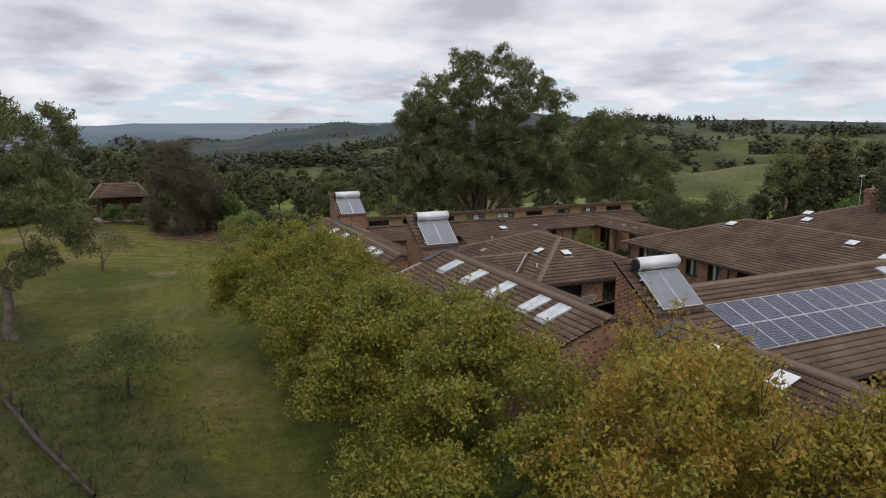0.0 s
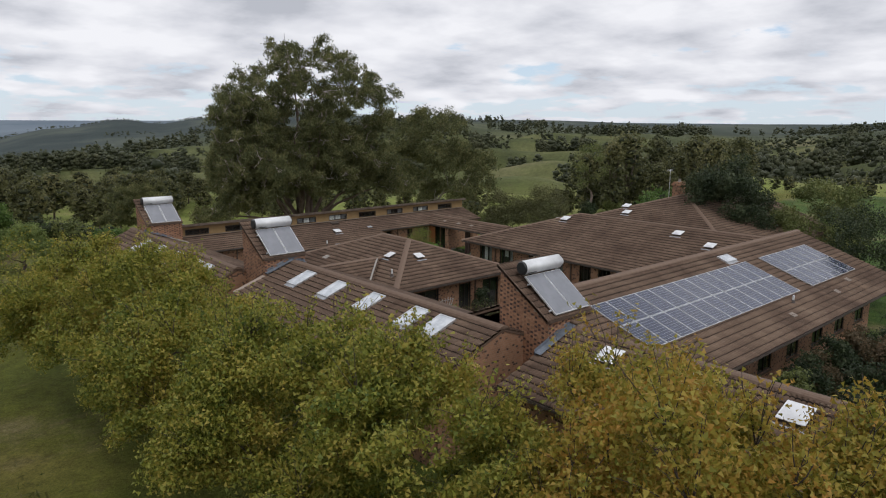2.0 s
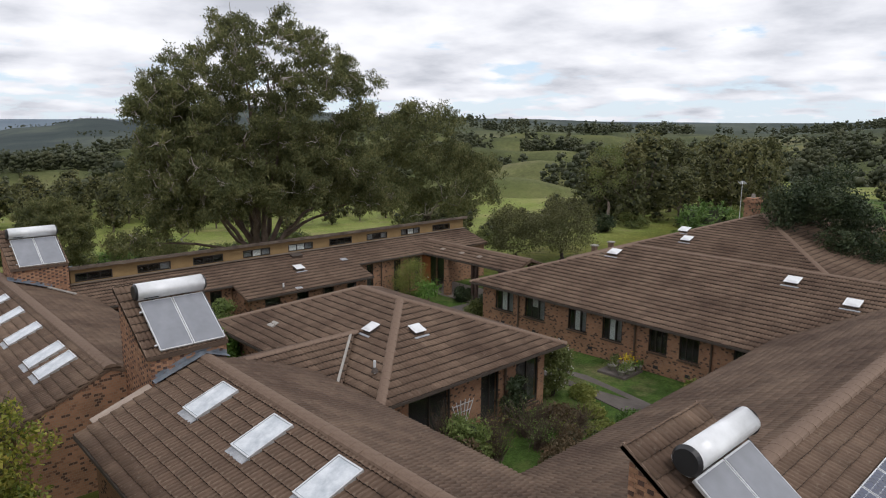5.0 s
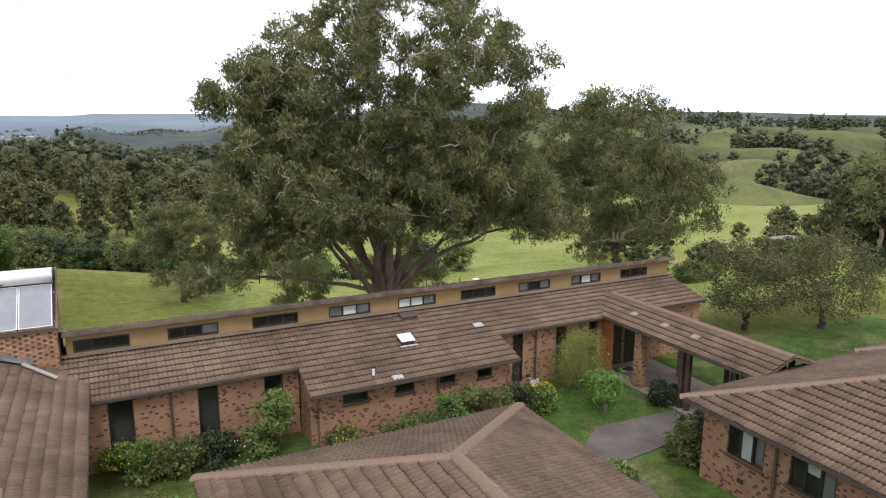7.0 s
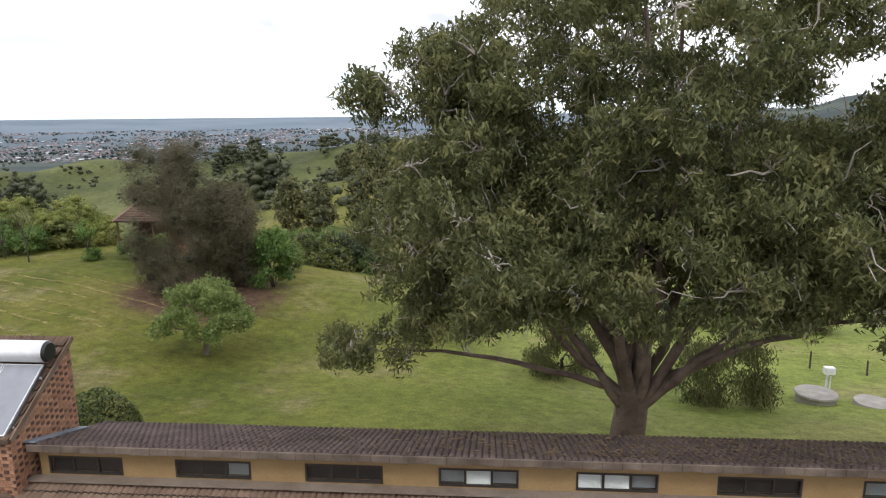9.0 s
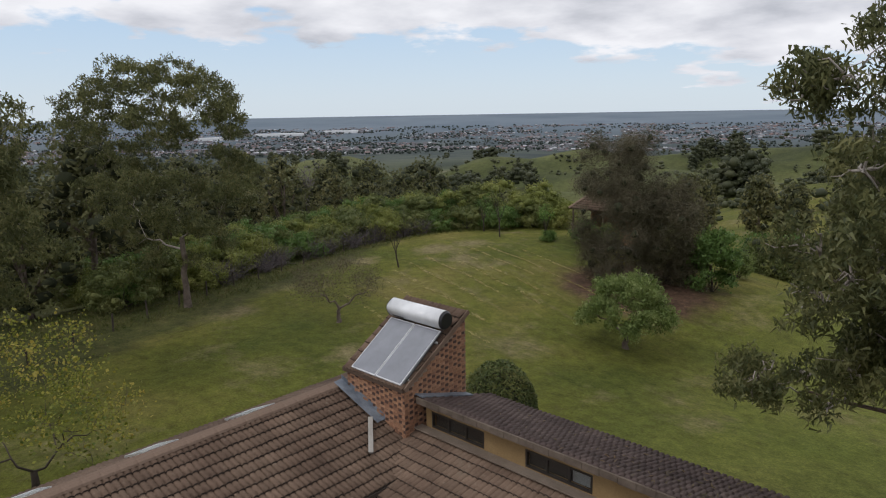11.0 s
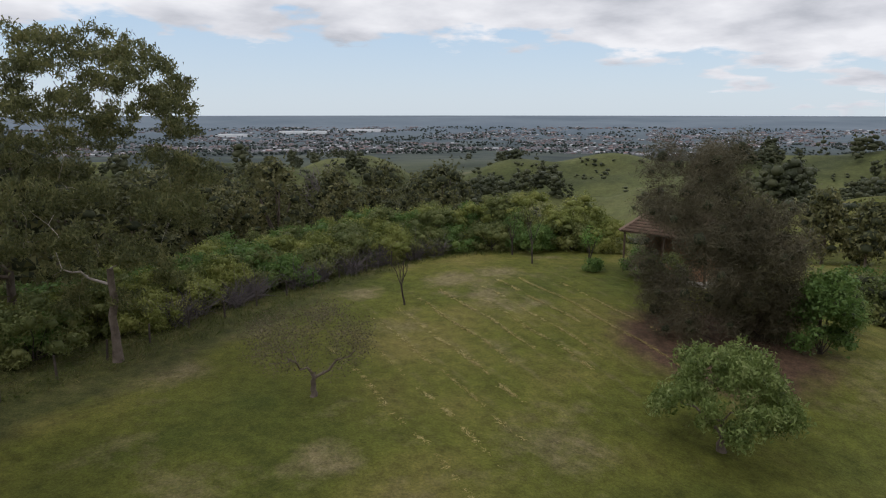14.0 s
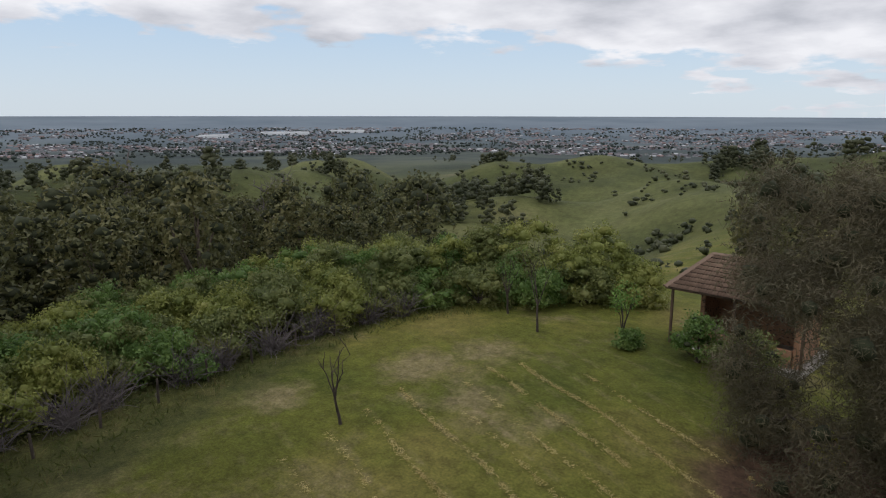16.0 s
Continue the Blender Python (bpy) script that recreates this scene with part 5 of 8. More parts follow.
def lobes(rng, pts, rad, sub, r0=0.30, r1=0.50, round_=False):
    """Breaks each lobe of a crown into small dense clumps, over its upper side or all round it."""
    out, r2 = [], []
    for p, r in zip(pts, rad):
        d = rng.normal(0, 1, (sub, 3))
        d /= np.linalg.norm(d, axis=1)[:, None]
        d[:, 2] = d[:, 2] * 0.9 + 0.08 if round_ else np.abs(d[:, 2]) * 1.05 - 0.35
        out.append(p + d * r * rng.uniform(0.55, 1.0, (sub, 1)))
        r2.append(r * rng.uniform(r0, r1, sub))
    return np.vstack(out), np.concatenate(r2)


def tree(name, label, category, xy, leaf, bark, seed, height, spread, trunk_r, fork, clumps=40, clump_r=1.0, per=30, inner=9, leaf_l=0.12, leaf_w=0.09,
         droop=0.0, flat=0.0, squash=0.7, tuft_r=0.22, lean=(0, 0), crown_z=None, low=-0.5, shell=0.5, gap=0.0, group="", stems=1, thick=0.022, zbase=None, oval=1.0, split=0, domes=None, quads=False, heart=0.0, twigs=None, shoots=0):
    rng = np.random.default_rng(seed)
    x, y = xy
    z = gz(x, y) - 0.05 if zbase is None else zbase
    ob = thing(name, label, category, group, at=(x, y, z))
    cz = (fork + height) / 2 if crown_z is None else crown_z
    if domes:
        pts = np.vstack([crown_points(rng, n, c, s, lo, sh, gap) for c, s, n, r, lo, sh in domes])
        rad = np.concatenate([np.full(n, r) for c, s, n, r, lo, sh in domes]) * rng.uniform(0.7, 1.25, len(pts))
    else:
        pts = crown_points(rng, clumps, (lean[0], lean[1], cz), (spread, spread * oval, height - cz), low, shell, gap)
        rad = clump_r * rng.uniform(0.7, 1.3, len(pts))
    trunk_paths, limbs = [], []
    for s in range(stems):
        off = np.array([rng.normal(0, 0.25 * (stems > 1)), rng.normal(0, 0.25 * (stems > 1)), 0])
        t = np.linspace(0, 1, 7)[:, None]
        end = np.array([lean[0] * 0.4 + off[0] * 3, lean[1] * 0.4 + off[1] * 3, fork])
        stem = off + (end - off) * t + np.vstack([np.zeros(3), rng.normal(0, trunk_r * 0.35, (6, 3))])
        stem[:, 2] = fork * t[:, 0]
        r = trunk_r * np.array([1.45, 1.12, 1.0, 0.95, 0.9, 0.84, 0.75]) * (1 if stems == 1 else 0.6)
        trunk_paths.append((stem, r))
        limbs += grow(rng, stem, r, pts[s::stems], thick=thick)
    sc, so = np.zeros((0, 3)), np.zeros((0, 3))
    if shoots:
        # upright young shoots standing out of the crown, leafy all along
        out = pts - np.array([lean[0], lean[1], cz])
        far = np.argsort(-(np.linalg.norm(out / np.array([1, 1, 0.7]), axis=1) + out[:, 2]))[: max(8, len(pts) * 2 // 3)]
        for i in rng.choice(far, shoots):
            p0 = pts[i]
            d = out[i] / (np.linalg.norm(out[i]) + 1e-6) * 0.5 + np.array([0, 0, 0.9]) + rng.normal(0, 0.5, 3)
            p1 = p0 + d / np.linalg.norm(d) * (rad[i] * 0.75 + rng.uniform(0.3, 0.8))
            limbs.append((bow(rng, p0, p1, 0.03, 0.03, 5), np.linspace(0.014, 0.005, 5)))
            t = rng.uniform(0.3, 1.03, (26, 1))
            q = rng.normal(0, 1, (26, 3))
            sc, so = np.vstack([sc, p0 + (p1 - p0) * t + q * 0.09]), np.vstack([so, q])
    v, f = tubes(trunk_paths, 10)
    big_mesh("trunk", v, f, bark, ob, True)
    v, f = tubes(limbs, 6 if not shoots else 4)
    big_mesh("branching", v, f, twigs or bark, ob, True)
    if split:
        pts, rad = lobes(rng, pts, rad, split)
    c, o = tufts(rng, pts, rad, per, inner, squash, tuft_r)
    c, o = np.vstack([c, sc]), np.vstack([o, so])
    if quads:
        v, f = cards(rng, c, leaf_l, leaf_w, droop, flat)
    else:
        v, f = blades(rng, c, o, leaf_l, leaf_w, droop)
        if heart:
            tagged(big_mesh("clump_core", *hearts(rng, pts, rad * heart, squash), M_INNER, ob), kind="stuff")
    big_mesh("crown", v, f, leaf, ob)
    return ob


def shrub(label, xy, leaf, seed, height, spread, leaf_l=0.12, leaf_w=0.07, clumps=16, per=26, inner=7, name="shrub", category="shrub", group="", bark=None, oval=1.0, tuft_r=0.14, zbase=None, squash=0.75, heart=0.5, shell=0.35, clump=0.36):
    rng = np.random.default_rng(seed)
    x, y = xy
    z = gz(x, y) - 0.03 if zbase is None else zbase
    ob = thing(name, label, category, group, at=(x, y, z))
    pts = crown_points(rng, clumps, (0, 0, height * 0.42), (spread * 0.78, spread * 0.78 * oval, height * 0.48), -0.75, shell)
    limbs = [(bow(rng, np.array([rng.normal(0, 0.05), rng.normal(0, 0.05), 0.0]), p, 0.1, 0.06, 5), np.linspace(0.03, 0.008, 5)) for p in pts[::2]]
    v, f = tubes(limbs, 4)
    big_mesh("stem", v, f, bark or M_DARKBARK, ob, True)
    rad = np.full(len(pts), min(spread, height) * clump) * rng.uniform(0.7, 1.2, len(pts))
    c, o = tufts(rng, pts, rad, per, inner, squash, tuft_r, 0.6)
    c[:, 2] = np.maximum(c[:, 2], 0.04)
    v, f = blades(rng, c, o, leaf_l * 1.15, leaf_w * 1.25)
    if heart:
        tagged(big_mesh("clump_core", *hearts(rng, pts, rad * heart, squash), M_INNER if heart < 0.55 else leaf, ob), kind="stuff")
    big_mesh("foliage", v, f, leaf, ob)
    return ob


# the great gum behind the clerestory wing
def great_gum(x, y):
    rng = np.random.default_rng(11)
    z = gz(x, y) - 0.1
    ob = thing("gum_tree", "huge spreading gum tree with pale limbs and hanging bark", "tree", at=(x, y, z))
    fork = 3.6
    ca, sa = 0.93, -0.36                  # long axis of the crown
    # top dome, hollow below it; dense skirt; inner boughs; low arms and the far-reaching western bough
    domes = [((1.2, 0.0, 12.8), (8.4, 6.4, 6.9), 62, 1.1, -0.12, 0.74), ((0.6, 0.2, 11.4), (7.6, 5.8, 2.6), 24, 1.1, -0.9, 0.5), ((0.6, 0.3, 8.3), (8.8, 6.6, 3.2), 48, 1.55, -0.75, 0.66), ((1.0, 0, 14.6), (5.6, 4.2, 3.2), 18, 1.0, -0.9, 0.4), ((8.6, 0.8, 6.6), (2.4, 2.4, 1.6), 9, 1.2, -0.8, 0.4)]
    pts, rad = [], []
    for c, s, n, r, lo, sh in domes:
        q = crown_points(rng, n, c, s, lo, sh, 2.0)
        q2 = q.copy()
        q2[:, 0], q2[:, 1] = q[:, 0] * ca - q[:, 1] * sa, q[:, 0] * sa + q[:, 1] * ca
        pts.append(q2)
        rad.append(r * rng.uniform(0.65, 1.25, n))
    for c, s, n, r in (((-8.4, -2.2, 13.2), (2.0, 1.6, 1.3), 9, 0.8), ((-10.2, -1.6, 3.9), (1.9, 1.2, 0.9), 7, 0.75), ((-8.6, -3.0, 7.6), (1.6, 1.6, 1.5), 6, 1.1), ((-6.2, -1.0, 9.6), (3.0, 4.0, 3.0), 14, 1.5), ((-5.6, 0.5, 6.2), (3.4, 4.2, 1.8), 14, 1.3), ((-4.5, -4.5, 7.0), (2.6, 2.2, 1.8), 8, 1.3), ((5.4, -2.0, 7.4), (3.4, 2.6, 2.4), 15, 1.25), ((9.2, -3.4, 5.6), (2.6, 1.8, 1.2), 8, 0.95), ((0.2, -1.6, 7.8), (3.4, 2.4, 2.2), 12, 1.15), ((0.6, 1.4, 7.0), (3.8, 2.6, 2.0), 10, 1.15), ((-6.0, -1.8, 12.0), (2.4, 2.4, 2.6), 11, 1.2), ((-7.4, -1.8, 5.0), (1.8, 1.4, 0.9), 6, 0.85)):
        pts.append(crown_points(rng, n, c, s, -0.9, 0.4, 1.4))
        rad.append(r * rng.uniform(0.65, 1.2, n))
    pts, rad = np.vstack(pts), np.concatenate(rad)
    pts[:, 2] -= z
    stem = np.array([[0, 0, 0], [0.03, 0, 0.5], [0.0, 0.05, 1.2], [0.05, 0.0, 1.9], [0.1, 0, 2.8], [0.1, 0, fork]])
    sr = np.array([0.98, 0.74, 0.63, 0.60, 0.60, 0.45])
    heads = []
    for ang, out, up, r in ((200, 5.6, 4.6, 0.15), (170, 5.2, 8.5, 0.2), (140, 4.0, 10.6, 0.19), (100, 2.4, 11.5, 0.2), (60, 3.0, 11.0, 0.2), (20, 4.4, 10.6, 0.19), (-20, 5.8, 9.0, 0.19), (330, 6.4, 5.0, 0.17), (280, 3.4, 9.5, 0.18), (235, 4.4, 8.6, 0.19), (255, 2.2, 11.8, 0.2), (-12, 8.4, 3.2, 0.16), (90, 0.8, 14.0, 0.2), (188, 9.4, 1.4, 0.12), (300, 1.6, 13.0, 0.18), (195, 8.6, 8.4, 0.15)):
        a = radians(ang)
        end = np.array([math.cos(a) * out, math.sin(a) * out, fork + up])
        p0 = np.array([0.1 + 0.28 * math.cos(a), 0.28 * math.sin(a), 2.1 + rng.uniform(0, 1.3)])
        p = bow(rng, p0, end, -0.06 * up if out < 5 else 0.25, 0.11 if out < 9 else 0.08, 10)
        heads.append((p, np.linspace(r * 1.25, r * 0.34, 10)))
    v, f = tubes([(stem, sr)], 14)
    # fluted, burly bole
    k = 1 + 0.10 * np.sin(np.arctan2(v[:, 1], v[:, 0]) * 5 + v[:, 2])
    v[:, 0] *= k
    v[:, 1] *= k
    big_mesh("trunk", v, f, M_GUMBARK, ob, True)
    nodes, rads = [], []
    for p, r in heads:
        nodes.extend(p[3:])
        rads.extend(r[3:])
        v, f = tubes([(p, r)], 9)
        big_mesh("main_limb", v, f, M_GUMBARK, ob, True)
    limbs = []
    for i in sorted(range(len(pts)), key=lambda i: np.linalg.norm(pts[i][:2]) + pts[i][2] * 0.3):
        g, P = pts[i], np.array(nodes)
        c = np.linalg.norm(P - g, axis=1) + 0.9 * np.maximum(0, P[:, 2] - g[2] - 0.4)
        j = int(np.argmin(c))
        L = np.linalg.norm(P[j] - g)
        p = bow(rng, P[j], g, 0.10 * L, 0.06 * L, 8)
        r0 = min(rads[j] * 0.75, 0.03 + 0.022 * L)
        limbs.append((p, np.linspace(r0, 0.02, 8)))
        nodes.extend(p[3:])
        rads.extend(np.linspace(r0, 0.02, 8)[3:])
        # forks into the clumps of the lobe
        for _ in range(4):
            e = g + rng.normal(0, 0.45 * rad[i], 3) + np.array([0, 0, 0.3 * rad[i]])
            limbs.append((bow(rng, p[5], e, 0.05, 0.08, 5), np.linspace(0.048, 0.014, 5)))
    # bare dead twigs
    for i in range(70):
        j = rng.integers(len(nodes))
        a = nodes[j] + rng.normal(0, 0.1, 3)
        limbs.append((bow(rng, a, a + rng.normal(0, 0.9, 3) + np.array([0, 0, 0.4]), 0.1, 0.06, 5), np.linspace(0.03, 0.008, 5)))
    v, f = tubes(limbs, 6)
    big_mesh("branching", v, f, M_GUMLIMB, ob, True)
    for i in range(30):
        j = rng.integers(len(nodes))
        a = nodes[j]
        if 3.0 < a[2] < 8.5:
            v, f = tubes([(bow(rng, a, a + np.array([rng.normal(0, 0.15), rng.normal(0, 0.15), -rng.uniform(1.0, 2.6)]), 0, 0.06, 5), np.array([0.03, 0.022, 0.03, 0.018, 0.01]))], 4)
            big_mesh("hanging_bark", v, f, M_DARKBARK, ob, True)
    pts, rad = lobes(rng, pts, rad, 11, 0.26, 0.46, True)
    c, o = tufts(rng, pts, rad, 10, 9, 0.95, 0.15, 0.8)
    v, f = blades(rng, c, o, 0.24, 0.080, 0.6, 0.8)
    big_mesh("crown", v, f, L_GUM, ob)
    return ob


great_gum(34.5, 64.1)
GUM = dict(leaf_l=0.27, leaf_w=0.085, droop=0.55, tuft_r=0.14, per=11, inner=9, split=10, gap=1.9, twigs=M_GUMLIMB)
tree("gum_tree", "dark gum tree standing on grass behind the clerestory wing", "tree", (54.5, 65.0), L_GUM, M_DARKBARK, 21, 15.5, 5.6, 0.42, 4.2, stems=2, domes=[((-1.6, 0, 10.8), (4.2, 4.2, 4.2), 20, 1.6, -0.2, 0.7), ((0.3, 0, 7.6), (6.4, 5.2, 4.2), 40, 1.7, -0.9, 0.6)], **GUM)
tree("gum_tree", "gum tree with drooping dark foliage on the lawn", "tree", (25.2, 86.0), L_GUM, M_DARKBARK, 22, 8.6, 3.4, 0.2, 2.0, 26, 1.15, crown_z=4.6, low=-0.9, **{**GUM, "gap": 1.4})
for wx, wy, wh, ws, sd in ((33.5, 79.0, 4.6, 2.3, 23), (41.5, 74.6, 4.2, 2.6, 123)):
    tree("weeping_bush", "dark weeping bush on the lawn behind the great gum", "bush", (wx, wy), L_GUM, M_DARKBARK, sd, wh, ws, 0.12, 1.2, 30, 0.75, 34, 9, 0.24, 0.07, droop=0.9, crown_z=wh * 0.45, low=-0.9, group="weeping bushes")
tree("gum_tree", "tall open gum tree with feathery crown by the fence", "tree", (-13.6, 61.7), L_GUM, M_BARK, 24, 16.2, 5.4, 0.21, 5.0, domes=[((-0.3, -0.8, 13.0), (5.6, 5.8, 3.8), 84, 0.75, -0.4, 0.5), ((-0.4, -0.4, 8.6), (5.6, 5.4, 3.6), 34, 1.1, -0.9, 0.6), ((-0.8, 0.2, 4.4), (3.8, 3.8, 1.6), 10, 0.9, -0.9, 0.5)], **{**GUM, "gap": 1.0, "split": 8, "per": 6, "leaf_l": 0.23, "leaf_w": 0.075})
tree("gum_tree", "gum tree with pale trunk on the grass bank", "tree", (-7.4, 46.8), L_GUM, M_BARK, 25, 15.4, 4.6, 0.3, 4.6, domes=[((0, 0, 11.6), (4.8, 4.4, 3.8), 26, 1.2, -0.4, 0.6), ((0, 0, 7.6), (5.0, 4.4, 3.8), 24, 1.3, -0.9, 0.6)], **{**GUM, "per": 8})
tree("casuarina", "dense dark brown casuarina with fine needles on the lawn", "tree", (4.9, 88.4), L_CASU, M_DARKBARK, 26, 12.4, 3.7, 0.3, 2.0, 78, 1.05, 72, 13, 0.30, 0.030, droop=0.1, squash=1.0, tuft_r=0.24, crown_z=5.6, low=-0.95, shell=0.3, heart=0.3)
tree("casuarina", "dark casuarina beside a taller one on the lawn", "tree", (8.2, 90.4), L_CASU, M_DARKBARK, 27, 8.6, 2.4, 0.25, 1.8, 50, 1.05, 48, 12, 0.34, 0.042, droop=0.1, squash=1.0, tuft_r=0.24, crown_z=4.0, low=-0.95, shell=0.3, heart=0.25)
shrub("bright green shrub against dark casuarinas", (11.3, 91.2), L_GREEN, 28, 5.4, 2.0, 0.2, 0.12, 26, 40, 8, tuft_r=0.2)
tree("pepper_tree", "round pale grey-green tree on the mown lawn", "tree", (11.6, 77.2), L_PEPPER, M_BARK, 29, 4.4, 2.8, 0.17, 1.1, 54, 0.5, 30, 10, 0.19, 0.085, droop=0.4, crown_z=2.4, low=-0.35, shell=0.45, gap=0.75, tuft_r=0.14, squash=0.9)
tree("bare_tree", "small sparse tree with dry brown leaves on the lawn", "tree", (-2.9, 66.5), L_SPARSE, M_BARK, 30, 4.5, 2.9, 0.13, 1.2, 80, 0.5, 16, 6, 0.085, 0.045, crown_z=2.5, low=-0.3, shell=0.4, gap=0.7, thick=0.034)
tree("small_tree", "thin young tree with sparse foliage in rough grass", "tree", (-0.7, 33.4), L_BUSH, M_DARKBARK, 31, 3.9, 1.9, 0.07, 1.2, 44, 0.5, 22, 8, 0.1, 0.06, crown_z=2.3, low=-0.5, shell=0.4)
def clipped_bush(x, y, w, h, seed):
    """A close-clipped dome: an uneven shell of small leaves over lumps coloured dark as inner shade."""
    rng = np.random.default_rng(seed)
    ob = thing("bush", "clipped round dark green bush beside the clerestory wing", "bush", at=(x, y, gz(x, y) - 0.03))
    d = rng.normal(0, 1, (17000, 3))
    d /= np.linalg.norm(d, axis=1)[:, None]
    lump = 1 + 0.035 * np.sin(d[:, 0] * 9 + 1.3 * d[:, 2]) * np.cos(d[:, 1] * 8 + d[:, 2] * 5) + rng.normal(0, 0.018, len(d)) - np.abs(rng.normal(0, 0.04, len(d)))
    size = np.array([w, w, h * 0.56])
    c = d * lump[:, None] * size + (0, 0, h * 0.46)
    k = c[:, 2] > 0.06
    limbs = [(bow(rng, np.array([rng.normal(0, 0.06), rng.normal(0, 0.06), 0.0]), q * 0.8, 0.1, 0.05, 5), np.linspace(0.045, 0.01, 5)) for q in c[k][:40]]
    big_mesh("stem", *tubes(limbs, 4), M_DARKBARK, ob, True)
    core = rng.normal(0, 1, (60, 3))
    core = core / np.linalg.norm(core, axis=1)[:, None] * size * 0.62 + (0, 0, h * 0.47)
    tagged(big_mesh("clump_core", *hearts(rng, core, np.full(60, 0.55), 1.0), M_INNER, ob), kind="stuff")
    big_mesh("foliage", *blades(rng, c[k], d[k], 0.10, 0.07), L_HEDGE, ob)


clipped_bush(15.05, 60.4, 1.5, 3.75, 32)
shrub("grey-green olive bush on the lawn", (11.2, 96.8), L_PEPPER, 33, 2.9, 1.35, 0.12, 0.045, 20, 34, 8, "bush", "bush")

shrub("bright lime-green shrub between the brick tower and hall", (20.9, 42.4), L_LIME, 34, 3.5, 1.25, 0.12, 0.075, 26, 34, 8, tuft_r=0.12, zbase=0.4)

# a row of yellowing trees beside the west ranges
AUTUMN = "yellowing trees beside the west ranges"
for i, (x, y, h, s, lf) in enumerate(((7.6, 37.0, 7.4, 3.6, L_AUTUMN), (8.3, 31.5, 8.1, 3.2, L_AUTUMN), (8.2, 25.6, 7.6, 3.0, L_AUTUMN), (9.2, 20.0, 7.8, 3.1, L_AUTUMN), (9.0, 14.2, 7.8, 3.1, L_AUTUMN), (12.4, 10.6, 7.3, 2.9, L_RUSTY), (10.4, 7.4, 7.9, 3.3, L_RUSTY), (13.7, 5.4, 7.4, 2.4, L_RUSTY))):
    tree("deciduous_tree", "leafy deciduous tree turning yellow beside the brick range" if lf is L_AUTUMN else "thinning deciduous tree with rusty yellow leaves beside the brick range", "tree", (x, y), lf, M_DARKBARK, 40 + i, h - (0.75 if lf is L_AUTUMN else 0.0), s, 0.16, 1.7,
         36 if lf is L_AUTUMN else 34, 1.12, 21 if lf is L_AUTUMN else 13, 9, 0.105, 0.08, tuft_r=0.13, crown_z=4.0, low=-0.6, shell=0.55, gap=2.0, group=AUTUMN, zbase=-0.2, thick=0.014, split=9, shoots=130, squash=0.6)
tree("deciduous_tree", "sparse yellowing tree with bare twigs beside the brick range", "tree", (6.6, 46.4), L_AUTUMN, M_DARKBARK, 49, 6.6, 3.9, 0.14, 1.2, 60, 0.7, 12, 5, 0.12, 0.09, flat=0.2, tuft_r=0.2, quads=True, crown_z=3.2, low=-0.6, shell=0.2, group=AUTUMN, zbase=-0.3, thick=0.012)

# trees beyond the east wings
EASTERN = "trees beyond the east wings"
tree("dark_tree", "dense dark evergreen tree beside the far wing", "tree", (56.2, 29.4), L_DARK, M_DARKBARK, 60, 9.0, 3.3, 0.3, 1.8, 52, 1.0, 50, 10, 0.2, 0.1, crown_z=4.8, low=-0.7, group=EASTERN)
tree("dark_tree", "dark evergreen tree at the end of the solar wing", "tree", (49.0, 16.6), L_DARK, M_DARKBARK, 61, 7.4, 3.0, 0.22, 1.5, 40, 0.9, 44, 10, 0.15, 0.08, crown_z=3.6, low=-0.8, group=EASTERN)
tree("small_tree", "rounded green tree on grass beyond the covered walk", "tree", (51.9, 51.8), L_WOOD, M_DARKBARK, 62, 5.2, 2.1, 0.16, 1.0, 44, 0.75, 30, 9, 0.14, 0.075, crown_z=2.6, low=-0.6, group=EASTERN)
tree("small_tree", "rounded green tree on grass beyond the covered walk", "tree", (56.2, 50.1), L_WOOD, M_DARKBARK, 63, 5.3, 3.0, 0.16, 1.0, 52, 0.85, 30, 9, 0.14, 0.075, crown_z=2.6, low=-0.6, group=EASTERN)
tree("small_tree", "slender half-bare tree in the far paddock", "tree", (79.0, 60.5), L_BUSH, M_BARK, 64, 10.5, 2.4, 0.2, 3.6, 24, 0.8, 16, 7, 0.22, 0.08, crown_z=7.0, low=-0.7, group=EASTERN)
shrub("leafy green shrubs along the far wing", (66.0, 40.0), L_GREEN, 65, 6.8, 4.8, 0.24, 0.13, 44, 40, 8, oval=1.3)
tree("small_tree", "leafy green tree beside a darker tree", "tree", (60.5, 23.5), L_BUSH, M_DARKBARK, 66, 7.4, 3.8, 0.2, 1.4, 50, 1.1, 44, 9, 0.2, 0.11, crown_z=3.8, low=-0.8, group=EASTERN)
shrub("leafy green shrubs along the paddock", (72.0, 27.0), L_GREEN, 67, 4.0, 3.4, 0.3, 0.16, 34, 40, 8)


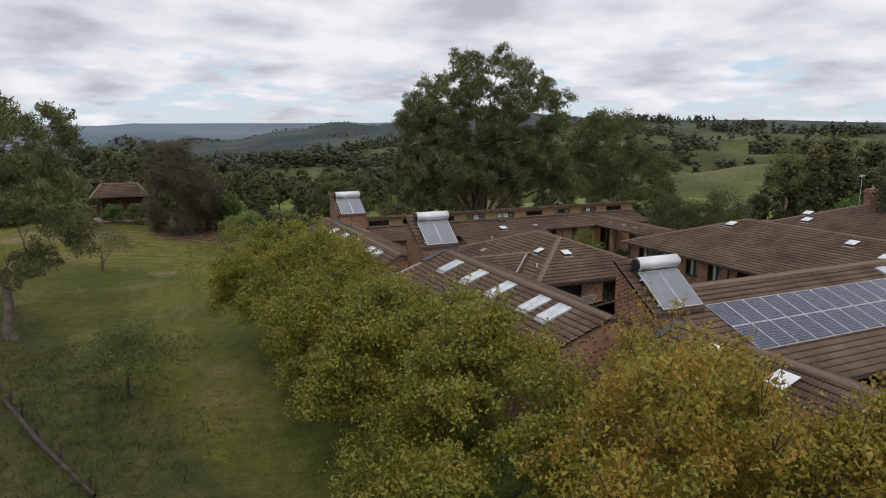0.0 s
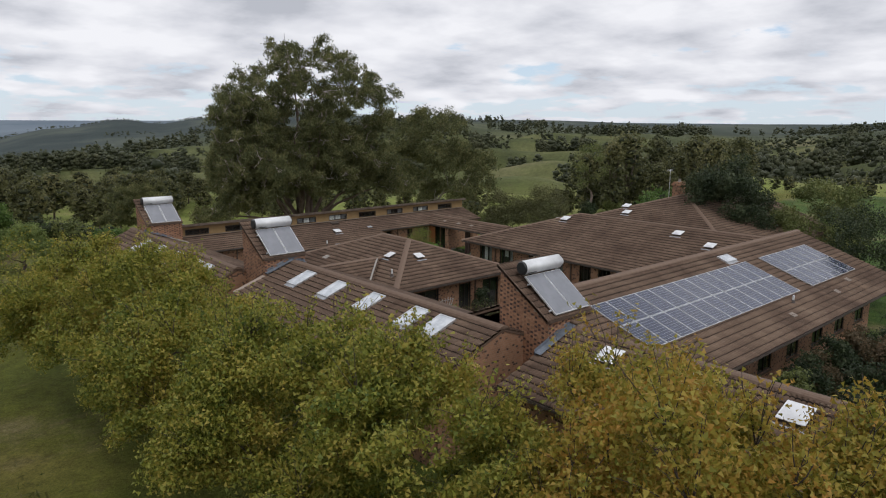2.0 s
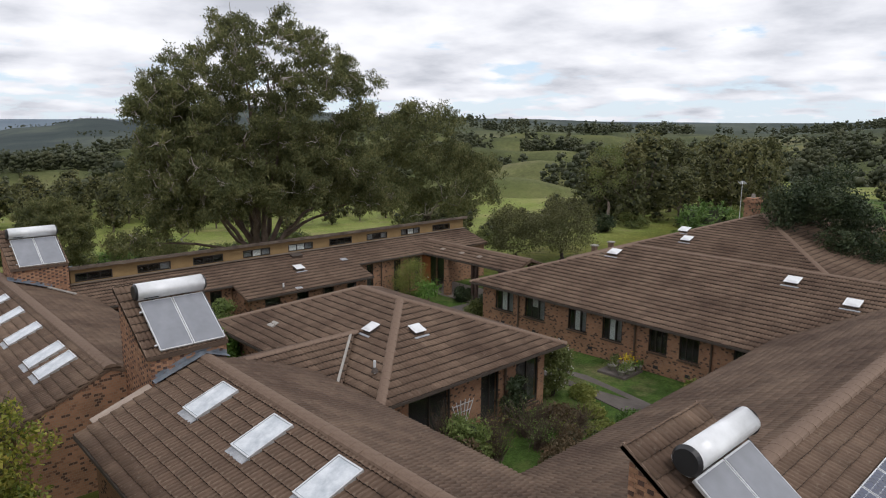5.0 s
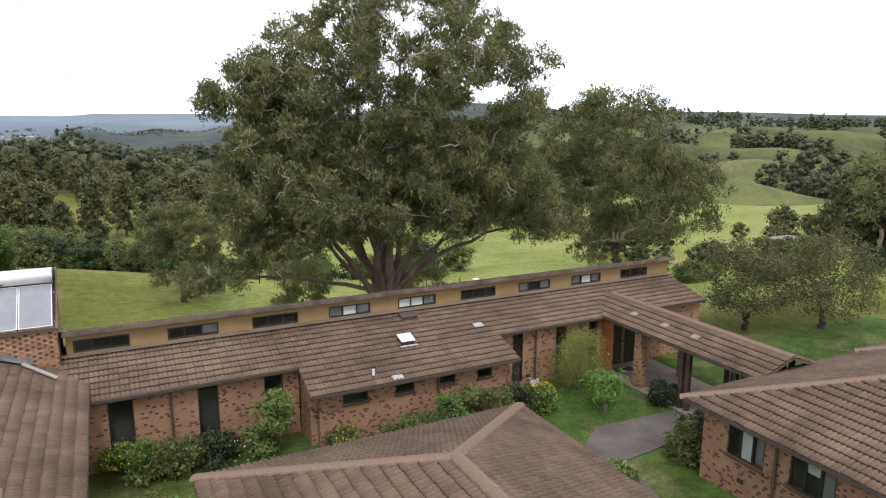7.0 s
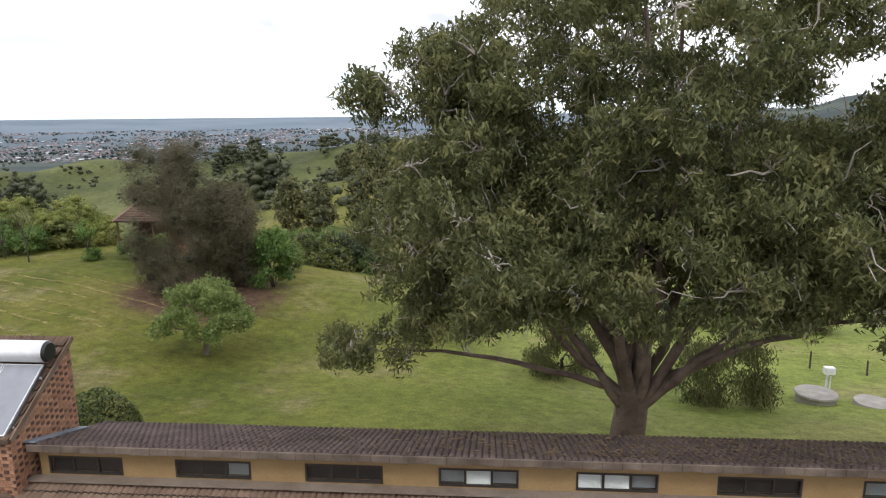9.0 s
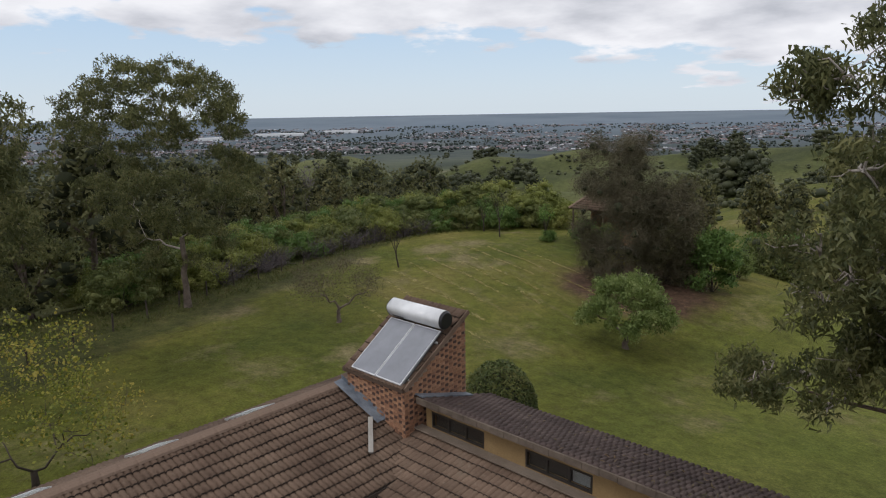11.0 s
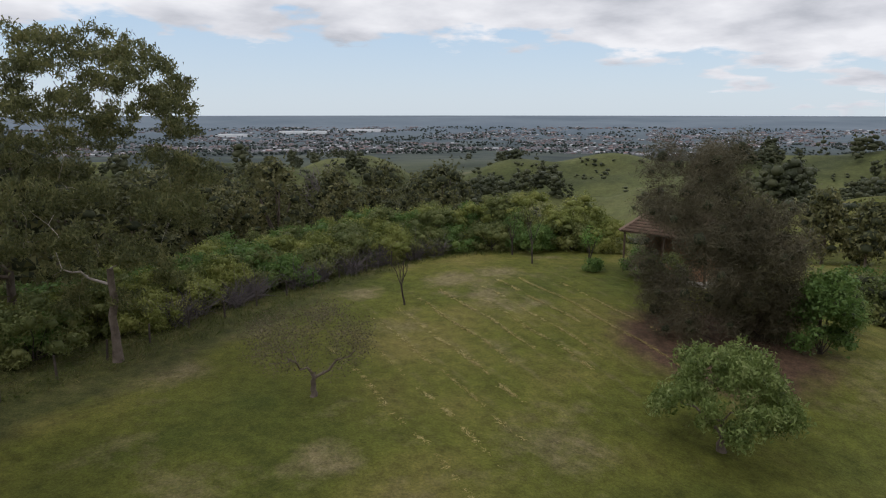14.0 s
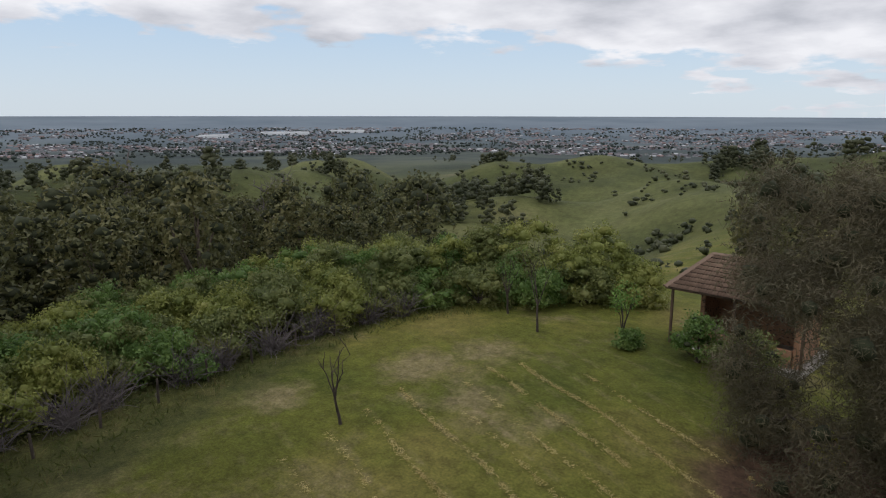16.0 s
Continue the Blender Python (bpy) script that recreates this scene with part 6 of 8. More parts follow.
# ---- woods, one mesh for each belt ----
def wood_tree(rng, lobes, per, leaf, shape, heart):
    """A tree one metre high: leafy lobes in a crown of the given shape, with trunk and boughs. Returns core, leaves and wood."""
    base, wide, top = shape
    u = (np.arange(lobes) + rng.uniform(0, 1, lobes)) / lobes
    reach = wide * np.sin(np.pi * (0.16 + 0.76 * u ** top)) ** 0.8
    th = np.arange(lobes) * 2.4 + rng.uniform(0, 0.8, lobes)
    out = reach * rng.uniform(0.2, 0.78, lobes)
    c = np.stack([out * np.cos(th), out * np.sin(th), base + (0.90 - base) * u], 1)
    r = np.maximum(0.055, wide * rng.uniform(0.36, 0.60, lobes) * (11 / lobes) ** 0.33)
    core = hearts(rng, c, r * heart, 0.85)
    m = max(1, per // lobes)
    q = rng.normal(0, 1, (lobes, m, 3))
    q[..., 2] = np.where(q[..., 2] < 0, q[..., 2] * 0.55, q[..., 2])
    q /= np.linalg.norm(q, axis=2)[..., None]
    p = c[:, None] + q * r[:, None, None] * rng.uniform(0.45, 1.2, (lobes, m, 1)) * np.array([1, 1, 0.85])
    leaves = blades(rng, p.reshape(-1, 3), q.reshape(-1, 3), leaf * 1.25, leaf, 0.2, 0.6)
    stem = np.array([[0, 0, -0.05], [0.015, 0.01, base * 0.6], [0.0, 0.02, base + 0.12], [0.02, 0.0, 0.66]])
    wood = [(stem, np.array([0.024, 0.017, 0.012, 0.006]))]
    for k in range(min(lobes, 7)):
        j = rng.integers(lobes)
        wood.append((bow(rng, stem[1] + (stem[2] - stem[1]) * rng.uniform(0, 1), c[j], 0.02, 0.012, 4), np.array([0.010, 0.008, 0.006, 0.003])))
    return core, leaves, tubes(wood, 4)


def woods(name, label, spots, heights, leaf, leaf_size, per, seed, lobes=12, shapes=((0.15, 0.31, 0.85), (0.24, 0.38, 0.7), (0.10, 0.27, 1.0), (0.30, 0.35, 0.6), (0.08, 0.36, 1.0)), wood=None, heart=0.72):
    """Many trees too many to count as one mesh: five crown shapes, each turned, stretched and scaled."""
    rng = np.random.default_rng(seed)
    P = np.array([(x, y) for x, y in spots])
    H = np.asarray(heights, float)
    P = np.column_stack([P, ground_z(P[:, 0], P[:, 1])])
    kind = rng.integers(0, len(shapes), len(P))
    ang, girth = rng.uniform(0, 2 * np.pi, len(P)), rng.uniform(0.85, 1.25, len(P))
    mats = [[], [], []]
    mean = float(np.mean(H))
    for k, shape in enumerate(shapes):
        pick = kind == k
        if not pick.any():
            continue
        ca, sa, g, h = np.cos(ang[pick]), np.sin(ang[pick]), girth[pick], H[pick]
        for slot, (v, f) in enumerate(wood_tree(rng, lobes, per, leaf_size / mean, shape, heart)):
            n = len(h)
            w = np.stack([(ca * g * h)[:, None] * v[None, :, 0] - (sa * g * h)[:, None] * v[None, :, 1], (sa * g * h)[:, None] * v[None, :, 0] + (ca * g * h)[:, None] * v[None, :, 1], h[:, None] * v[None, :, 2]], -1) + P[pick][:, None]
            mats[slot].append((w.reshape(-1, 3), (f[None] + len(v) * np.arange(n)[:, None, None]).reshape(-1, f.shape[1])))
    ob = big_mesh(name, *joined(*mats[1]), leaf)
    tagged(ob, label, "trees", kind="stuff")
    tagged(big_mesh("clump_core", *joined(*mats[0]), M_INNER if heart < 0.7 else leaf, ob), kind="stuff")
    if wood:
        tagged(big_mesh("trunks", *joined(*mats[2]), wood, ob), kind="stuff")
    return ob


def spots_polar(rng, n, r0, r1, a0, a1, keep):
    out = []
    tries = 0
    while len(out) < n and tries < n * 60:
        tries += 1
        r = math.sqrt(rng.uniform(r0 * r0, r1 * r1))
        a = radians(rng.uniform(a0, a1))
        x, y = 15 + r * math.cos(a), 45 + r * math.sin(a)
        if keep(x, y, r, math.degrees(a)):
            out.append((x, y))
    return out


def patchy(x, y, s, t):
    return noise.noise(Vector((x / s, y / s, 3.7))) > t


def west_edge(y):
    return -15.0 - 4.5 * float(sstep(54, 80, y)) + 4.0 * float(sstep(88, 100, y))


def apart(spots, gap):
    """Leaves out spots that crowd one another."""
    out = []
    for q in spots:
        if all((q[0] - o[0]) ** 2 + (q[1] - o[1]) ** 2 > gap * gap for o in out):
            out.append(q)
    return out


rng = np.random.default_rng(5)
# gums on the bank west and north-west of the fence, thinning out northwards
sp = apart(spots_polar(rng, 260, 30, 105, 138, 238, lambda x, y, r, a: x < west_edge(y) - (6 if y < 66 else 19) and (a > 150 or r > 62)), 4.6)
woods("bank_wood", "dark gum wood on the bank below the fence", sp, rng.uniform(9.5, 14.5, len(sp)), L_WOOD, 0.28, 2000, 71, 36, wood=M_BARK, heart=0.45)
sp = apart(spots_polar(rng, 150, 105, 190, 140, 235, lambda x, y, r, a: patchy(x, y, 30, -0.25)), 6)
woods("bank_wood", "dark gum wood farther down the bank", sp, rng.uniform(10, 16, len(sp)), L_WOOD, 0.42, 700, 78, 20, heart=0.6)
# tall gums in the gully behind the scrub hedge, a dead one among them
grng = np.random.default_rng(55)
sp = apart([(10 + r * math.cos(radians(a)), 63 + r * math.sin(radians(a))) for r, a in zip(grng.uniform(68, 128, 90), grng.uniform(134.5, 160, 90))], 6.5)
woods("bank_wood", "tall olive gums in the gully behind the scrub", sp, [float(np.clip(12 - math.hypot(x - 10, y - 63) * (0.15 - 0.095 * grng.uniform(0, 1) ** 2.2) - gz(x, y), 6, 18)) for x, y in sp], L_WOOD, 0.28, 1700, 70, 34, wood=M_BARK, heart=0.45)
for r, a, tall in ((112, 147.3, 0.072), (120, 158.6, 0.05)):
    x, y = 10 + r * math.cos(radians(a)), 63 + r * math.sin(radians(a))
    hh = 12 - r * tall - gz(x, y)
    dead = thing("dead_tree", "bare grey dead gum standing among living trees", "tree", "dead gums", at=(x, y, gz(x, y) - 0.2))
    limbs = [(bow(grng, np.zeros(3), np.array([0.4, -0.6, hh * 0.62]), 0.1, 0.3, 7), np.linspace(0.34, 0.2, 7))]
    for k in range(16):
        q = limbs[0][0][3 + k % 4]
        e = q + np.array([grng.uniform(-4.2, 2.6), grng.uniform(-4.2, 2.6), hh * grng.uniform(0.12, 0.4)])
        limbs.append((bow(grng, q, e, 0.3, 0.35, 6), np.linspace(0.15, 0.05, 6)))
        for _ in range(5):
            p = limbs[-1 - _][0][grng.integers(2, 6)]
            limbs.append((bow(grng, p, p + grng.normal(0, 0.9, 3) + np.array([0, 0, 0.9]), 0.1, 0.12, 4), np.linspace(0.05, 0.018, 4)))
    v, f = tubes(limbs, 5)
    big_mesh("branching", v, f, M_TWIG, dead)
# a belt across the paddock north of the lawn, and trees about it
sp = [(-3, 160), (5, 164), (-10, 167), (13, 156), (0, 151), (9, 169), (-7, 157), (-20, 166), (18, 163), (-13, 149), (-25, 172), (-30, 181), (23, 172), (44, 178), (30, 181)] + apart(spots_polar(rng, 46, 128, 168, 36, 84, lambda x, y, r, a: patchy(x, y, 24, -0.15)), 6.5) + apart(spots_polar(rng, 130, 150, 215, 58, 99, lambda x, y, r, a: r > 178 - 12 * math.sin(a)), 6.5)
woods("paddock_wood", "dark rounded gums in a belt across the paddock", sp, rng.uniform(8.5, 13.5, len(sp)), L_WOOD, 0.42, 1500, 72, 28, wood=M_BARK, heart=0.6)
sp = []
for _ in range(95):
    p, q = rng.uniform(0, 1), rng.uniform(0, 1)
    sp.append(((93 - 10 * p) * (1 - q) + (139 - 16 * p) * q, (47 + 18 * p) * (1 - q) + (66 + 28 * p) * q))
sp = apart(sp, 5.0) + apart(spots_polar(rng, 14, 100, 140, 38, 62, lambda x, y, r, a: patchy(x, y, 26, 0.1)), 8)
woods("paddock_wood", "olive gums and thicket trees past the east wings", sp, rng.uniform(6.5, 13, len(sp)), L_WOOD, 0.30, 1900, 74, 34, wood=M_BARK, heart=0.42)
sp = apart(spots_polar(rng, 46, 64, 98, 14, 40, lambda x, y, r, a: patchy(x, y, 12, 0.0)), 3.2)
woods("paddock_scrub", "rounded dark scrub in the paddock past the covered walk", sp, rng.uniform(2.4, 5.2, len(sp)), L_WOOD, 0.22, 650, 82, 14, shapes=((0.1, 0.5, 1.0), (0.12, 0.42, 1.0)), heart=0.58)


# hill woods: dense belts with open paddock between them
def north_west_wood(x, y, r, a):
    return (patchy(x, y, 45, 0.30) and not 112 < a < 123) or (a < 112 and r > 380 and patchy(x, y, 60, 0.0))


def east_wood(x, y, r, a):
    if a > 50:
        return patchy(x, y, 90, 0.0)
    if 37 < a and r < 260:
        return patchy(x, y, 40, 0.3)
    if a < 37 and r < 265:
        return False
    if a < 28 and r < 420:
        return True
    return patchy(x, y, 70, -0.12)


def clumps(seeds, each, r0, r1):
    """Trees crowded round each seed into one long uneven mass."""
    out = []
    for x, y in seeds:
        n, r, t, k = rng.integers(each[0], each[1]), rng.uniform(r0, r1), rng.uniform(0, 3.14), rng.uniform(0.3, 0.7)
        q = rng.normal(0, 0.55, (n, 2)) * np.array([r, r * k])
        c, d = math.cos(t), math.sin(t)
        out += [(x + u * c - v * d, y + u * d + v * c) for u, v in q]
    return out


sp = apart(spots_polar(rng, 110, 300, 430, 126, 139, lambda x, y, r, a: True), 7) + apart(spots_polar(rng, 110, 320, 440, 148, 173, lambda x, y, r, a: True), 8) + clumps(spots_polar(rng, 44, 200, 620, 98, 205, north_west_wood), (4, 14), 8, 26)
woods("far_wood", "dark gum woods over the paddock hills", sp, rng.uniform(8, 16, len(sp)), L_FAR, 0.7, 130, 79, 9)
sp = [q for q in clumps(spots_polar(rng, 100, 185, 560, -16, 98, east_wood), (8, 26), 12, 34) if math.hypot(q[0] - 15, q[1] - 45) > 165 and not (math.hypot(q[0] - 15, q[1] - 45) < 265 and math.degrees(math.atan2(q[1] - 45, q[0] - 15)) < 37)]
sp += clumps(spots_polar(rng, 26, 275, 400, -8, 34, lambda x, y, r, a: True), (8, 16), 14, 30)
woods("far_wood", "dark gum woods over the near hills", sp, rng.uniform(6, 15, len(sp)), L_FAR, 0.75, 110, 73, 7)
sp = clumps(spots_polar(rng, 170, 540, 1150, -16, 104, lambda x, y, r, a: True), (8, 26), 20, 60)
sp += clumps(spots_polar(rng, 36, 560, 1500, 98, 205, lambda x, y, r, a: True), (6, 16), 14, 45)
woods("far_wood", "tree belts over the far hills", sp, rng.uniform(6, 14, len(sp)), L_FAR, 1.3, 20, 75, 4)
sp = clumps(spots_polar(rng, 70, 1050, 2200, 46, 105, lambda x, y, r, a: True), (10, 30), 30, 90)
woods("far_wood", "tree belts on the farthest ridge", sp, rng.uniform(4, 8, len(sp)), L_FAR, 1.8, 3, 83, 2)
sp = apart(spots_polar(rng, 60, 96, 132, -4, 29, lambda x, y, r, a: patchy(x, y, 14, -0.2)), 2.5)
woods("paddock_scrub", "dark scrub along the foot of the green field", sp, rng.uniform(1.8, 4.4, len(sp)), L_WOOD, 0.3, 220, 81, 8, shapes=((0.1, 0.6, 1.0), (0.12, 0.5, 1.0)), heart=0.6)
sp = spots_polar(rng, 800, 150, 520, 98, 175, lambda x, y, r, a: patchy(x, y, 30, -0.05))
woods("paddock_scrub", "low dark bushes dotted over the paddock hills", sp, rng.uniform(1.6, 4.2, len(sp)), L_FAR, 0.5, 18, 80, 2, shapes=((0.1, 0.7, 1.0), (0.12, 0.55, 1.0)))
sp = spots_polar(rng, 5000, 1500, 3500, 94, 180, lambda x, y, r, a: patchy(x, y, 130, 0.0))
woods("far_wood", "garden trees between the houses of the plain", sp, rng.uniform(5, 11, len(sp)), L_TOWN, 2.2, 1, 77, 1, shapes=((0.1, 0.5, 1.0), (0.1, 0.42, 1.0)))

# scrub hedge along the fence at the head of the lawn
rng = np.random.default_rng(8)
SCRUB = (("dense green scrub bush at the lawn's edge", L_BUSH), ("yellow-green scrub bush at the lawn's edge", L_SCRUB), ("tall fresh green scrub bush on the bank", L_GREEN), ("olive scrub bush at the lawn's edge", L_SCRUB), ("dark green scrub bush on the bank", L_BUSH))
for i in range(78):
    t = i / 77
    y = 58 + 46 * t
    row = i % 4
    dx = (2.2, 5.4, 9.0, 13.5)[row] + rng.uniform(-1.0, 1.4)
    x = west_edge(y) - dx + 8 * float(sstep(95, 104, y))
    label, lf = SCRUB[(i * 3 + i // 5) % 5]
    tall = float(sstep(80, 94, y))
    h = rng.uniform(1.9, 3.3) + 0.12 * dx + tall * rng.uniform(1.0, 2.2) * (row > 0)
    w = rng.uniform(1.9, 3.0) + 0.5 * tall
    shrub(label, (x, y + rng.uniform(-1, 1)), lf, 200 + i, h, w, 0.15, 0.09, 34, 22, 8, group="scrub at the lawn's edge", tuft_r=0.14, shell=0.7, heart=0.56, clump=0.29)
# dead grey brush in front of it
for i in range(11):
    y = 66 + 2.5 * i + rng.uniform(-0.8, 0.8)
    x = west_edge(y) - 0.4 + rng.uniform(-0.6, 0.5)
    brush = thing("dead_bush", "grey leafless twiggy bush before green scrub", "bush", "dead bushes at the lawn's edge", at=(x, y, gz(x, y)))
    tw = []
    for _ in range(110):
        d = rng.normal(0, 1, 3) * np.array([0.85, 0.95, 0.4])
        e = d + np.array([0, 0, rng.uniform(0.7, 1.7)])
        tw.append((bow(rng, np.array([rng.normal(0, 0.2), rng.normal(0, 0.3), 0.0]), e, 0.15, 0.07, 5), np.linspace(0.022, 0.009, 5)))
    v, f = tubes(tw, 3)
    big_mesh("branching", v, f, M_TWIG, brush)
for i in range(16):
    x = 14 + 2.8 * i + rng.uniform(-1, 1)
    y = 104 - 0.12 * i * i * 0.4 + rng.uniform(-3, 5)
    shrub("green scrub bush along the creek line", (x, y), (L_BUSH, L_GREEN, L_DARK)[i % 3], 260 + i, rng.uniform(2.4, 4.6), rng.uniform(2.0, 3.4), 0.22, 0.13, 20, 20, 7, group="scrub along the creek", tuft_r=0.22)

for i in range(18):
    x, y = rng.uniform(2, 30), rng.uniform(106, 126)
    shrub("green scrub bush in the paddock hollow", (x, y), (L_BUSH, L_GREEN, L_DARK)[i % 3], 290 + i, rng.uniform(2.6, 5.0), rng.uniform(2.4, 3.8), 0.24, 0.14, 20, 18, 7, group="scrub in the hollow", tuft_r=0.24)
for i in range(9):
    x, y = 56 + 4.5 * i + rng.uniform(-1, 1), 72 - 2.2 * i + rng.uniform(-2, 2)
    shrub("low bush along the paddock fence", (x, y), (L_BUSH, L_DARK)[i % 2], 310 + i, rng.uniform(1.4, 2.8), rng.uniform(1.2, 2.2), 0.2, 0.1, 16, 26, 7, group="scrub along the paddock fence", tuft_r=0.18)


# ---- the town on the plain ----
def town():
    rng = np.random.default_rng(9)
    vs, fs, n0 = [], [], 0
    cube = np.array([(-1, -1, 0), (1, -1, 0), (1, 1, 0), (-1, 1, 0), (-1, -1, 1), (1, -1, 1), (1, 1, 1), (-1, 1, 1)], float)
    cf = np.array([(0, 1, 5, 4), (1, 2, 6, 5), (2, 3, 7, 6), (3, 0, 4, 7)])
    roof = np.array([(-1.12, -1.12, 1), (1.12, -1.12, 1), (1.12, 1.12, 1), (-1.12, 1.12, 1), (-1.0, 0, 1.75), (1.0, 0, 1.75)])
    rf = np.array([(0, 1, 5, 4), (2, 3, 4, 5), (1, 2, 5, 5), (3, 0, 4, 4)])
    rvs, rfs, m0 = [], [], 0
    for i in range(8200):
        r = math.sqrt(rng.uniform(1600 ** 2, 3500 ** 2))
        a = radians(rng.uniform(94, 176))
        x, y = 15 + r * math.cos(a), 45 + r * math.sin(a)
        if noise.noise(Vector((x / 420, y / 420, 9.1))) < -0.10 or noise.noise(Vector((x / 90, y / 90, 3.3))) < -0.22:
            continue
        z, t = gz(x, y), rng.uniform(0, 3.14)
        s = np.array([rng.uniform(4.5, 8), rng.uniform(3.5, 5), rng.uniform(2.4, 4.0)])
        c, d = math.cos(t), math.sin(t)
        R = np.array([[c, -d, 0], [d, c, 0], [0, 0, 1]])
        vs.append((cube * s) @ R.T + (x, y, z - 0.5))
        fs.append(cf + n0)
        n0 += 8
        rvs.append((roof * s) @ R.T + (x, y, z - 0.5))
        rfs.append(np.array([(0, 1, 5, 4), (2, 3, 4, 5)]) + m0)
        m0 += 6
    ob = big_mesh("town", np.vstack(vs), np.vstack(fs), M_TOWNWALL)
    tagged(ob, "suburban houses scattered over the distant plain", "houses", kind="stuff")
    big_mesh("town_roofs", np.vstack(rvs), np.vstack(rfs), M_TOWNROOF, ob)


def hue_mat(name, stops, rough=0.8):
    m = bpy.data.materials.new(name)
    m.use_nodes = True
    n, l = m.node_tree.nodes, m.node_tree.links
    g, r = n.new("ShaderNodeNewGeometry"), n.new("ShaderNodeValToRGB")
    r.color_ramp.interpolation = "CONSTANT"
    for i, (p, c) in enumerate(stops):
        e = r.color_ramp.elements[i] if i < 2 else r.color_ramp.elements.new(p)
        e.position, e.color = p, (*c, 1)
    l.new(g.outputs["Random Per Island"], r.inputs["Fac"])
    l.new(r.outputs["Color"], n["Principled BSDF"].inputs["Base Color"])
    n["Principled BSDF"].inputs["Roughness"].default_value = rough
    return m


M_TOWNWALL = hue_mat("town_walls", [(0.0, (0.34, 0.34, 0.36)), (0.35, (0.20, 0.19, 0.20)), (0.6, (0.48, 0.48, 0.50)), (0.8, (0.24, 0.18, 0.17))])
M_TOWNROOF = hue_mat("town_roof_tiles", [(0.0, (0.12, 0.11, 0.12)), (0.4, (0.21, 0.14, 0.13)), (0.6, (0.16, 0.16, 0.175)), (0.86, (0.45, 0.46, 0.48))])
town()
for i, (r, a, w) in enumerate(((3150, 146.5, 210), (3250, 141.5, 160), (3000, 152, 120))):
    x, y = 15 + r * math.cos(radians(a)), 45 + r * math.sin(radians(a))
    ob = box_part("warehouse", -w / 2, w / 2, -30, 30, -2, 11, M_STEEL)
    ob.matrix_basis = pose(x, y, gz(x, y), 0, 0, a + 90)
    tagged(ob, "long white warehouse far off on the plain", "building", "warehouses")


# ---- details on the roofs and towers ----
def flashing(x0, x1, y, xr, zr, slope=0.36):
    """Lead flashing where a tower's front meets the tiles, following the roof under it."""
    xs = sorted({x0, x1, min(max(xr, x0), x1)})
    ob = thing("lead_flashing", "grey lead flashing where a brick tower meets the tiles", "flashing", "lead flashings")
    for a, b in zip(xs, xs[1:]):
        za, zb = zr - abs(a - xr) * slope, zr - abs(b - xr) * slope
        vs = [(a, y - 0.012, za - 0.02), (b, y - 0.012, zb - 0.02), (b, y - 0.012, zb + 0.30), (a, y - 0.012, za + 0.30), (a, y - 0.30, za + 0.15), (b, y - 0.30, zb + 0.15), (b, y - 0.012, zb + 0.17), (a, y - 0.012, za + 0.17)]
        mesh_part("upstand", vs[:4], [(0, 1, 2, 3)], M_LEAD, ob)
        mesh_part("apron", vs[4:], [(0, 1, 2, 3)], M_LEAD, ob)
    return ob


flashing(17.7, 20.9, 17.95, 19.7, 4.90)
flashing(15.75, 18.15, 34.95, 17.35, 5.02)
flashing(15.3, 17.2, 52.6, 15.3, 4.46)
for pts in (((18.13, 53.0, 4.80), (18.13, 55.1, 4.15)),):
    beam(thing("lead_flashing", "pale lead strip beside a brick tower", "flashing", "lead flashings"), pts[0], pts[1], 0.34, 0.04, M_LEAD, "strip")
valley = thing("valley_gutter", "pale concrete strip in the valley below a tower", "gutter")
beam(valley, (16.95, 52.26, 4.05), (17.97, 51.38, 3.70), 0.13, 0.05, M_CONC, "strip")
M_STRIP = noise_mat("pinkish_mortar_strip", (0.34, 0.265, 0.215), (0.46, 0.37, 0.31), 2.0, 0.85, 20.0)
white = thing("roof_flashing", "pinkish mortar strip on the tiles beside a tower", "flashing")
beam(white, (14.0, 34.98, 3.84), (15.7, 34.98, 4.46), 0.34, 0.07, M_STRIP, "strip")

# row of edge tiles along the top of the clerestory roof
M_EDGE = noise_mat("weathered_edge_tile", (0.085, 0.064, 0.050), (0.19, 0.15, 0.118), 1.6, 0.9, 16.0)
edge = thing("edge_tiles", "row of weathered edge tiles along the clerestory roof", "roof edge")
for k in range(67):
    x = 18.12 + k * 0.434
    h = 0.13 + 0.012 * math.sin(k * 2.3)
    bm = bmesh.new()
    box(bm, x, x + 0.430, 52.90, 52.955, 4.70 - h, 4.745, 0.008)
    part("edge_tile", bm, M_EDGE, edge)


def vent_pipe(x, y, z, h=0.35, label="short grey vent pipe with a metal collar on tiles"):
    ob = thing("vent_pipe", label, "vent", "roof vents")
    bm = bmesh.new()
    cyl(bm, (x, y, z - 0.1), (x, y, z + h), 0.05, seg=10)
    part("pipe", bm, M_ZINC, ob)
    bm = bmesh.new()
    cyl(bm, (x, y, z - 0.05), (x, y, z + 0.12), 0.13, 0.06, 12)
    part("collar", bm, M_GUTTER, ob)


vent_pipe(22.35, 32.6, 3.9)
vent_pipe(28.3, 49.15, 2.6)
vent_pipe(33.0, 15.0, 4.15)


M_PALETILE = noise_mat("pale_replacement_tile", (0.20, 0.165, 0.135), (0.31, 0.26, 0.22), 3.0, 0.85, 20.0)


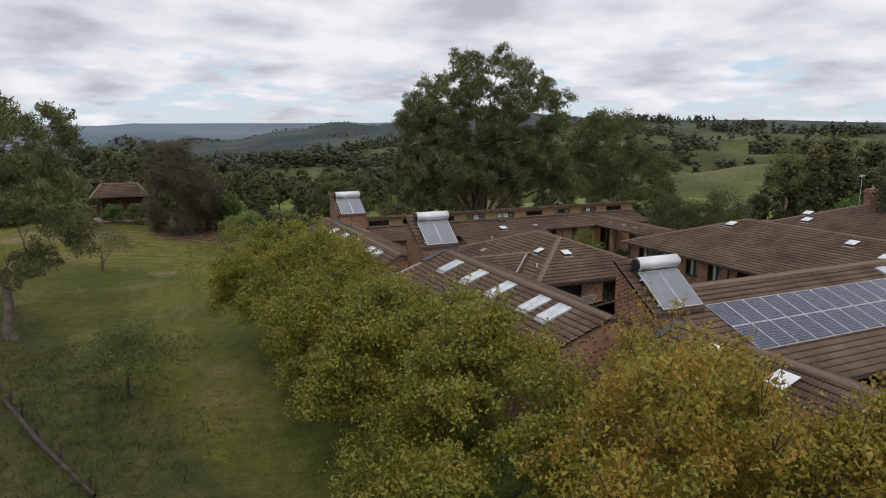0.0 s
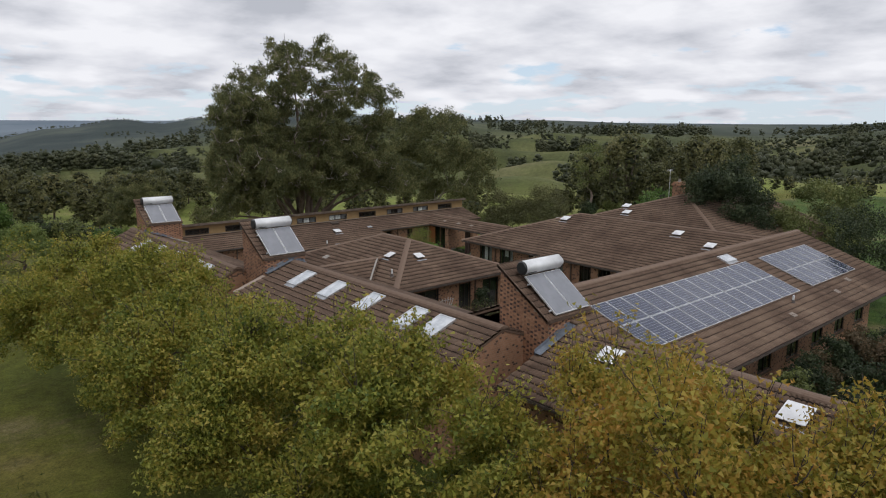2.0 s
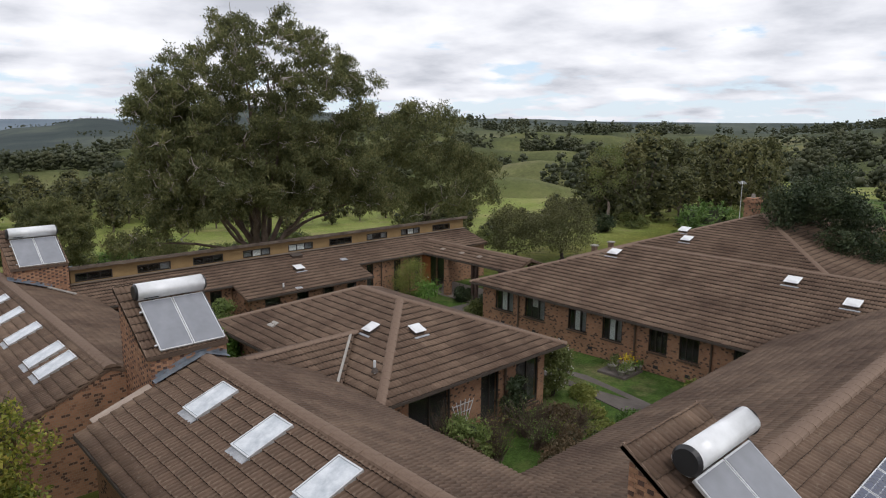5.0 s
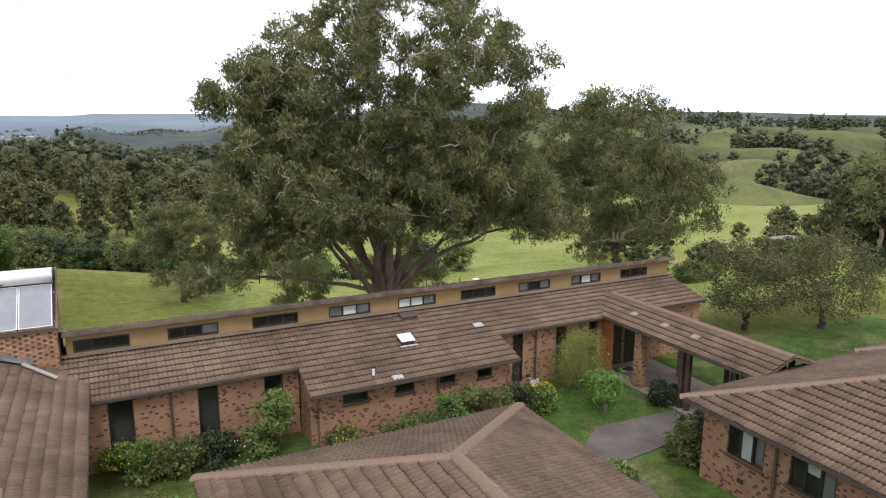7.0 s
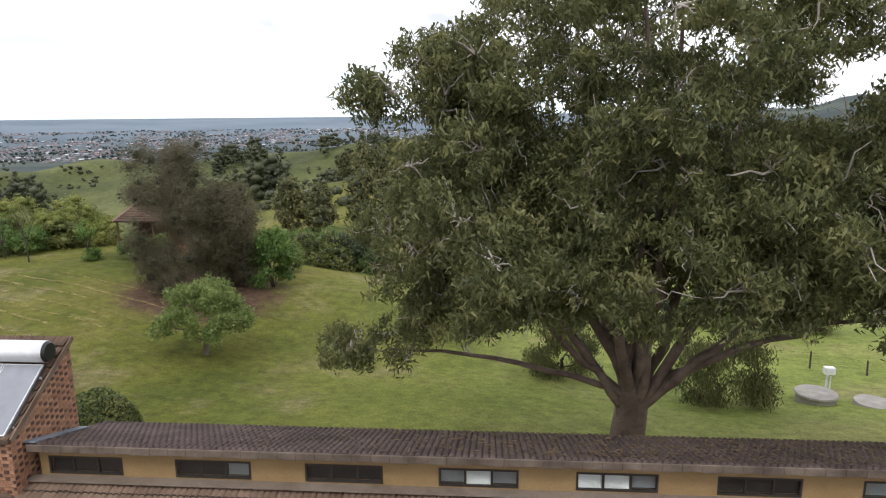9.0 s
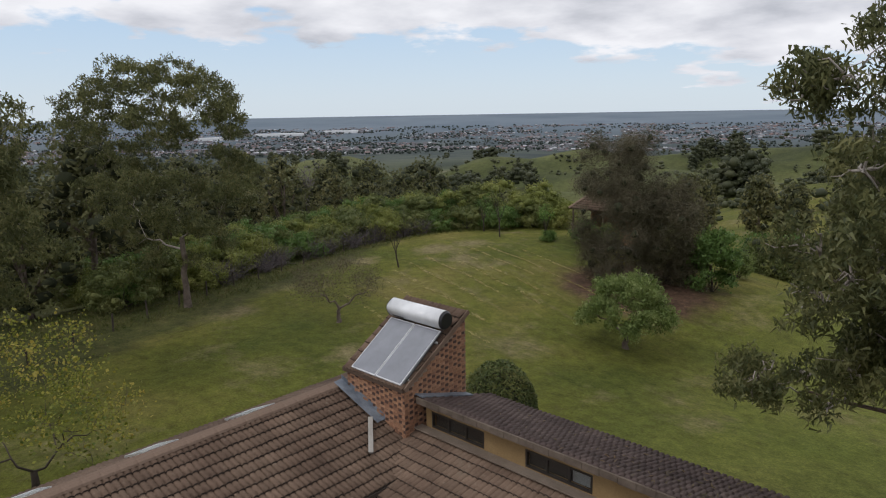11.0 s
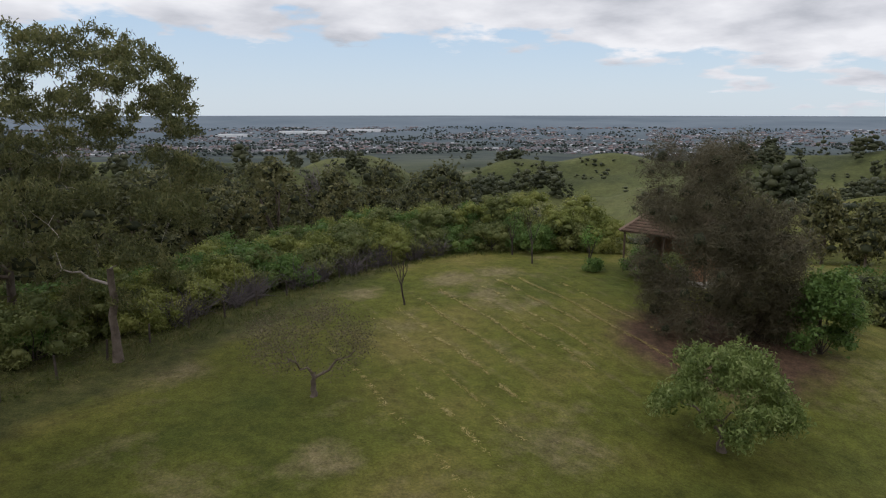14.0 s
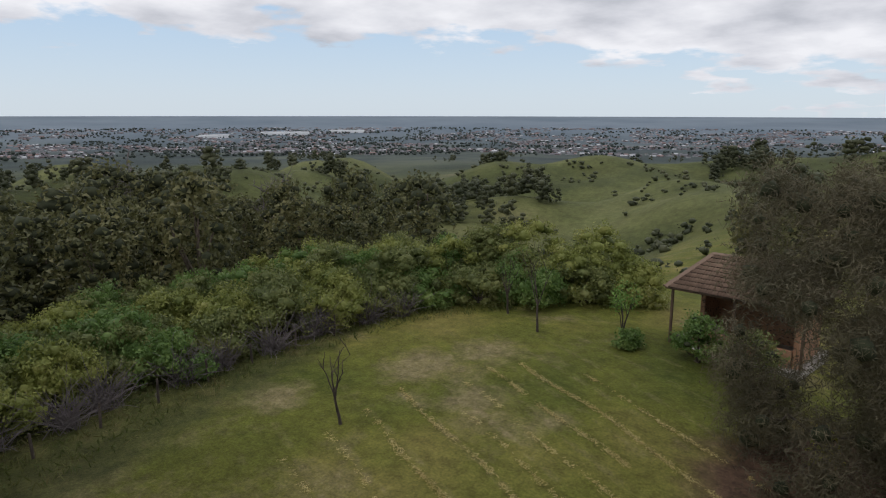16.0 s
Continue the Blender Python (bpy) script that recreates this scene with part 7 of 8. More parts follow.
def patch(name, label, pts_u, face, o, w, l, mat, h=0.075):
    u, v, nrm = slope_axes(face)
    m = Matrix((u, v, nrm)).transposed().to_4x4()
    bm = bmesh.new()
    box(bm, -w / 2, w / 2, -l / 2, l / 2, 0.03, h, 0.006)
    bm.transform(Matrix.Translation(o) @ m)
    tagged(part(name, bm, mat), label, "roof fitting", "roof fittings")


patch("metal_tile", "pale ribbed metal tile let into the roof", 0, A_S, (34.0, 51.25, 3.22), 0.44, 0.30, M_FLASH)
patch("metal_tile", "pale ribbed metal tile let into the roof", 0, A_P, (29.2, 48.95, 2.51), 0.42, 0.26, M_FLASH)
patch("roof_vent_panel", "flat grey vent panel near the clerestory wall", 0, A_S, (31.25, 52.62, 3.65), 0.75, 0.42, M_GUTTER, 0.11)
for k, (y, z) in enumerate(((49.3, 3.3), (47.4, 3.3), (45.7, 3.3))):
    patch("pale_tile", "pale replacement tile on the covered walk roof", 0, [(40.3, 52.0, 2.97), (40.3, 41.9, 2.97), (42.0, 41.9, 3.58)], (41.15, y, 3.275), 0.36, 0.26, M_PALETILE, 0.095)
for x, y in ((37.5, 14.6), (31.5, 14.4), (40.2, 15.0)):
    patch("pale_tile", "pale replacement tile on the solar wing roof", 0, E_S, (x, y, 3.54 + (y - 13.4) * 0.355), 0.42, 0.30, M_PALETILE, 0.095)
patch("pale_tile", "pale replacement tile on the hall roof", 0, H_W, (22.6, 40.0, HZ + 1.3 * 0.367), 0.45, 0.36, M_CONC, 0.095)


def downpipe(x, y, z0, z1, label="dark brown downpipe on a brick wall"):
    bm = bmesh.new()
    cyl(bm, (x, y, z0), (x, y, z1), 0.05, seg=10)
    for z in (z0 + 0.5, z1 - 0.4):
        cyl(bm, (x, y, z), (x, y, z + 0.05), 0.062, seg=10)
    tagged(part("downpipe", bm, M_FASCIA), label, "downpipe", "downpipes")


for y in (38.72, 27.55, 31.35):
    downpipe(37.05, y, 0.2, 2.95)
for x in (21.35, 36.75, 39.3):
    downpipe(x, 50.75, 0.1, 2.9)
downpipe(31.0, 49.1, 0.1, 2.4)
downpipe(27.9, 31.5, 0.3, 3.15)


def air_brick(x, y, z, axis):
    bm = bmesh.new()
    if axis == "y":
        box(bm, x - 0.012, x + 0.012, y - 0.12, y + 0.12, z, z + 0.15)
    else:
        box(bm, x - 0.12, x + 0.12, y - 0.012, y + 0.012, z, z + 0.15)
    tagged(part("air_vent", bm, M_ROOM), "small dark air vent in a brick wall", "vent", "air vents")


for y in (39.9, 37.6, 35.8, 33.9, 32.4, 30.2, 28.6):
    air_brick(37.115, y, 0.85, "y")
for x in (23.9, 36.4):
    air_brick(x, 50.815, 0.55, "x")

# entrance at the end of the covered walk
door = thing("door", "open orange timber door at the covered walk", "door")
box_part("door_leaf", 40.5, 40.56, 49.95, 50.8, FLOOR + 0.12, 2.75, M_DOOR, door)
bm = bmesh.new()
cyl(bm, (40.44, 50.05, 1.25), (40.44, 50.15, 1.25), 0.025, seg=8)
part("door_handle", bm, M_ALU, door)
for x0, x1 in ((41.0, 41.75), (42.1, 43.1)):
    en = thing("entrance", "dark glazed entrance in the clerestory wing wall", "door")
    # a solid dark slab on the wall stands in for the unlit doorway
    box_part("frame", x0 - 0.06, x1 + 0.06, 50.775, 50.825, FLOOR + 0.12, 2.8, M_FRAME, en)
    box_part("pane", x0, x1, 50.76, 50.774, FLOOR + 0.15, 2.72, M_GLASS, en)
mat_ob = box_part("doormat", 40.9, 41.9, 49.8, 50.4, FLOOR + 0.12, FLOOR + 0.145, M_BLACK, None, 0.005)
tagged(mat_ob, "dark doormat on the paving by the entrance", "doormat")

# paths and garden
def slab(name, label, pts, mat, th=0.05, cat="path"):
    bm = bmesh.new()
    top = [bm.verts.new((x, y, gz(x, y) + th)) for x, y in pts]
    low = [bm.verts.new((x, y, gz(x, y) - 0.15)) for x, y in pts]
    bm.faces.new(top)
    for i in range(len(pts)):
        bm.faces.new((top[i], low[i], low[(i + 1) % len(pts)], top[(i + 1) % len(pts)]))
    bmesh.ops.recalc_face_normals(bm, faces=bm.faces)
    tagged(part(name, bm, mat), label, cat, kind="structure")


slab("path_1", "worn concrete garden path", [(32.9, 38.0), (34.2, 38.0), (34.5, 32.2), (33.4, 26.7), (31.8, 26.7), (32.9, 32.0)], M_PATH)
slab("path_2", "cracked paving between lawn and shrubs", [(35.6, 43.4), (39.6, 43.8), (40.2, 45.7), (36.4, 45.9), (34.4, 44.6), (33.6, 40.5), (34.6, 40.2)], M_PATH)
bed = box_part("garden_slab", 35.3, 36.9, 30.7, 32.2, 0.3, 0.70, M_PATH, None, 0.02)
tagged(bed, "low concrete slab with plant pots beside the wall", "slab")


def pot(x, y, z, r, h, leaf, seed):
    ob = thing("plant_pot", "pale stone pot with a small plant", "pot", "pots on the slab", at=(x, y, z))
    bm = bmesh.new()
    prof = [(0.55, 0), (0.75, 0.35), (0.95, 0.8), (1.05, 0.85), (1.05, 1.0), (0.9, 1.0), (0.85, 0.8)]
    rings = []
    for k, q in prof:
        rings.append([bm.verts.new((math.cos(a) * r * k, math.sin(a) * r * k, h * q)) for a in np.linspace(0, 2 * np.pi, 14, endpoint=False)])
    for a, b in zip(rings, rings[1:]):
        for i in range(14):
            bm.faces.new((a[i], a[(i + 1) % 14], b[(i + 1) % 14], b[i]))
    bm.faces.new(rings[0][::-1])
    bm.faces.new(rings[-1])
    part("bowl", bm, M_CONC, ob, "", True)
    rng = np.random.default_rng(seed)
    c = rng.normal(0, 1, (90, 3)) * np.array([r * 0.7, r * 0.7, r * 0.5]) + np.array([0, 0, h + r * 0.6])
    v, f = cards(rng, c, 0.16, 0.06)
    tagged(big_mesh("plant", v, f, leaf, ob), kind="stuff")


for i, (x, y, r, lf) in enumerate(((35.5, 31.0, 0.2, L_PEPPER), (35.8, 31.7, 0.22, L_BUSH), (36.5, 32.0, 0.2, L_BUSH), (36.5, 31.3, 0.26, L_YELLOW), (36.7, 30.85, 0.18, L_GREEN), (35.9, 30.85, 0.24, L_PEPPER))):
    pot(x, y, 0.70, r, r * 1.3, lf, 300 + i)
pot(36.35, 50.2, 0.25, 0.14, 0.2, L_FLOWER, 310)

SHRUBS = (
    ("green shrub against the clerestory wing wall", 19.9, 49.9, 1.5, 0.9, L_GREEN), ("scrambling olive shrub against the brick wall", 21.3, 49.7, 1.5, 1.1, L_BUSH), ("dark shrub in the wall bed", 22.8, 49.6, 1.2, 0.9, L_DARK),
    ("tall grey-green shrub beside the porch", 24.6, 49.6, 2.6, 0.95, L_PEPPER), ("leafy shrub at the porch wall", 26.9, 48.5, 0.9, 0.6, L_BUSH), ("dense green shrub along the porch", 29.0, 47.8, 1.5, 0.95, L_BUSH),
    ("dense green shrub along the porch", 30.6, 47.7, 1.9, 1.15, L_GREEN), ("dense green shrub along the porch", 32.4, 47.8, 2.0, 1.2, L_BUSH), ("dark green shrub along the porch", 33.8, 47.9, 1.7, 0.9, L_DARK),
    ("dark shrub beside the covered walk", 40.4, 46.5, 1.1, 0.7, L_DARK), ("dark upright shrub at the east wing corner", 38.7, 42.9, 2.0, 0.95, L_DARK), ("low green shrub at the east wing corner", 37.6, 42.6, 1.3, 0.8, L_BUSH),
    ("low green groundcover beside the hall", 32.4, 40.0, 0.7, 0.9, L_GREEN), ("low pale shrub by the paving", 34.3, 42.2, 0.8, 0.6, L_PEPPER), ("climbing creeper on the hall wall", 28.2, 31.2, 2.1, 0.6, L_DARK),
    ("dark rusty shrub below the hall windows", 29.4, 29.9, 0.8, 0.8, L_DRY), ("green shrub with brown twigs in the south bed", 27.8, 28.4, 0.9, 1.0, L_DRY), ("grey-green twiggy shrub in the south bed", 24.5, 30.4, 2.1, 1.0, L_PEPPER),
    ("green shrub in the south bed", 31.2, 29.6, 0.35, 0.5, L_SCRUB), ("low green shrub in the south bed", 30.0, 28.3, 0.3, 0.7, L_SCRUB), ("low green groundcover in the south bed", 31.8, 28.2, 0.25, 0.6, L_GREEN), ("dark leafy shrub in the south bed", 26.6, 27.4, 0.9, 1.0, L_DRY), ("dry brown shrub below the hall", 23.6, 29.6, 1.4, 1.0, L_DRY), ("low shrub beside the garden path", 32.2, 30.9, 0.5, 0.5, L_SCRUB),
    ("dark green heathy shrub in the south bed", 28.9, 27.3, 0.7, 1.0, L_DARKER), ("green shrub by the solar wing", 35.6, 27.4, 0.9, 0.5, L_SCRUB), ("low green shrub under the east wing wall", 36.6, 27.2, 0.8, 0.5, L_BUSH),
    ("bright green tree-like shrub behind the tower", 19.7, 38.9, 3.1, 1.25, L_LIME), ("bright green shrub behind the tower", 19.6, 40.9, 2.2, 1.1, L_GREEN), ("small shrub in the inner court", 20.2, 46.0, 1.4, 0.9, L_BUSH),
    ("dark shrub against the solar wing wall", 28.4, 12.5, 2.8, 1.1, L_DARK), ("grey twiggy shrub against the solar wing wall", 30.3, 12.6, 3.0, 1.0, L_DRY), ("dark shrub against the solar wing wall", 32.1, 12.5, 3.1, 1.1, L_DARK), ("grey twiggy shrub against the solar wing wall", 34.0, 12.5, 3.2, 1.0, L_DRY), ("dark shrub against the solar wing wall", 36.0, 12.4, 3.2, 1.2, L_DARK), ("dark shrub against the solar wing wall", 26.4, 12.4, 2.7, 1.1, L_BUSH),
    ("dark shrub below the solar wing", 24.5, 10.6, 2.4, 1.4, L_DARK), ("dark shrub below the solar wing", 27.6, 10.0, 2.2, 1.5, L_DARK), ("dark shrub below the solar wing", 31.0, 10.6, 2.6, 1.6, L_DARK), ("grey twiggy shrub below the solar wing", 33.6, 11.4, 3.0, 1.2, L_DRY), ("dark evergreen shrub by the solar wing", 36.4, 10.0, 3.0, 1.7, L_DARK), ("dark evergreen shrub by the solar wing", 39.6, 8.6, 3.4, 1.9, L_DARK), ("dark evergreen shrub by the solar wing", 41.8, 12.4, 2.2, 1.2, L_DARK), ("dark shrub below the solar wing", 29.0, 7.4, 2.0, 1.7, L_DARK), ("dark shrub below the solar wing", 33.5, 7.0, 2.6, 1.8, L_DARK),
)
for i, (lb, x, y, h, s, lf) in enumerate(SHRUBS):
    shrub(lb, (x, y), lf, 320 + i, h, s, 0.11, 0.06, 16, 30, 7, tuft_r=0.11)
shrub("shrub with white blossom at the hall corner", (31.4, 31.9), L_BUSH, 380, 2.7, 0.9, 0.1, 0.06, 20, 40, 7)
rngf = np.random.default_rng(77)
M_DRYTWIG = noise_mat("brown_twig", (0.075, 0.052, 0.038), (0.17, 0.125, 0.10), 1.5, 0.9, 20.0, bump=0)
for i, (x, y, h) in enumerate(((26.4, 30.7, 1.3), (27.6, 30.2, 1.5), (28.7, 30.4, 1.1), (25.4, 29.7, 1.6), (29.6, 29.2, 0.9), (27.2, 29.2, 1.2), (24.2, 31.0, 2.1), (28.6, 28.8, 0.9))):
    brush = thing("dry_bush", "dry brown twiggy bush with a few leaves in the garden bed", "bush", "dry bushes in the garden bed", at=(x, y, gz(x, y)))
    tw = []
    for _ in range(90):
        e = rngf.normal(0, 1, 3) * np.array([0.42, 0.42, 0.12]) + np.array([0, 0, h * rngf.uniform(0.45, 1.0)])
        tw.append((bow(rngf, np.array([rngf.normal(0, 0.12), rngf.normal(0, 0.12), 0.0]), e, 0.08, 0.06, 5), np.linspace(0.013, 0.005, 5)))
    v, f = tubes(tw, 3)
    big_mesh("branching", v, f, M_DRYTWIG, brush)
    tips = np.array([q[0][rngf.integers(2, 5)] for q in tw for _ in range(4)]) + rngf.normal(0, 0.05, (360, 3))
    v, f = cards(rngf, tips, 0.075, 0.035)
    tagged(big_mesh("leaves", v, f, (L_DRY, L_PEPPER, L_DRY, L_SCRUB)[i % 4], brush), kind="stuff")


def blossom(label, x, y, zc, s, leaf, n, seed, size=0.07):
    r = np.random.default_rng(seed)
    ob = thing("blossom", label, "flowers", at=(x, y, gz(x, y)))
    d = r.normal(0, 1, (n, 3))
    d /= np.linalg.norm(d, axis=1)[:, None]
    v, f = cards(r, d * np.array(s) + np.array([0, 0, zc]), size, size)
    tagged(big_mesh("petals", v, f, leaf, ob), kind="stuff")


blossom("white blossom on a dark shrub", 31.4, 31.9, 1.45, (0.9, 0.9, 1.2), L_FLOWER, 170, 1)
blossom("white roses in the wall bed", 23.4, 49.2, 0.55, (0.5, 0.4, 0.4), L_FLOWER, 26, 2)
shrub("bush covered in yellow blossom by the porch", (35.3, 48.2), L_GREEN, 381, 1.25, 0.7, 0.09, 0.05, 14, 26, 7)
blossom("yellow blossom on a bush by the porch", 35.3, 48.2, 0.65, (0.65, 0.6, 0.6), L_YELLOW, 260, 3)
blossom("yellow blossom in the wall bed", 19.6, 49.5, 1.1, (0.6, 0.4, 0.4), L_YELLOW, 70, 4)
blossom("yellow blossom at the porch wall", 26.9, 48.3, 0.8, (0.4, 0.35, 0.35), L_YELLOW, 60, 5)
tree("small_tree", "lime green young frangipani-like tree on the courtyard lawn", "tree", (37.7, 47.0), L_LIME, M_BARK, 390, 1.6, 0.6, 0.06, 0.5, 18, 0.26, 8, 6, 0.24, 0.08, crown_z=1.0, low=-0.4)

tree("small_tree", "airy olive shrub-like tree by the brick wall", "tree", (38.1, 49.3), L_SCRUB, M_BARK, 391, 2.7, 1.05, 0.05, 0.4, 44, 0.4, 26, 8, 0.10, 0.026, droop=0.2, crown_z=1.3, low=-0.6, shell=0.3)

# trellis fan against the hall
tr = thing("trellis", "white wooden fan trellis among shrubs by the hall", "trellis")
for k in range(6):
    a = radians(-22 + 9 * k)
    beam(tr, (25.4, 31.35, 0.95), (25.4 + math.sin(a) * 1.4, 31.35, 0.95 + math.cos(a) * 1.4), 0.016, 0.022, M_ZINC, "lath")
for z in (1.5, 1.9, 2.2):
    w = (z - 0.95) * 0.4
    beam(tr, (25.4 - w, 31.32, z), (25.4 + w, 31.32, z), 0.016, 0.022, M_ZINC, "cross_lath")


# ---- the lawn ----
def sapling(x, y, h, label, seed, leaf=None, forks=4, leaves=60):
    rng = np.random.default_rng(seed)
    ob = thing("sapling", label, "sapling", "saplings on the lawn", at=(x, y, gz(x, y) - 0.03))
    stem = bow(rng, np.zeros(3), np.array([rng.normal(0, 0.1), rng.normal(0, 0.1), h * 0.45]), 0, 0.02, 5)
    limbs = []
    for k in range(forks):
        a = 2 * math.pi * k / forks + rng.uniform(0, 1)
        e = stem[-1] + np.array([math.cos(a) * h * 0.2, math.sin(a) * h * 0.2, h * rng.uniform(0.35, 0.55)])
        limbs.append((bow(rng, stem[rng.integers(2, 5)], e, 0.1, 0.03, 5), np.linspace(0.034, 0.012, 5)))
        for q in range(3):
            s = limbs[-1][0][rng.integers(1, 4)] if q else limbs[-1][0][2]
            limbs.append((bow(rng, s, s + np.array([rng.normal(0, 0.2), rng.normal(0, 0.2), h * 0.18]), 0.02, 0.02, 4), np.linspace(0.02, 0.008, 4)))
    v, f = tubes([(stem, np.linspace(0.075, 0.045, 5))], 7)
    big_mesh("trunk", v, f, M_DARKBARK, ob, True)
    v, f = tubes(limbs, 5)
    big_mesh("branching", v, f, M_DARKBARK, ob, True)
    if leaf:
        c = np.vstack([p[-1] + rng.normal(0, 0.18, (leaves // 4, 3)) for p, _ in limbs])
        v, f = cards(rng, c, 0.16, 0.07)
        big_mesh("leaves", v, f, leaf, ob)


sapling(-10.5, 78.9, 3.1, "bare forked sapling with a few twigs", 400, None, 5)
sapling(-10.9, 93.2, 4.4, "thin straight sapling on the lawn", 401, L_BUSH, 4, 60)
sapling(-14.6, 95.2, 3.6, "young tree with tiered green branches", 402, L_GREEN, 5, 80)
sapling(5.2, 87.3, 1.9, "yellow-green sapling under dark casuarinas", 403, L_AUTUMN, 3, 60)
sapling(-6.4, 94.6, 2.8, "young leafy tree with open branches", 404, L_LIME, 5, 110)
shrub("low leafy bush at a young tree's foot", (-6.0, 94.4), L_GREEN, 405, 1.1, 0.8, 0.12, 0.07, 12, 26, 7)

# garden hut
hut = thing("garden_hut", "open brick hut with tiled hip roof by the casuarinas", "hut")
hz = gz(-2, 99)
hx0, hx1, hy0, hy1, he, hr = -5.2, 2.0, 96.8, 102.2, hz + 3.3, hz + 4.9
hm = (hy0 + hy1) / 2
for f in ([(hx0, hy0, he), (hx1, hy0, he), (hx1 - 1.4, hm, hr), (hx0 + 1.4, hm, hr)], [(hx1, hy1, he), (hx0, hy1, he), (hx0 + 1.4, hm, hr), (hx1 - 1.4, hm, hr)], [(hx0, hy1, he), (hx0, hy0, he), (hx0 + 1.4, hm, hr)], [(hx1, hy0, he), (hx1, hy1, he), (hx1 - 1.4, hm, hr)]):
    roof_face(hut, f)
caps(hut, (hx0 + 1.4, hm, hr + 0.04), (hx1 - 1.4, hm, hr + 0.04))
for x, y in ((hx0, hy0), (hx0, hy1), (hx1, hy0)):
    caps(hut, (x, y, he + 0.04), (hx0 + 1.4 if x == hx0 else hx1 - 1.4, hm, hr + 0.04))
wall(hut, "x", hy1 - 0.9, hx0 + 1.2, hx1 - 0.6, hz - 0.4, he)
wall(hut, "y", hx0 + 1.2, hm - 0.4, hy1 - 1.03, hz - 0.4, he)
wall(hut, "y", hx1 - 0.7, hy0 + 0.9, hy1 - 1.03, hz - 0.4, he)
wall(hut, "x", hy0 + 0.9, hx0 + 1.3, hx1 - 0.85, hz - 0.4, hz + 1.0)
for x in (hx0 + 0.3, (hx0 + hx1) / 2, hx1 - 0.3):
    box_part("post", x - 0.06, x + 0.06, hy0 + 0.3, hy0 + 0.42, hz - 0.3, he, M_FASCIA, hut)
box_part("floor_slab", hx0 + 0.2, hx1 - 0.2, hy0 + 0.2, hy1 - 0.4, hz - 0.5, hz + 0.12, M_CONC, hut)

shrub("green bush in front of the hut", (-2.5, 95.3), L_GREEN, 406, 2.6, 1.4, 0.14, 0.08, 16, 30, 7)
shrub("green bush in front of the hut", (0.2, 94.4), L_BUSH, 407, 2.9, 1.7, 0.14, 0.08, 16, 30, 7)

# well covers and hand pump past the great gum
well = thing("well", "round concrete well cover on grass", "well", "well covers")
bm = bmesh.new()
wz = gz(47.2, 75.6)
cyl(bm, (47.2, 75.6, wz - 0.3), (47.2, 75.6, wz + 0.5), 1.05, 1.02, 28)
cyl(bm, (47.2, 75.6, wz + 0.5), (47.2, 75.6, wz + 0.6), 1.12, 1.08, 28)
part("cover", bm, M_CONC, well)
well = thing("well", "low round concrete well cover on grass", "well", "well covers")
bm = bmesh.new()
wz2 = gz(50.0, 75.0)
cyl(bm, (50.0, 75.0, wz2 - 0.3), (50.0, 75.0, wz2 + 0.22), 1.0, 0.97, 28)
part("cover", bm, M_CONC, well)
pump = thing("pump", "white pump box on a post beside the well", "pump")
bm = bmesh.new()
cyl(bm, (48.0, 76.2, wz), (48.0, 76.2, wz + 1.5), 0.06, seg=10)
cyl(bm, (48.2, 76.2, wz), (48.2, 76.2, wz + 1.3), 0.04, seg=10)
part("post", bm, M_ZINC, pump)
box_part("pump_box", 47.8, 48.35, 76.0, 76.4, wz + 1.45, wz + 1.85, M_STEEL, pump, 0.02)


# fences
def fence(pts, label, wires=3, h=1.15, step=3.0):
    ob = thing("fence", label, "fence")
    rng = np.random.default_rng(len(pts) * 7 + int(abs(pts[0][0])))
    posts = []
    for (x0, y0), (x1, y1) in zip(pts, pts[1:]):
        n = max(1, round(math.hypot(x1 - x0, y1 - y0) / step))
        for k in range(n):
            t = k / n
            posts.append((x0 + (x1 - x0) * t, y0 + (y1 - y0) * t))
    posts.append(pts[-1])
    tops = []
    for x, y in posts:
        z = gz(x, y)
        q = Vector((x + rng.normal(0, 0.05), y + rng.normal(0, 0.05), z + h * rng.uniform(0.9, 1.08)))
        bm = bmesh.new()
        cyl(bm, (x, y, z - 0.3), q, 0.065, 0.055, 8)
        part("post", bm, M_DARKBARK, ob)
        tops.append((Vector((x, y, z)), q))
    for w in range(wires):
        f = 0.35 + 0.28 * w
        path = np.array([a.lerp(b, f) for a, b in tops])
        v, fs = tubes([(path, np.full(len(path), 0.004))], 4)
        big_mesh("wire", v, fs, M_DARKBARK, ob)


fence([(-9.0, 50.5), (-12.0, 56.0), (-15.3, 64.0), (-17.6, 72.0), (-19.2, 80.0), (-19.4, 88.0)], "old post and wire fence along the bank")
fence([(-2.0, 24.4), (-3.2, 27.6), (-5.2, 32.9), (-6.6, 36.8), (-8.6, 43.0)], "leaning old post fence in rough grass", 2, 0.9, 2.4)
fence([(24.0, 97.0), (36.0, 92.0), (48.0, 86.0), (60.0, 80.0), (74.0, 72.0)], "post and wire fence across the paddock")
bm = bmesh.new()
box(bm, -1.6, 1.6, -0.06, 0.06, 0.75, 0.9)
box(bm, -1.6, -1.45, -0.08, 0.08, -0.3, 0.9)
box(bm, 1.45, 1.6, -0.08, 0.08, -0.3, 0.9)
rail = part("timber_rail", bm, M_DARKBARK)
rail.matrix_basis = pose(-13.2, 102.6, gz(-13.2, 102.6), 0, 0, 25)
tagged(rail, "dark timber rail between posts by the scrub", "rail")

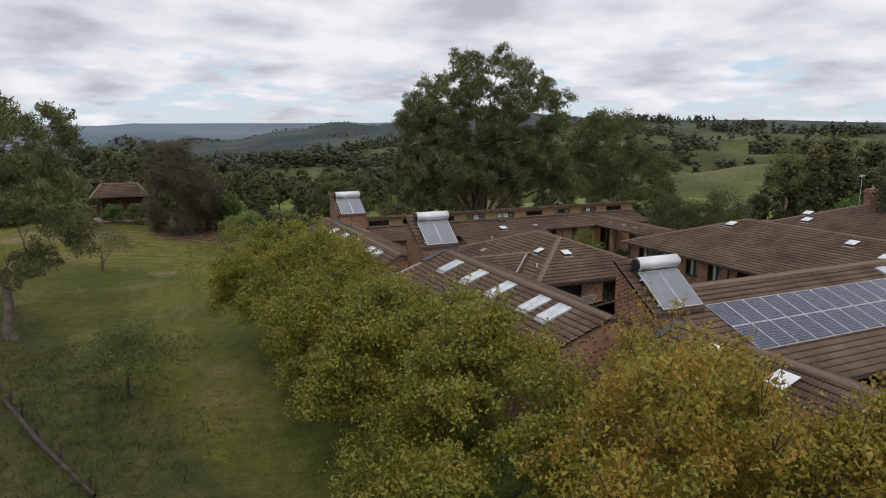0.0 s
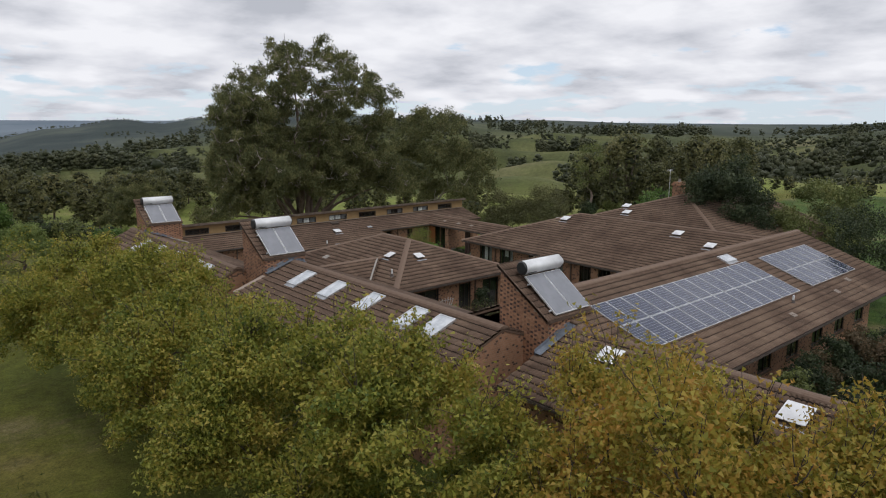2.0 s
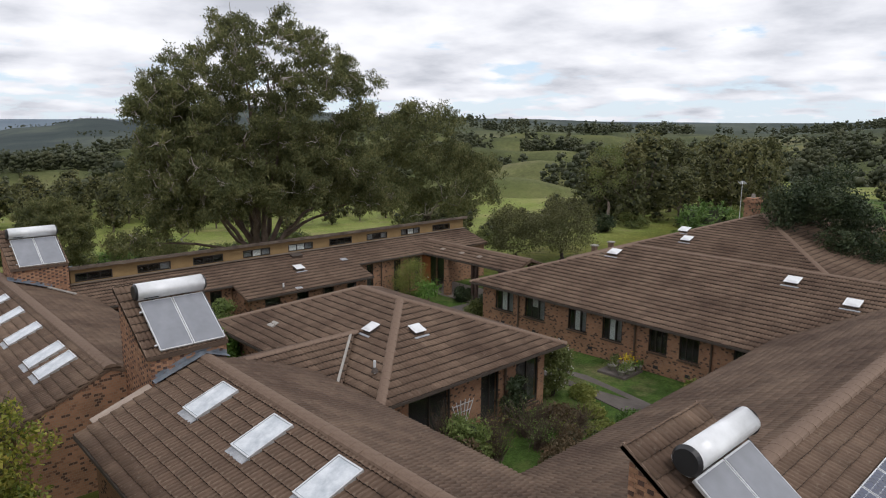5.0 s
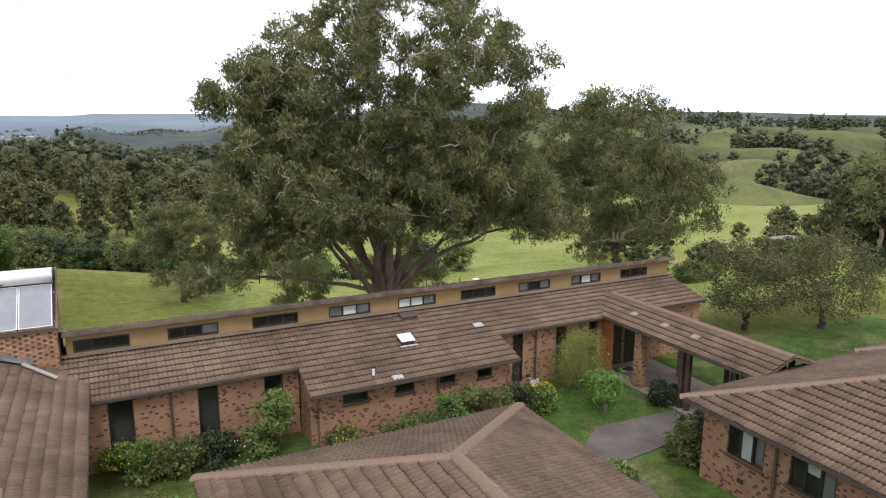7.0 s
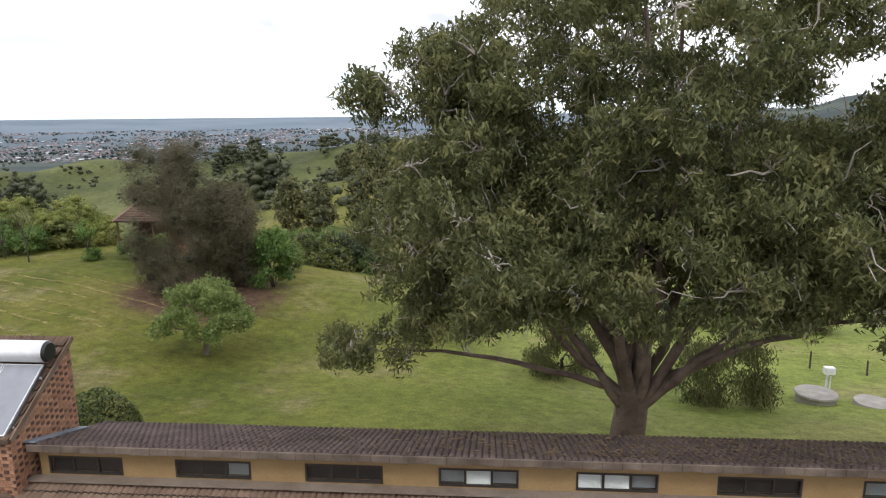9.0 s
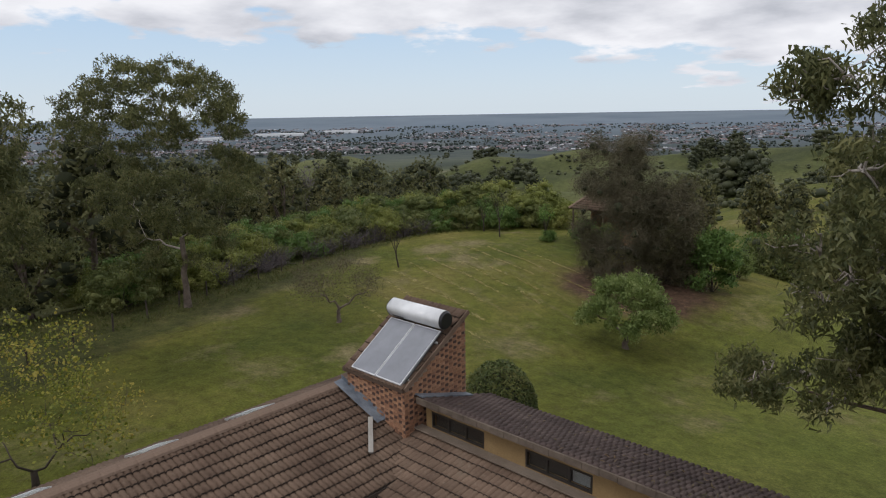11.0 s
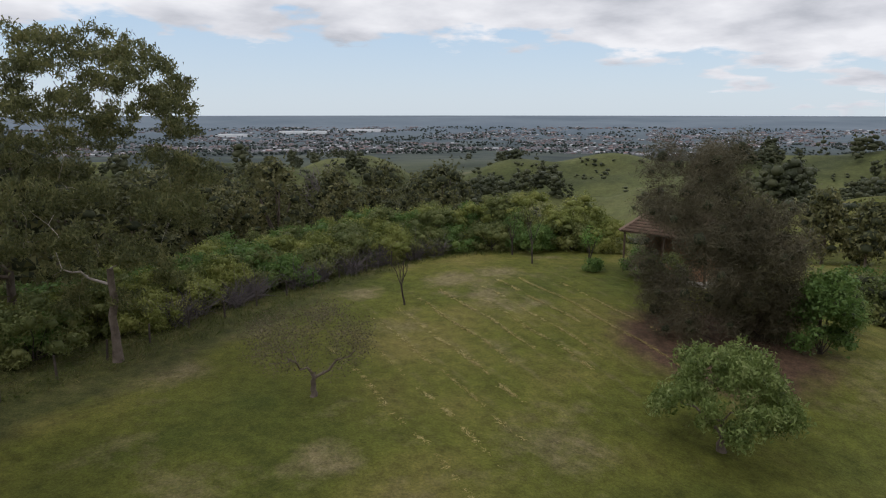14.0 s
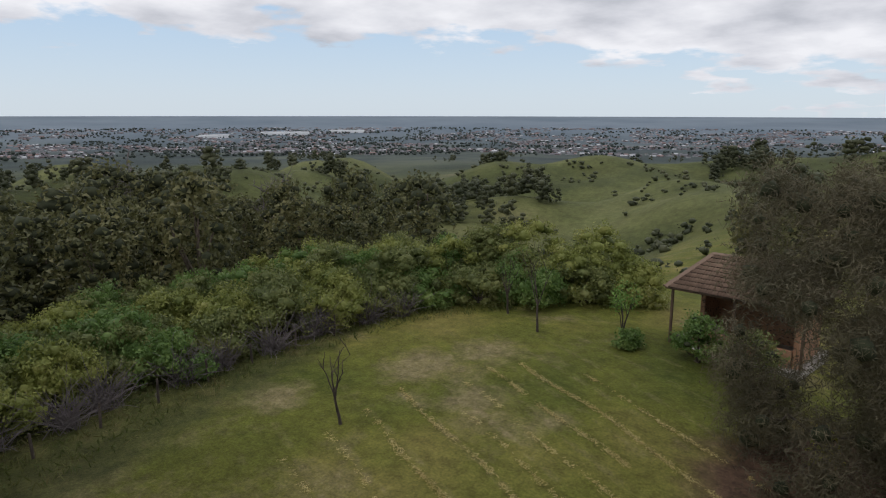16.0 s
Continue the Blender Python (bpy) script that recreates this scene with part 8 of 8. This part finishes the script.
# an old log rail lying in the rough grass by the bank
rail_pts = [(-6.3, 35.4), (-5.2, 32.2), (-4.2, 29.5), (-3.1, 26.8), (-1.8, 23.8)]
log = thing("fallen_rail", "old dark log rail lying in rough grass", "log")
path = np.array([(x, y, gz(x, y) + 0.32 + 0.1 * (k % 2)) for k, (x, y) in enumerate(rail_pts)])
v, f = tubes([(path, np.array([0.08, 0.11, 0.12, 0.10, 0.08]))], 8)
big_mesh("log", v, f, M_DARKBARK, log, True)

# small shed past the paddock
shed = thing("shed", "small pale shed with flat roof in the paddock", "shed")
sx, sy = 89.6, 76.6
sz = gz(sx, sy)
box_part("back_wall", sx - 1.6, sx + 1.6, sy + 1.05, sy + 1.2, sz - 0.3, sz + 2.0, M_CONC, shed)
box_part("side_wall", sx - 1.6, sx - 1.45, sy - 1.2, sy + 1.04, sz - 0.3, sz + 2.0, M_CONC, shed)
box_part("side_wall", sx + 1.45, sx + 1.6, sy - 1.2, sy + 1.04, sz - 0.3, sz + 2.0, M_WOOD, shed)
box_part("front_panel", sx - 1.44, sx - 0.2, sy - 1.2, sy - 1.06, sz - 0.3, sz + 2.0, M_CONC, shed)
box_part("roof", sx - 1.9, sx + 1.9, sy - 1.5, sy + 1.5, sz + 2.0, sz + 2.18, M_WOOD, shed)


# rough grass in tufts
def grass(name, label, n, area, keep, seed, length, leaf):
    rng = np.random.default_rng(seed)
    x, y = rng.uniform(area[0], area[1], n), rng.uniform(area[2], area[3], n)
    k = keep(x, y)
    x, y = x[k], y[k]
    c = np.stack([x, y, ground_z(x, y) + length * 0.4], -1)
    v, f = cards(rng, c, length, 0.03 + length * 0.06, -0.6)
    tagged(big_mesh(name, v, f, leaf), label, "grass", kind="stuff")


L_GRASS = leaf_mat("grass_blade", (0.062, 0.086, 0.021), (0.105, 0.122, 0.034), (0.18, 0.16, 0.065), 0.45)


def we(y):
    return -15.0 - 4.5 * sstep(54, 80, y) + 4.0 * sstep(88, 100, y)


grass("rough_grass", "long rough grass on the bank by the fence", 70000, (-26, 6, 14, 104), lambda x, y: ((x < we(y) + 3.6 - 1.6 * sstep(70, 80, y)) & (x > we(y) - 6)) | ((y < 44) & (x < 1.5 + 1.6 * np.sin(y * 0.5) + 1.3 * np.sin(y * 7.7 + x * 5.1) + 0.9 * np.sin(y * 19.0 - x * 13.0))), 501, 0.34, L_GRASS)

# straw clippings left by the mower in thin broken rows over the crest of the lawn
rng = np.random.default_rng(504)
along, across = np.array([0.951, -0.309]), np.array([0.309, 0.951])
straw = []
for off, s0, s1, full in ((81.5, -35.5, -17.0, 1.0), (79.8, -36.0, -26.0, 0.9), (78.1, -35.0, -22.0, 0.35), (76.6, -33.0, -20.0, 0.3), (75.2, -36.0, -24.0, 0.75), (73.1, -35.0, -23.0, 0.65), (71.1, -34.0, -19.0, 0.4), (69.1, -33.0, -16.0, 0.35), (83.4, -33.0, -19.0, 0.35), (67.2, -31.0, -14.0, 0.25), (65.1, -30.0, -12.0, 0.25)):
    n = int((s1 - s0) * 110)
    q = rng.uniform(s0, s1, n)
    run = np.array([noise.noise(Vector((float(v) * 1.1, off * 3.3, 0.0))) + 0.7 * noise.noise(Vector((float(v) * 4.0, off * 2.1, 5.0))) for v in q])
    q = q[run > 0.42 - 0.75 * full + rng.normal(0, 0.22, n)]
    side = off + 0.10 * np.sin(q * 0.8 + off) + rng.normal(0, 0.085, len(q))
    straw.append(q[:, None] * along + side[:, None] * across)
sxy = np.vstack(straw)
sc_ = np.column_stack([sxy, ground_z(sxy[:, 0], sxy[:, 1]) + rng.uniform(0.02, 0.045, len(sxy))])
sv, sf = cards(rng, sc_, 0.17, 0.020, 0.0, 0.93)
tagged(big_mesh("grass_clippings", sv, sf, L_STRAW), "dry straw clippings in thin rows on the mown lawn", "clippings", kind="stuff")

# fallen leaves and bark on the roof under the great gum
rng = np.random.default_rng(503)
lx, ly = rng.normal(34, 5.5, 1500), rng.uniform(53.1, 56.0, 1500)
k = (lx > 19) & (lx < 46.5)
lc = np.stack([lx[k], ly[k], 4.68 - (ly[k] - 53.0) * 0.3097 + 0.11], -1)
lv, lf_ = cards(rng, lc, 0.15, 0.035, 0.0, 0.9)
tagged(big_mesh("leaf_litter", lv, lf_, L_DRY), "dry gum leaves fallen on the roof tiles", "leaves", kind="stuff")


# ---- bricks of the towers ----
def brick_face(wall_ob, o, u, w, top0, top1, z0, singles):
    """Flemish courses standing proud on one face, from z0 up to a top edge sloping from top0 to top1 over the width w."""
    nrm = Vector((u.y, -u.x, 0))
    rng = np.random.default_rng(int(abs(o.x * 31 + o.y * 17)))
    course, L, S, H, D = 0.086, 0.23, 0.11, 0.076, 0.012
    m = Matrix((u, -nrm, Vector((0, 0, 1)))).transposed().to_4x4()
    z, row, boxes = z0, 0, []
    while z < max(top0, top1):
        s, head = -(row % 2) * 0.18 - 0.06, False
        while s < w:
            ln = S if head else L
            a, b = max(s, 0.0), min(s + ln, w)
            tz = min(top0 + (top1 - top0) * a / w, top0 + (top1 - top0) * b / w)
            if b - a > 0.05 and z + H < tz - 0.02:
                boxes.append((a, b, z, float(rng.normal(0, 0.002)), head, abs(b - a - ln) < 1e-6))
            s += ln + 0.01
            head = not head
        z += course
        row += 1
    full = [q for q in boxes if q[5]]
    keep = set(full[-singles:]) if singles else set()
    for a, b, z, d, head, _ in keep and full[-singles:]:
        ob = new("brick", HEADER_MESH if head else BRICK_MESH)
        ob.parent = wall_ob
        ob.matrix_basis = Matrix.Translation(o + u * a + nrm * d + Vector((0, 0, z))) @ m
    for kind, mat in ((False, M_BRICKS), (True, M_HEADERS)):
        vs, fs = [], []
        for q in boxes:
            if q in keep or q[4] is not kind:
                continue
            a, b, z, d = q[:4]
            k = len(vs)
            for x, y, zz in ((a, D, z), (b, D, z), (b, D, z + H), (a, D, z + H), (a, -0.01, z), (b, -0.01, z), (b, -0.01, z + H), (a, -0.01, z + H)):
                vs.append(o + u * x + nrm * (y + d) + Vector((0, 0, zz)))
            fs += [(k, k + 1, k + 2, k + 3), (k + 3, k + 2, k + 6, k + 7), (k + 1, k + 5, k + 6, k + 2), (k + 4, k, k + 3, k + 7), (k + 5, k + 1, k, k + 4)]
        if vs:
            tagged(mesh_part("header_bricks" if kind else "bricks", vs, fs, mat, wall_ob), kind="stuff")


def brick_piece_mat(name, node, socket, stops=((0.0, (0.25, 0.125, 0.075)), (1.0, (0.40, 0.225, 0.135)), (0.2, (0.30, 0.155, 0.09)), (0.5, (0.37, 0.20, 0.115)), (0.8, (0.33, 0.175, 0.105)))):
    m = bpy.data.materials.new(name)
    m.use_nodes = True
    n, l = m.node_tree.nodes, m.node_tree.links
    src, r, big, mx = n.new(node), n.new("ShaderNodeValToRGB"), n.new("ShaderNodeTexNoise"), n.new("ShaderNodeMixRGB")
    co = n.new("ShaderNodeTexCoord")
    big.inputs["Scale"].default_value, big.inputs["Detail"].default_value = 9.0, 6
    l.new(co.outputs["Object"], big.inputs["Vector"])
    el = r.color_ramp.elements
    for i, (p, c) in enumerate(stops):
        e = el[i] if i < 2 else el.new(p)
        e.position, e.color = p, (*c, 1)
    l.new(src.outputs[socket], r.inputs["Fac"])
    mx.blend_type, mx.inputs["Fac"].default_value = "OVERLAY", 0.7
    l.new(r.outputs["Color"], mx.inputs["Color1"])
    l.new(big.outputs["Fac"], mx.inputs["Color2"])
    l.new(mx.outputs["Color"], n["Principled BSDF"].inputs["Base Color"])
    n["Principled BSDF"].inputs["Roughness"].default_value = 0.85
    bp = n.new("ShaderNodeBump")
    bp.inputs["Strength"].default_value, bp.inputs["Distance"].default_value = 0.5, 0.01
    l.new(big.outputs["Fac"], bp.inputs["Height"])
    l.new(bp.outputs["Normal"], n["Principled BSDF"].inputs["Normal"])
    return m


M_BRICKS = brick_piece_mat("brick_courses", "ShaderNodeNewGeometry", "Random Per Island")
M_BRICK1 = brick_piece_mat("single_brick", "ShaderNodeObjectInfo", "Random")
BURNT = ((0.0, (0.070, 0.042, 0.035)), (1.0, (0.34, 0.18, 0.105)), (0.45, (0.10, 0.055, 0.042)), (0.68, (0.17, 0.085, 0.055)), (0.75, (0.30, 0.155, 0.09)))
M_HEADERS = brick_piece_mat("burnt_headers", "ShaderNodeNewGeometry", "Random Per Island", BURNT)
M_HEADER1 = brick_piece_mat("single_burnt_header", "ShaderNodeObjectInfo", "Random", BURNT)
M_MORTAR = noise_mat("mortar", (0.24, 0.185, 0.135), (0.33, 0.26, 0.195), 2.0, 0.9, 30.0)
BRICK_MESH = bpy.data.meshes.new("brick")
BRICK_MESH.from_pydata([(0, -0.012, 0), (0.23, -0.012, 0), (0.23, -0.012, 0.076), (0, -0.012, 0.076), (0, 0.01, 0), (0.23, 0.01, 0), (0.23, 0.01, 0.076), (0, 0.01, 0.076)], [], [(0, 1, 2, 3), (3, 2, 6, 7), (1, 5, 6, 2), (4, 0, 3, 7), (5, 1, 0, 4)])
BRICK_MESH.materials.append(M_BRICK1)
HEADER_MESH = BRICK_MESH.copy()
HEADER_MESH.name = "header"
for vert in HEADER_MESH.vertices:
    vert.co.x *= 0.11 / 0.23
HEADER_MESH.materials[0] = M_HEADER1
for i, (tx, ty, zf, zb, *_) in enumerate(TOWERS):
    w = TOWER_WALLS[i]
    w.data.materials[0] = M_MORTAR
    near = i == 2
    brick_face(w, Vector((tx, ty, 0)), Vector((1, 0, 0)), TOWER_W, zf - 0.06, zf - 0.06, 3.4, 120 if near else 0)
    brick_face(w, Vector((tx + TOWER_W, ty, 0)), Vector((0, 1, 0)), TOWER_D, zf - 0.06, zb - 0.06, 3.4, 170 if near else 0)
    brick_face(w, Vector((tx, ty + TOWER_D, 0)), Vector((0, -1, 0)), TOWER_D, zb - 0.06, zf - 0.06, 3.0, 0)

# ---- tiles laid one by one, nearest the camera's way ----
tile_mesh = None
for ob, o, u, v, nrm, us, vs_ in SINGLE:
    m = Matrix((u, v, nrm)).transposed()
    rng = np.random.default_rng(17)
    if tile_mesh is None:
        k = len(PROFILE)
        pv = [(a * TILE_W, 0.0, h + 0.052) for a, h in PROFILE] + [(a * TILE_W, TILE_L + 0.03, h - 0.004) for a, h in PROFILE] + [(a * TILE_W, 0.0, h * 0.35) for a, h in PROFILE]
        pf = [(s, s + 1, k + s + 1, k + s) for s in range(k - 1)] + [(2 * k + s, 2 * k + s + 1, s + 1, s) for s in range(k - 1)]
        tile_mesh = bpy.data.meshes.new("tile")
        tile_mesh.from_pydata(pv, [], pf)
        tile_mesh.materials.append(M_TILE_P)
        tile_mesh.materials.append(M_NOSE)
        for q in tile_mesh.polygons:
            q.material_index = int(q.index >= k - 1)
    for a, b in zip(us, vs_):
        t = new("tile", tile_mesh)
        t.parent = ob
        t.matrix_basis = Matrix.Translation(o + u * float(a) + v * float(b + rng.normal(0, 0.006)) + nrm * float(rng.normal(0, 0.004))) @ m.to_4x4()
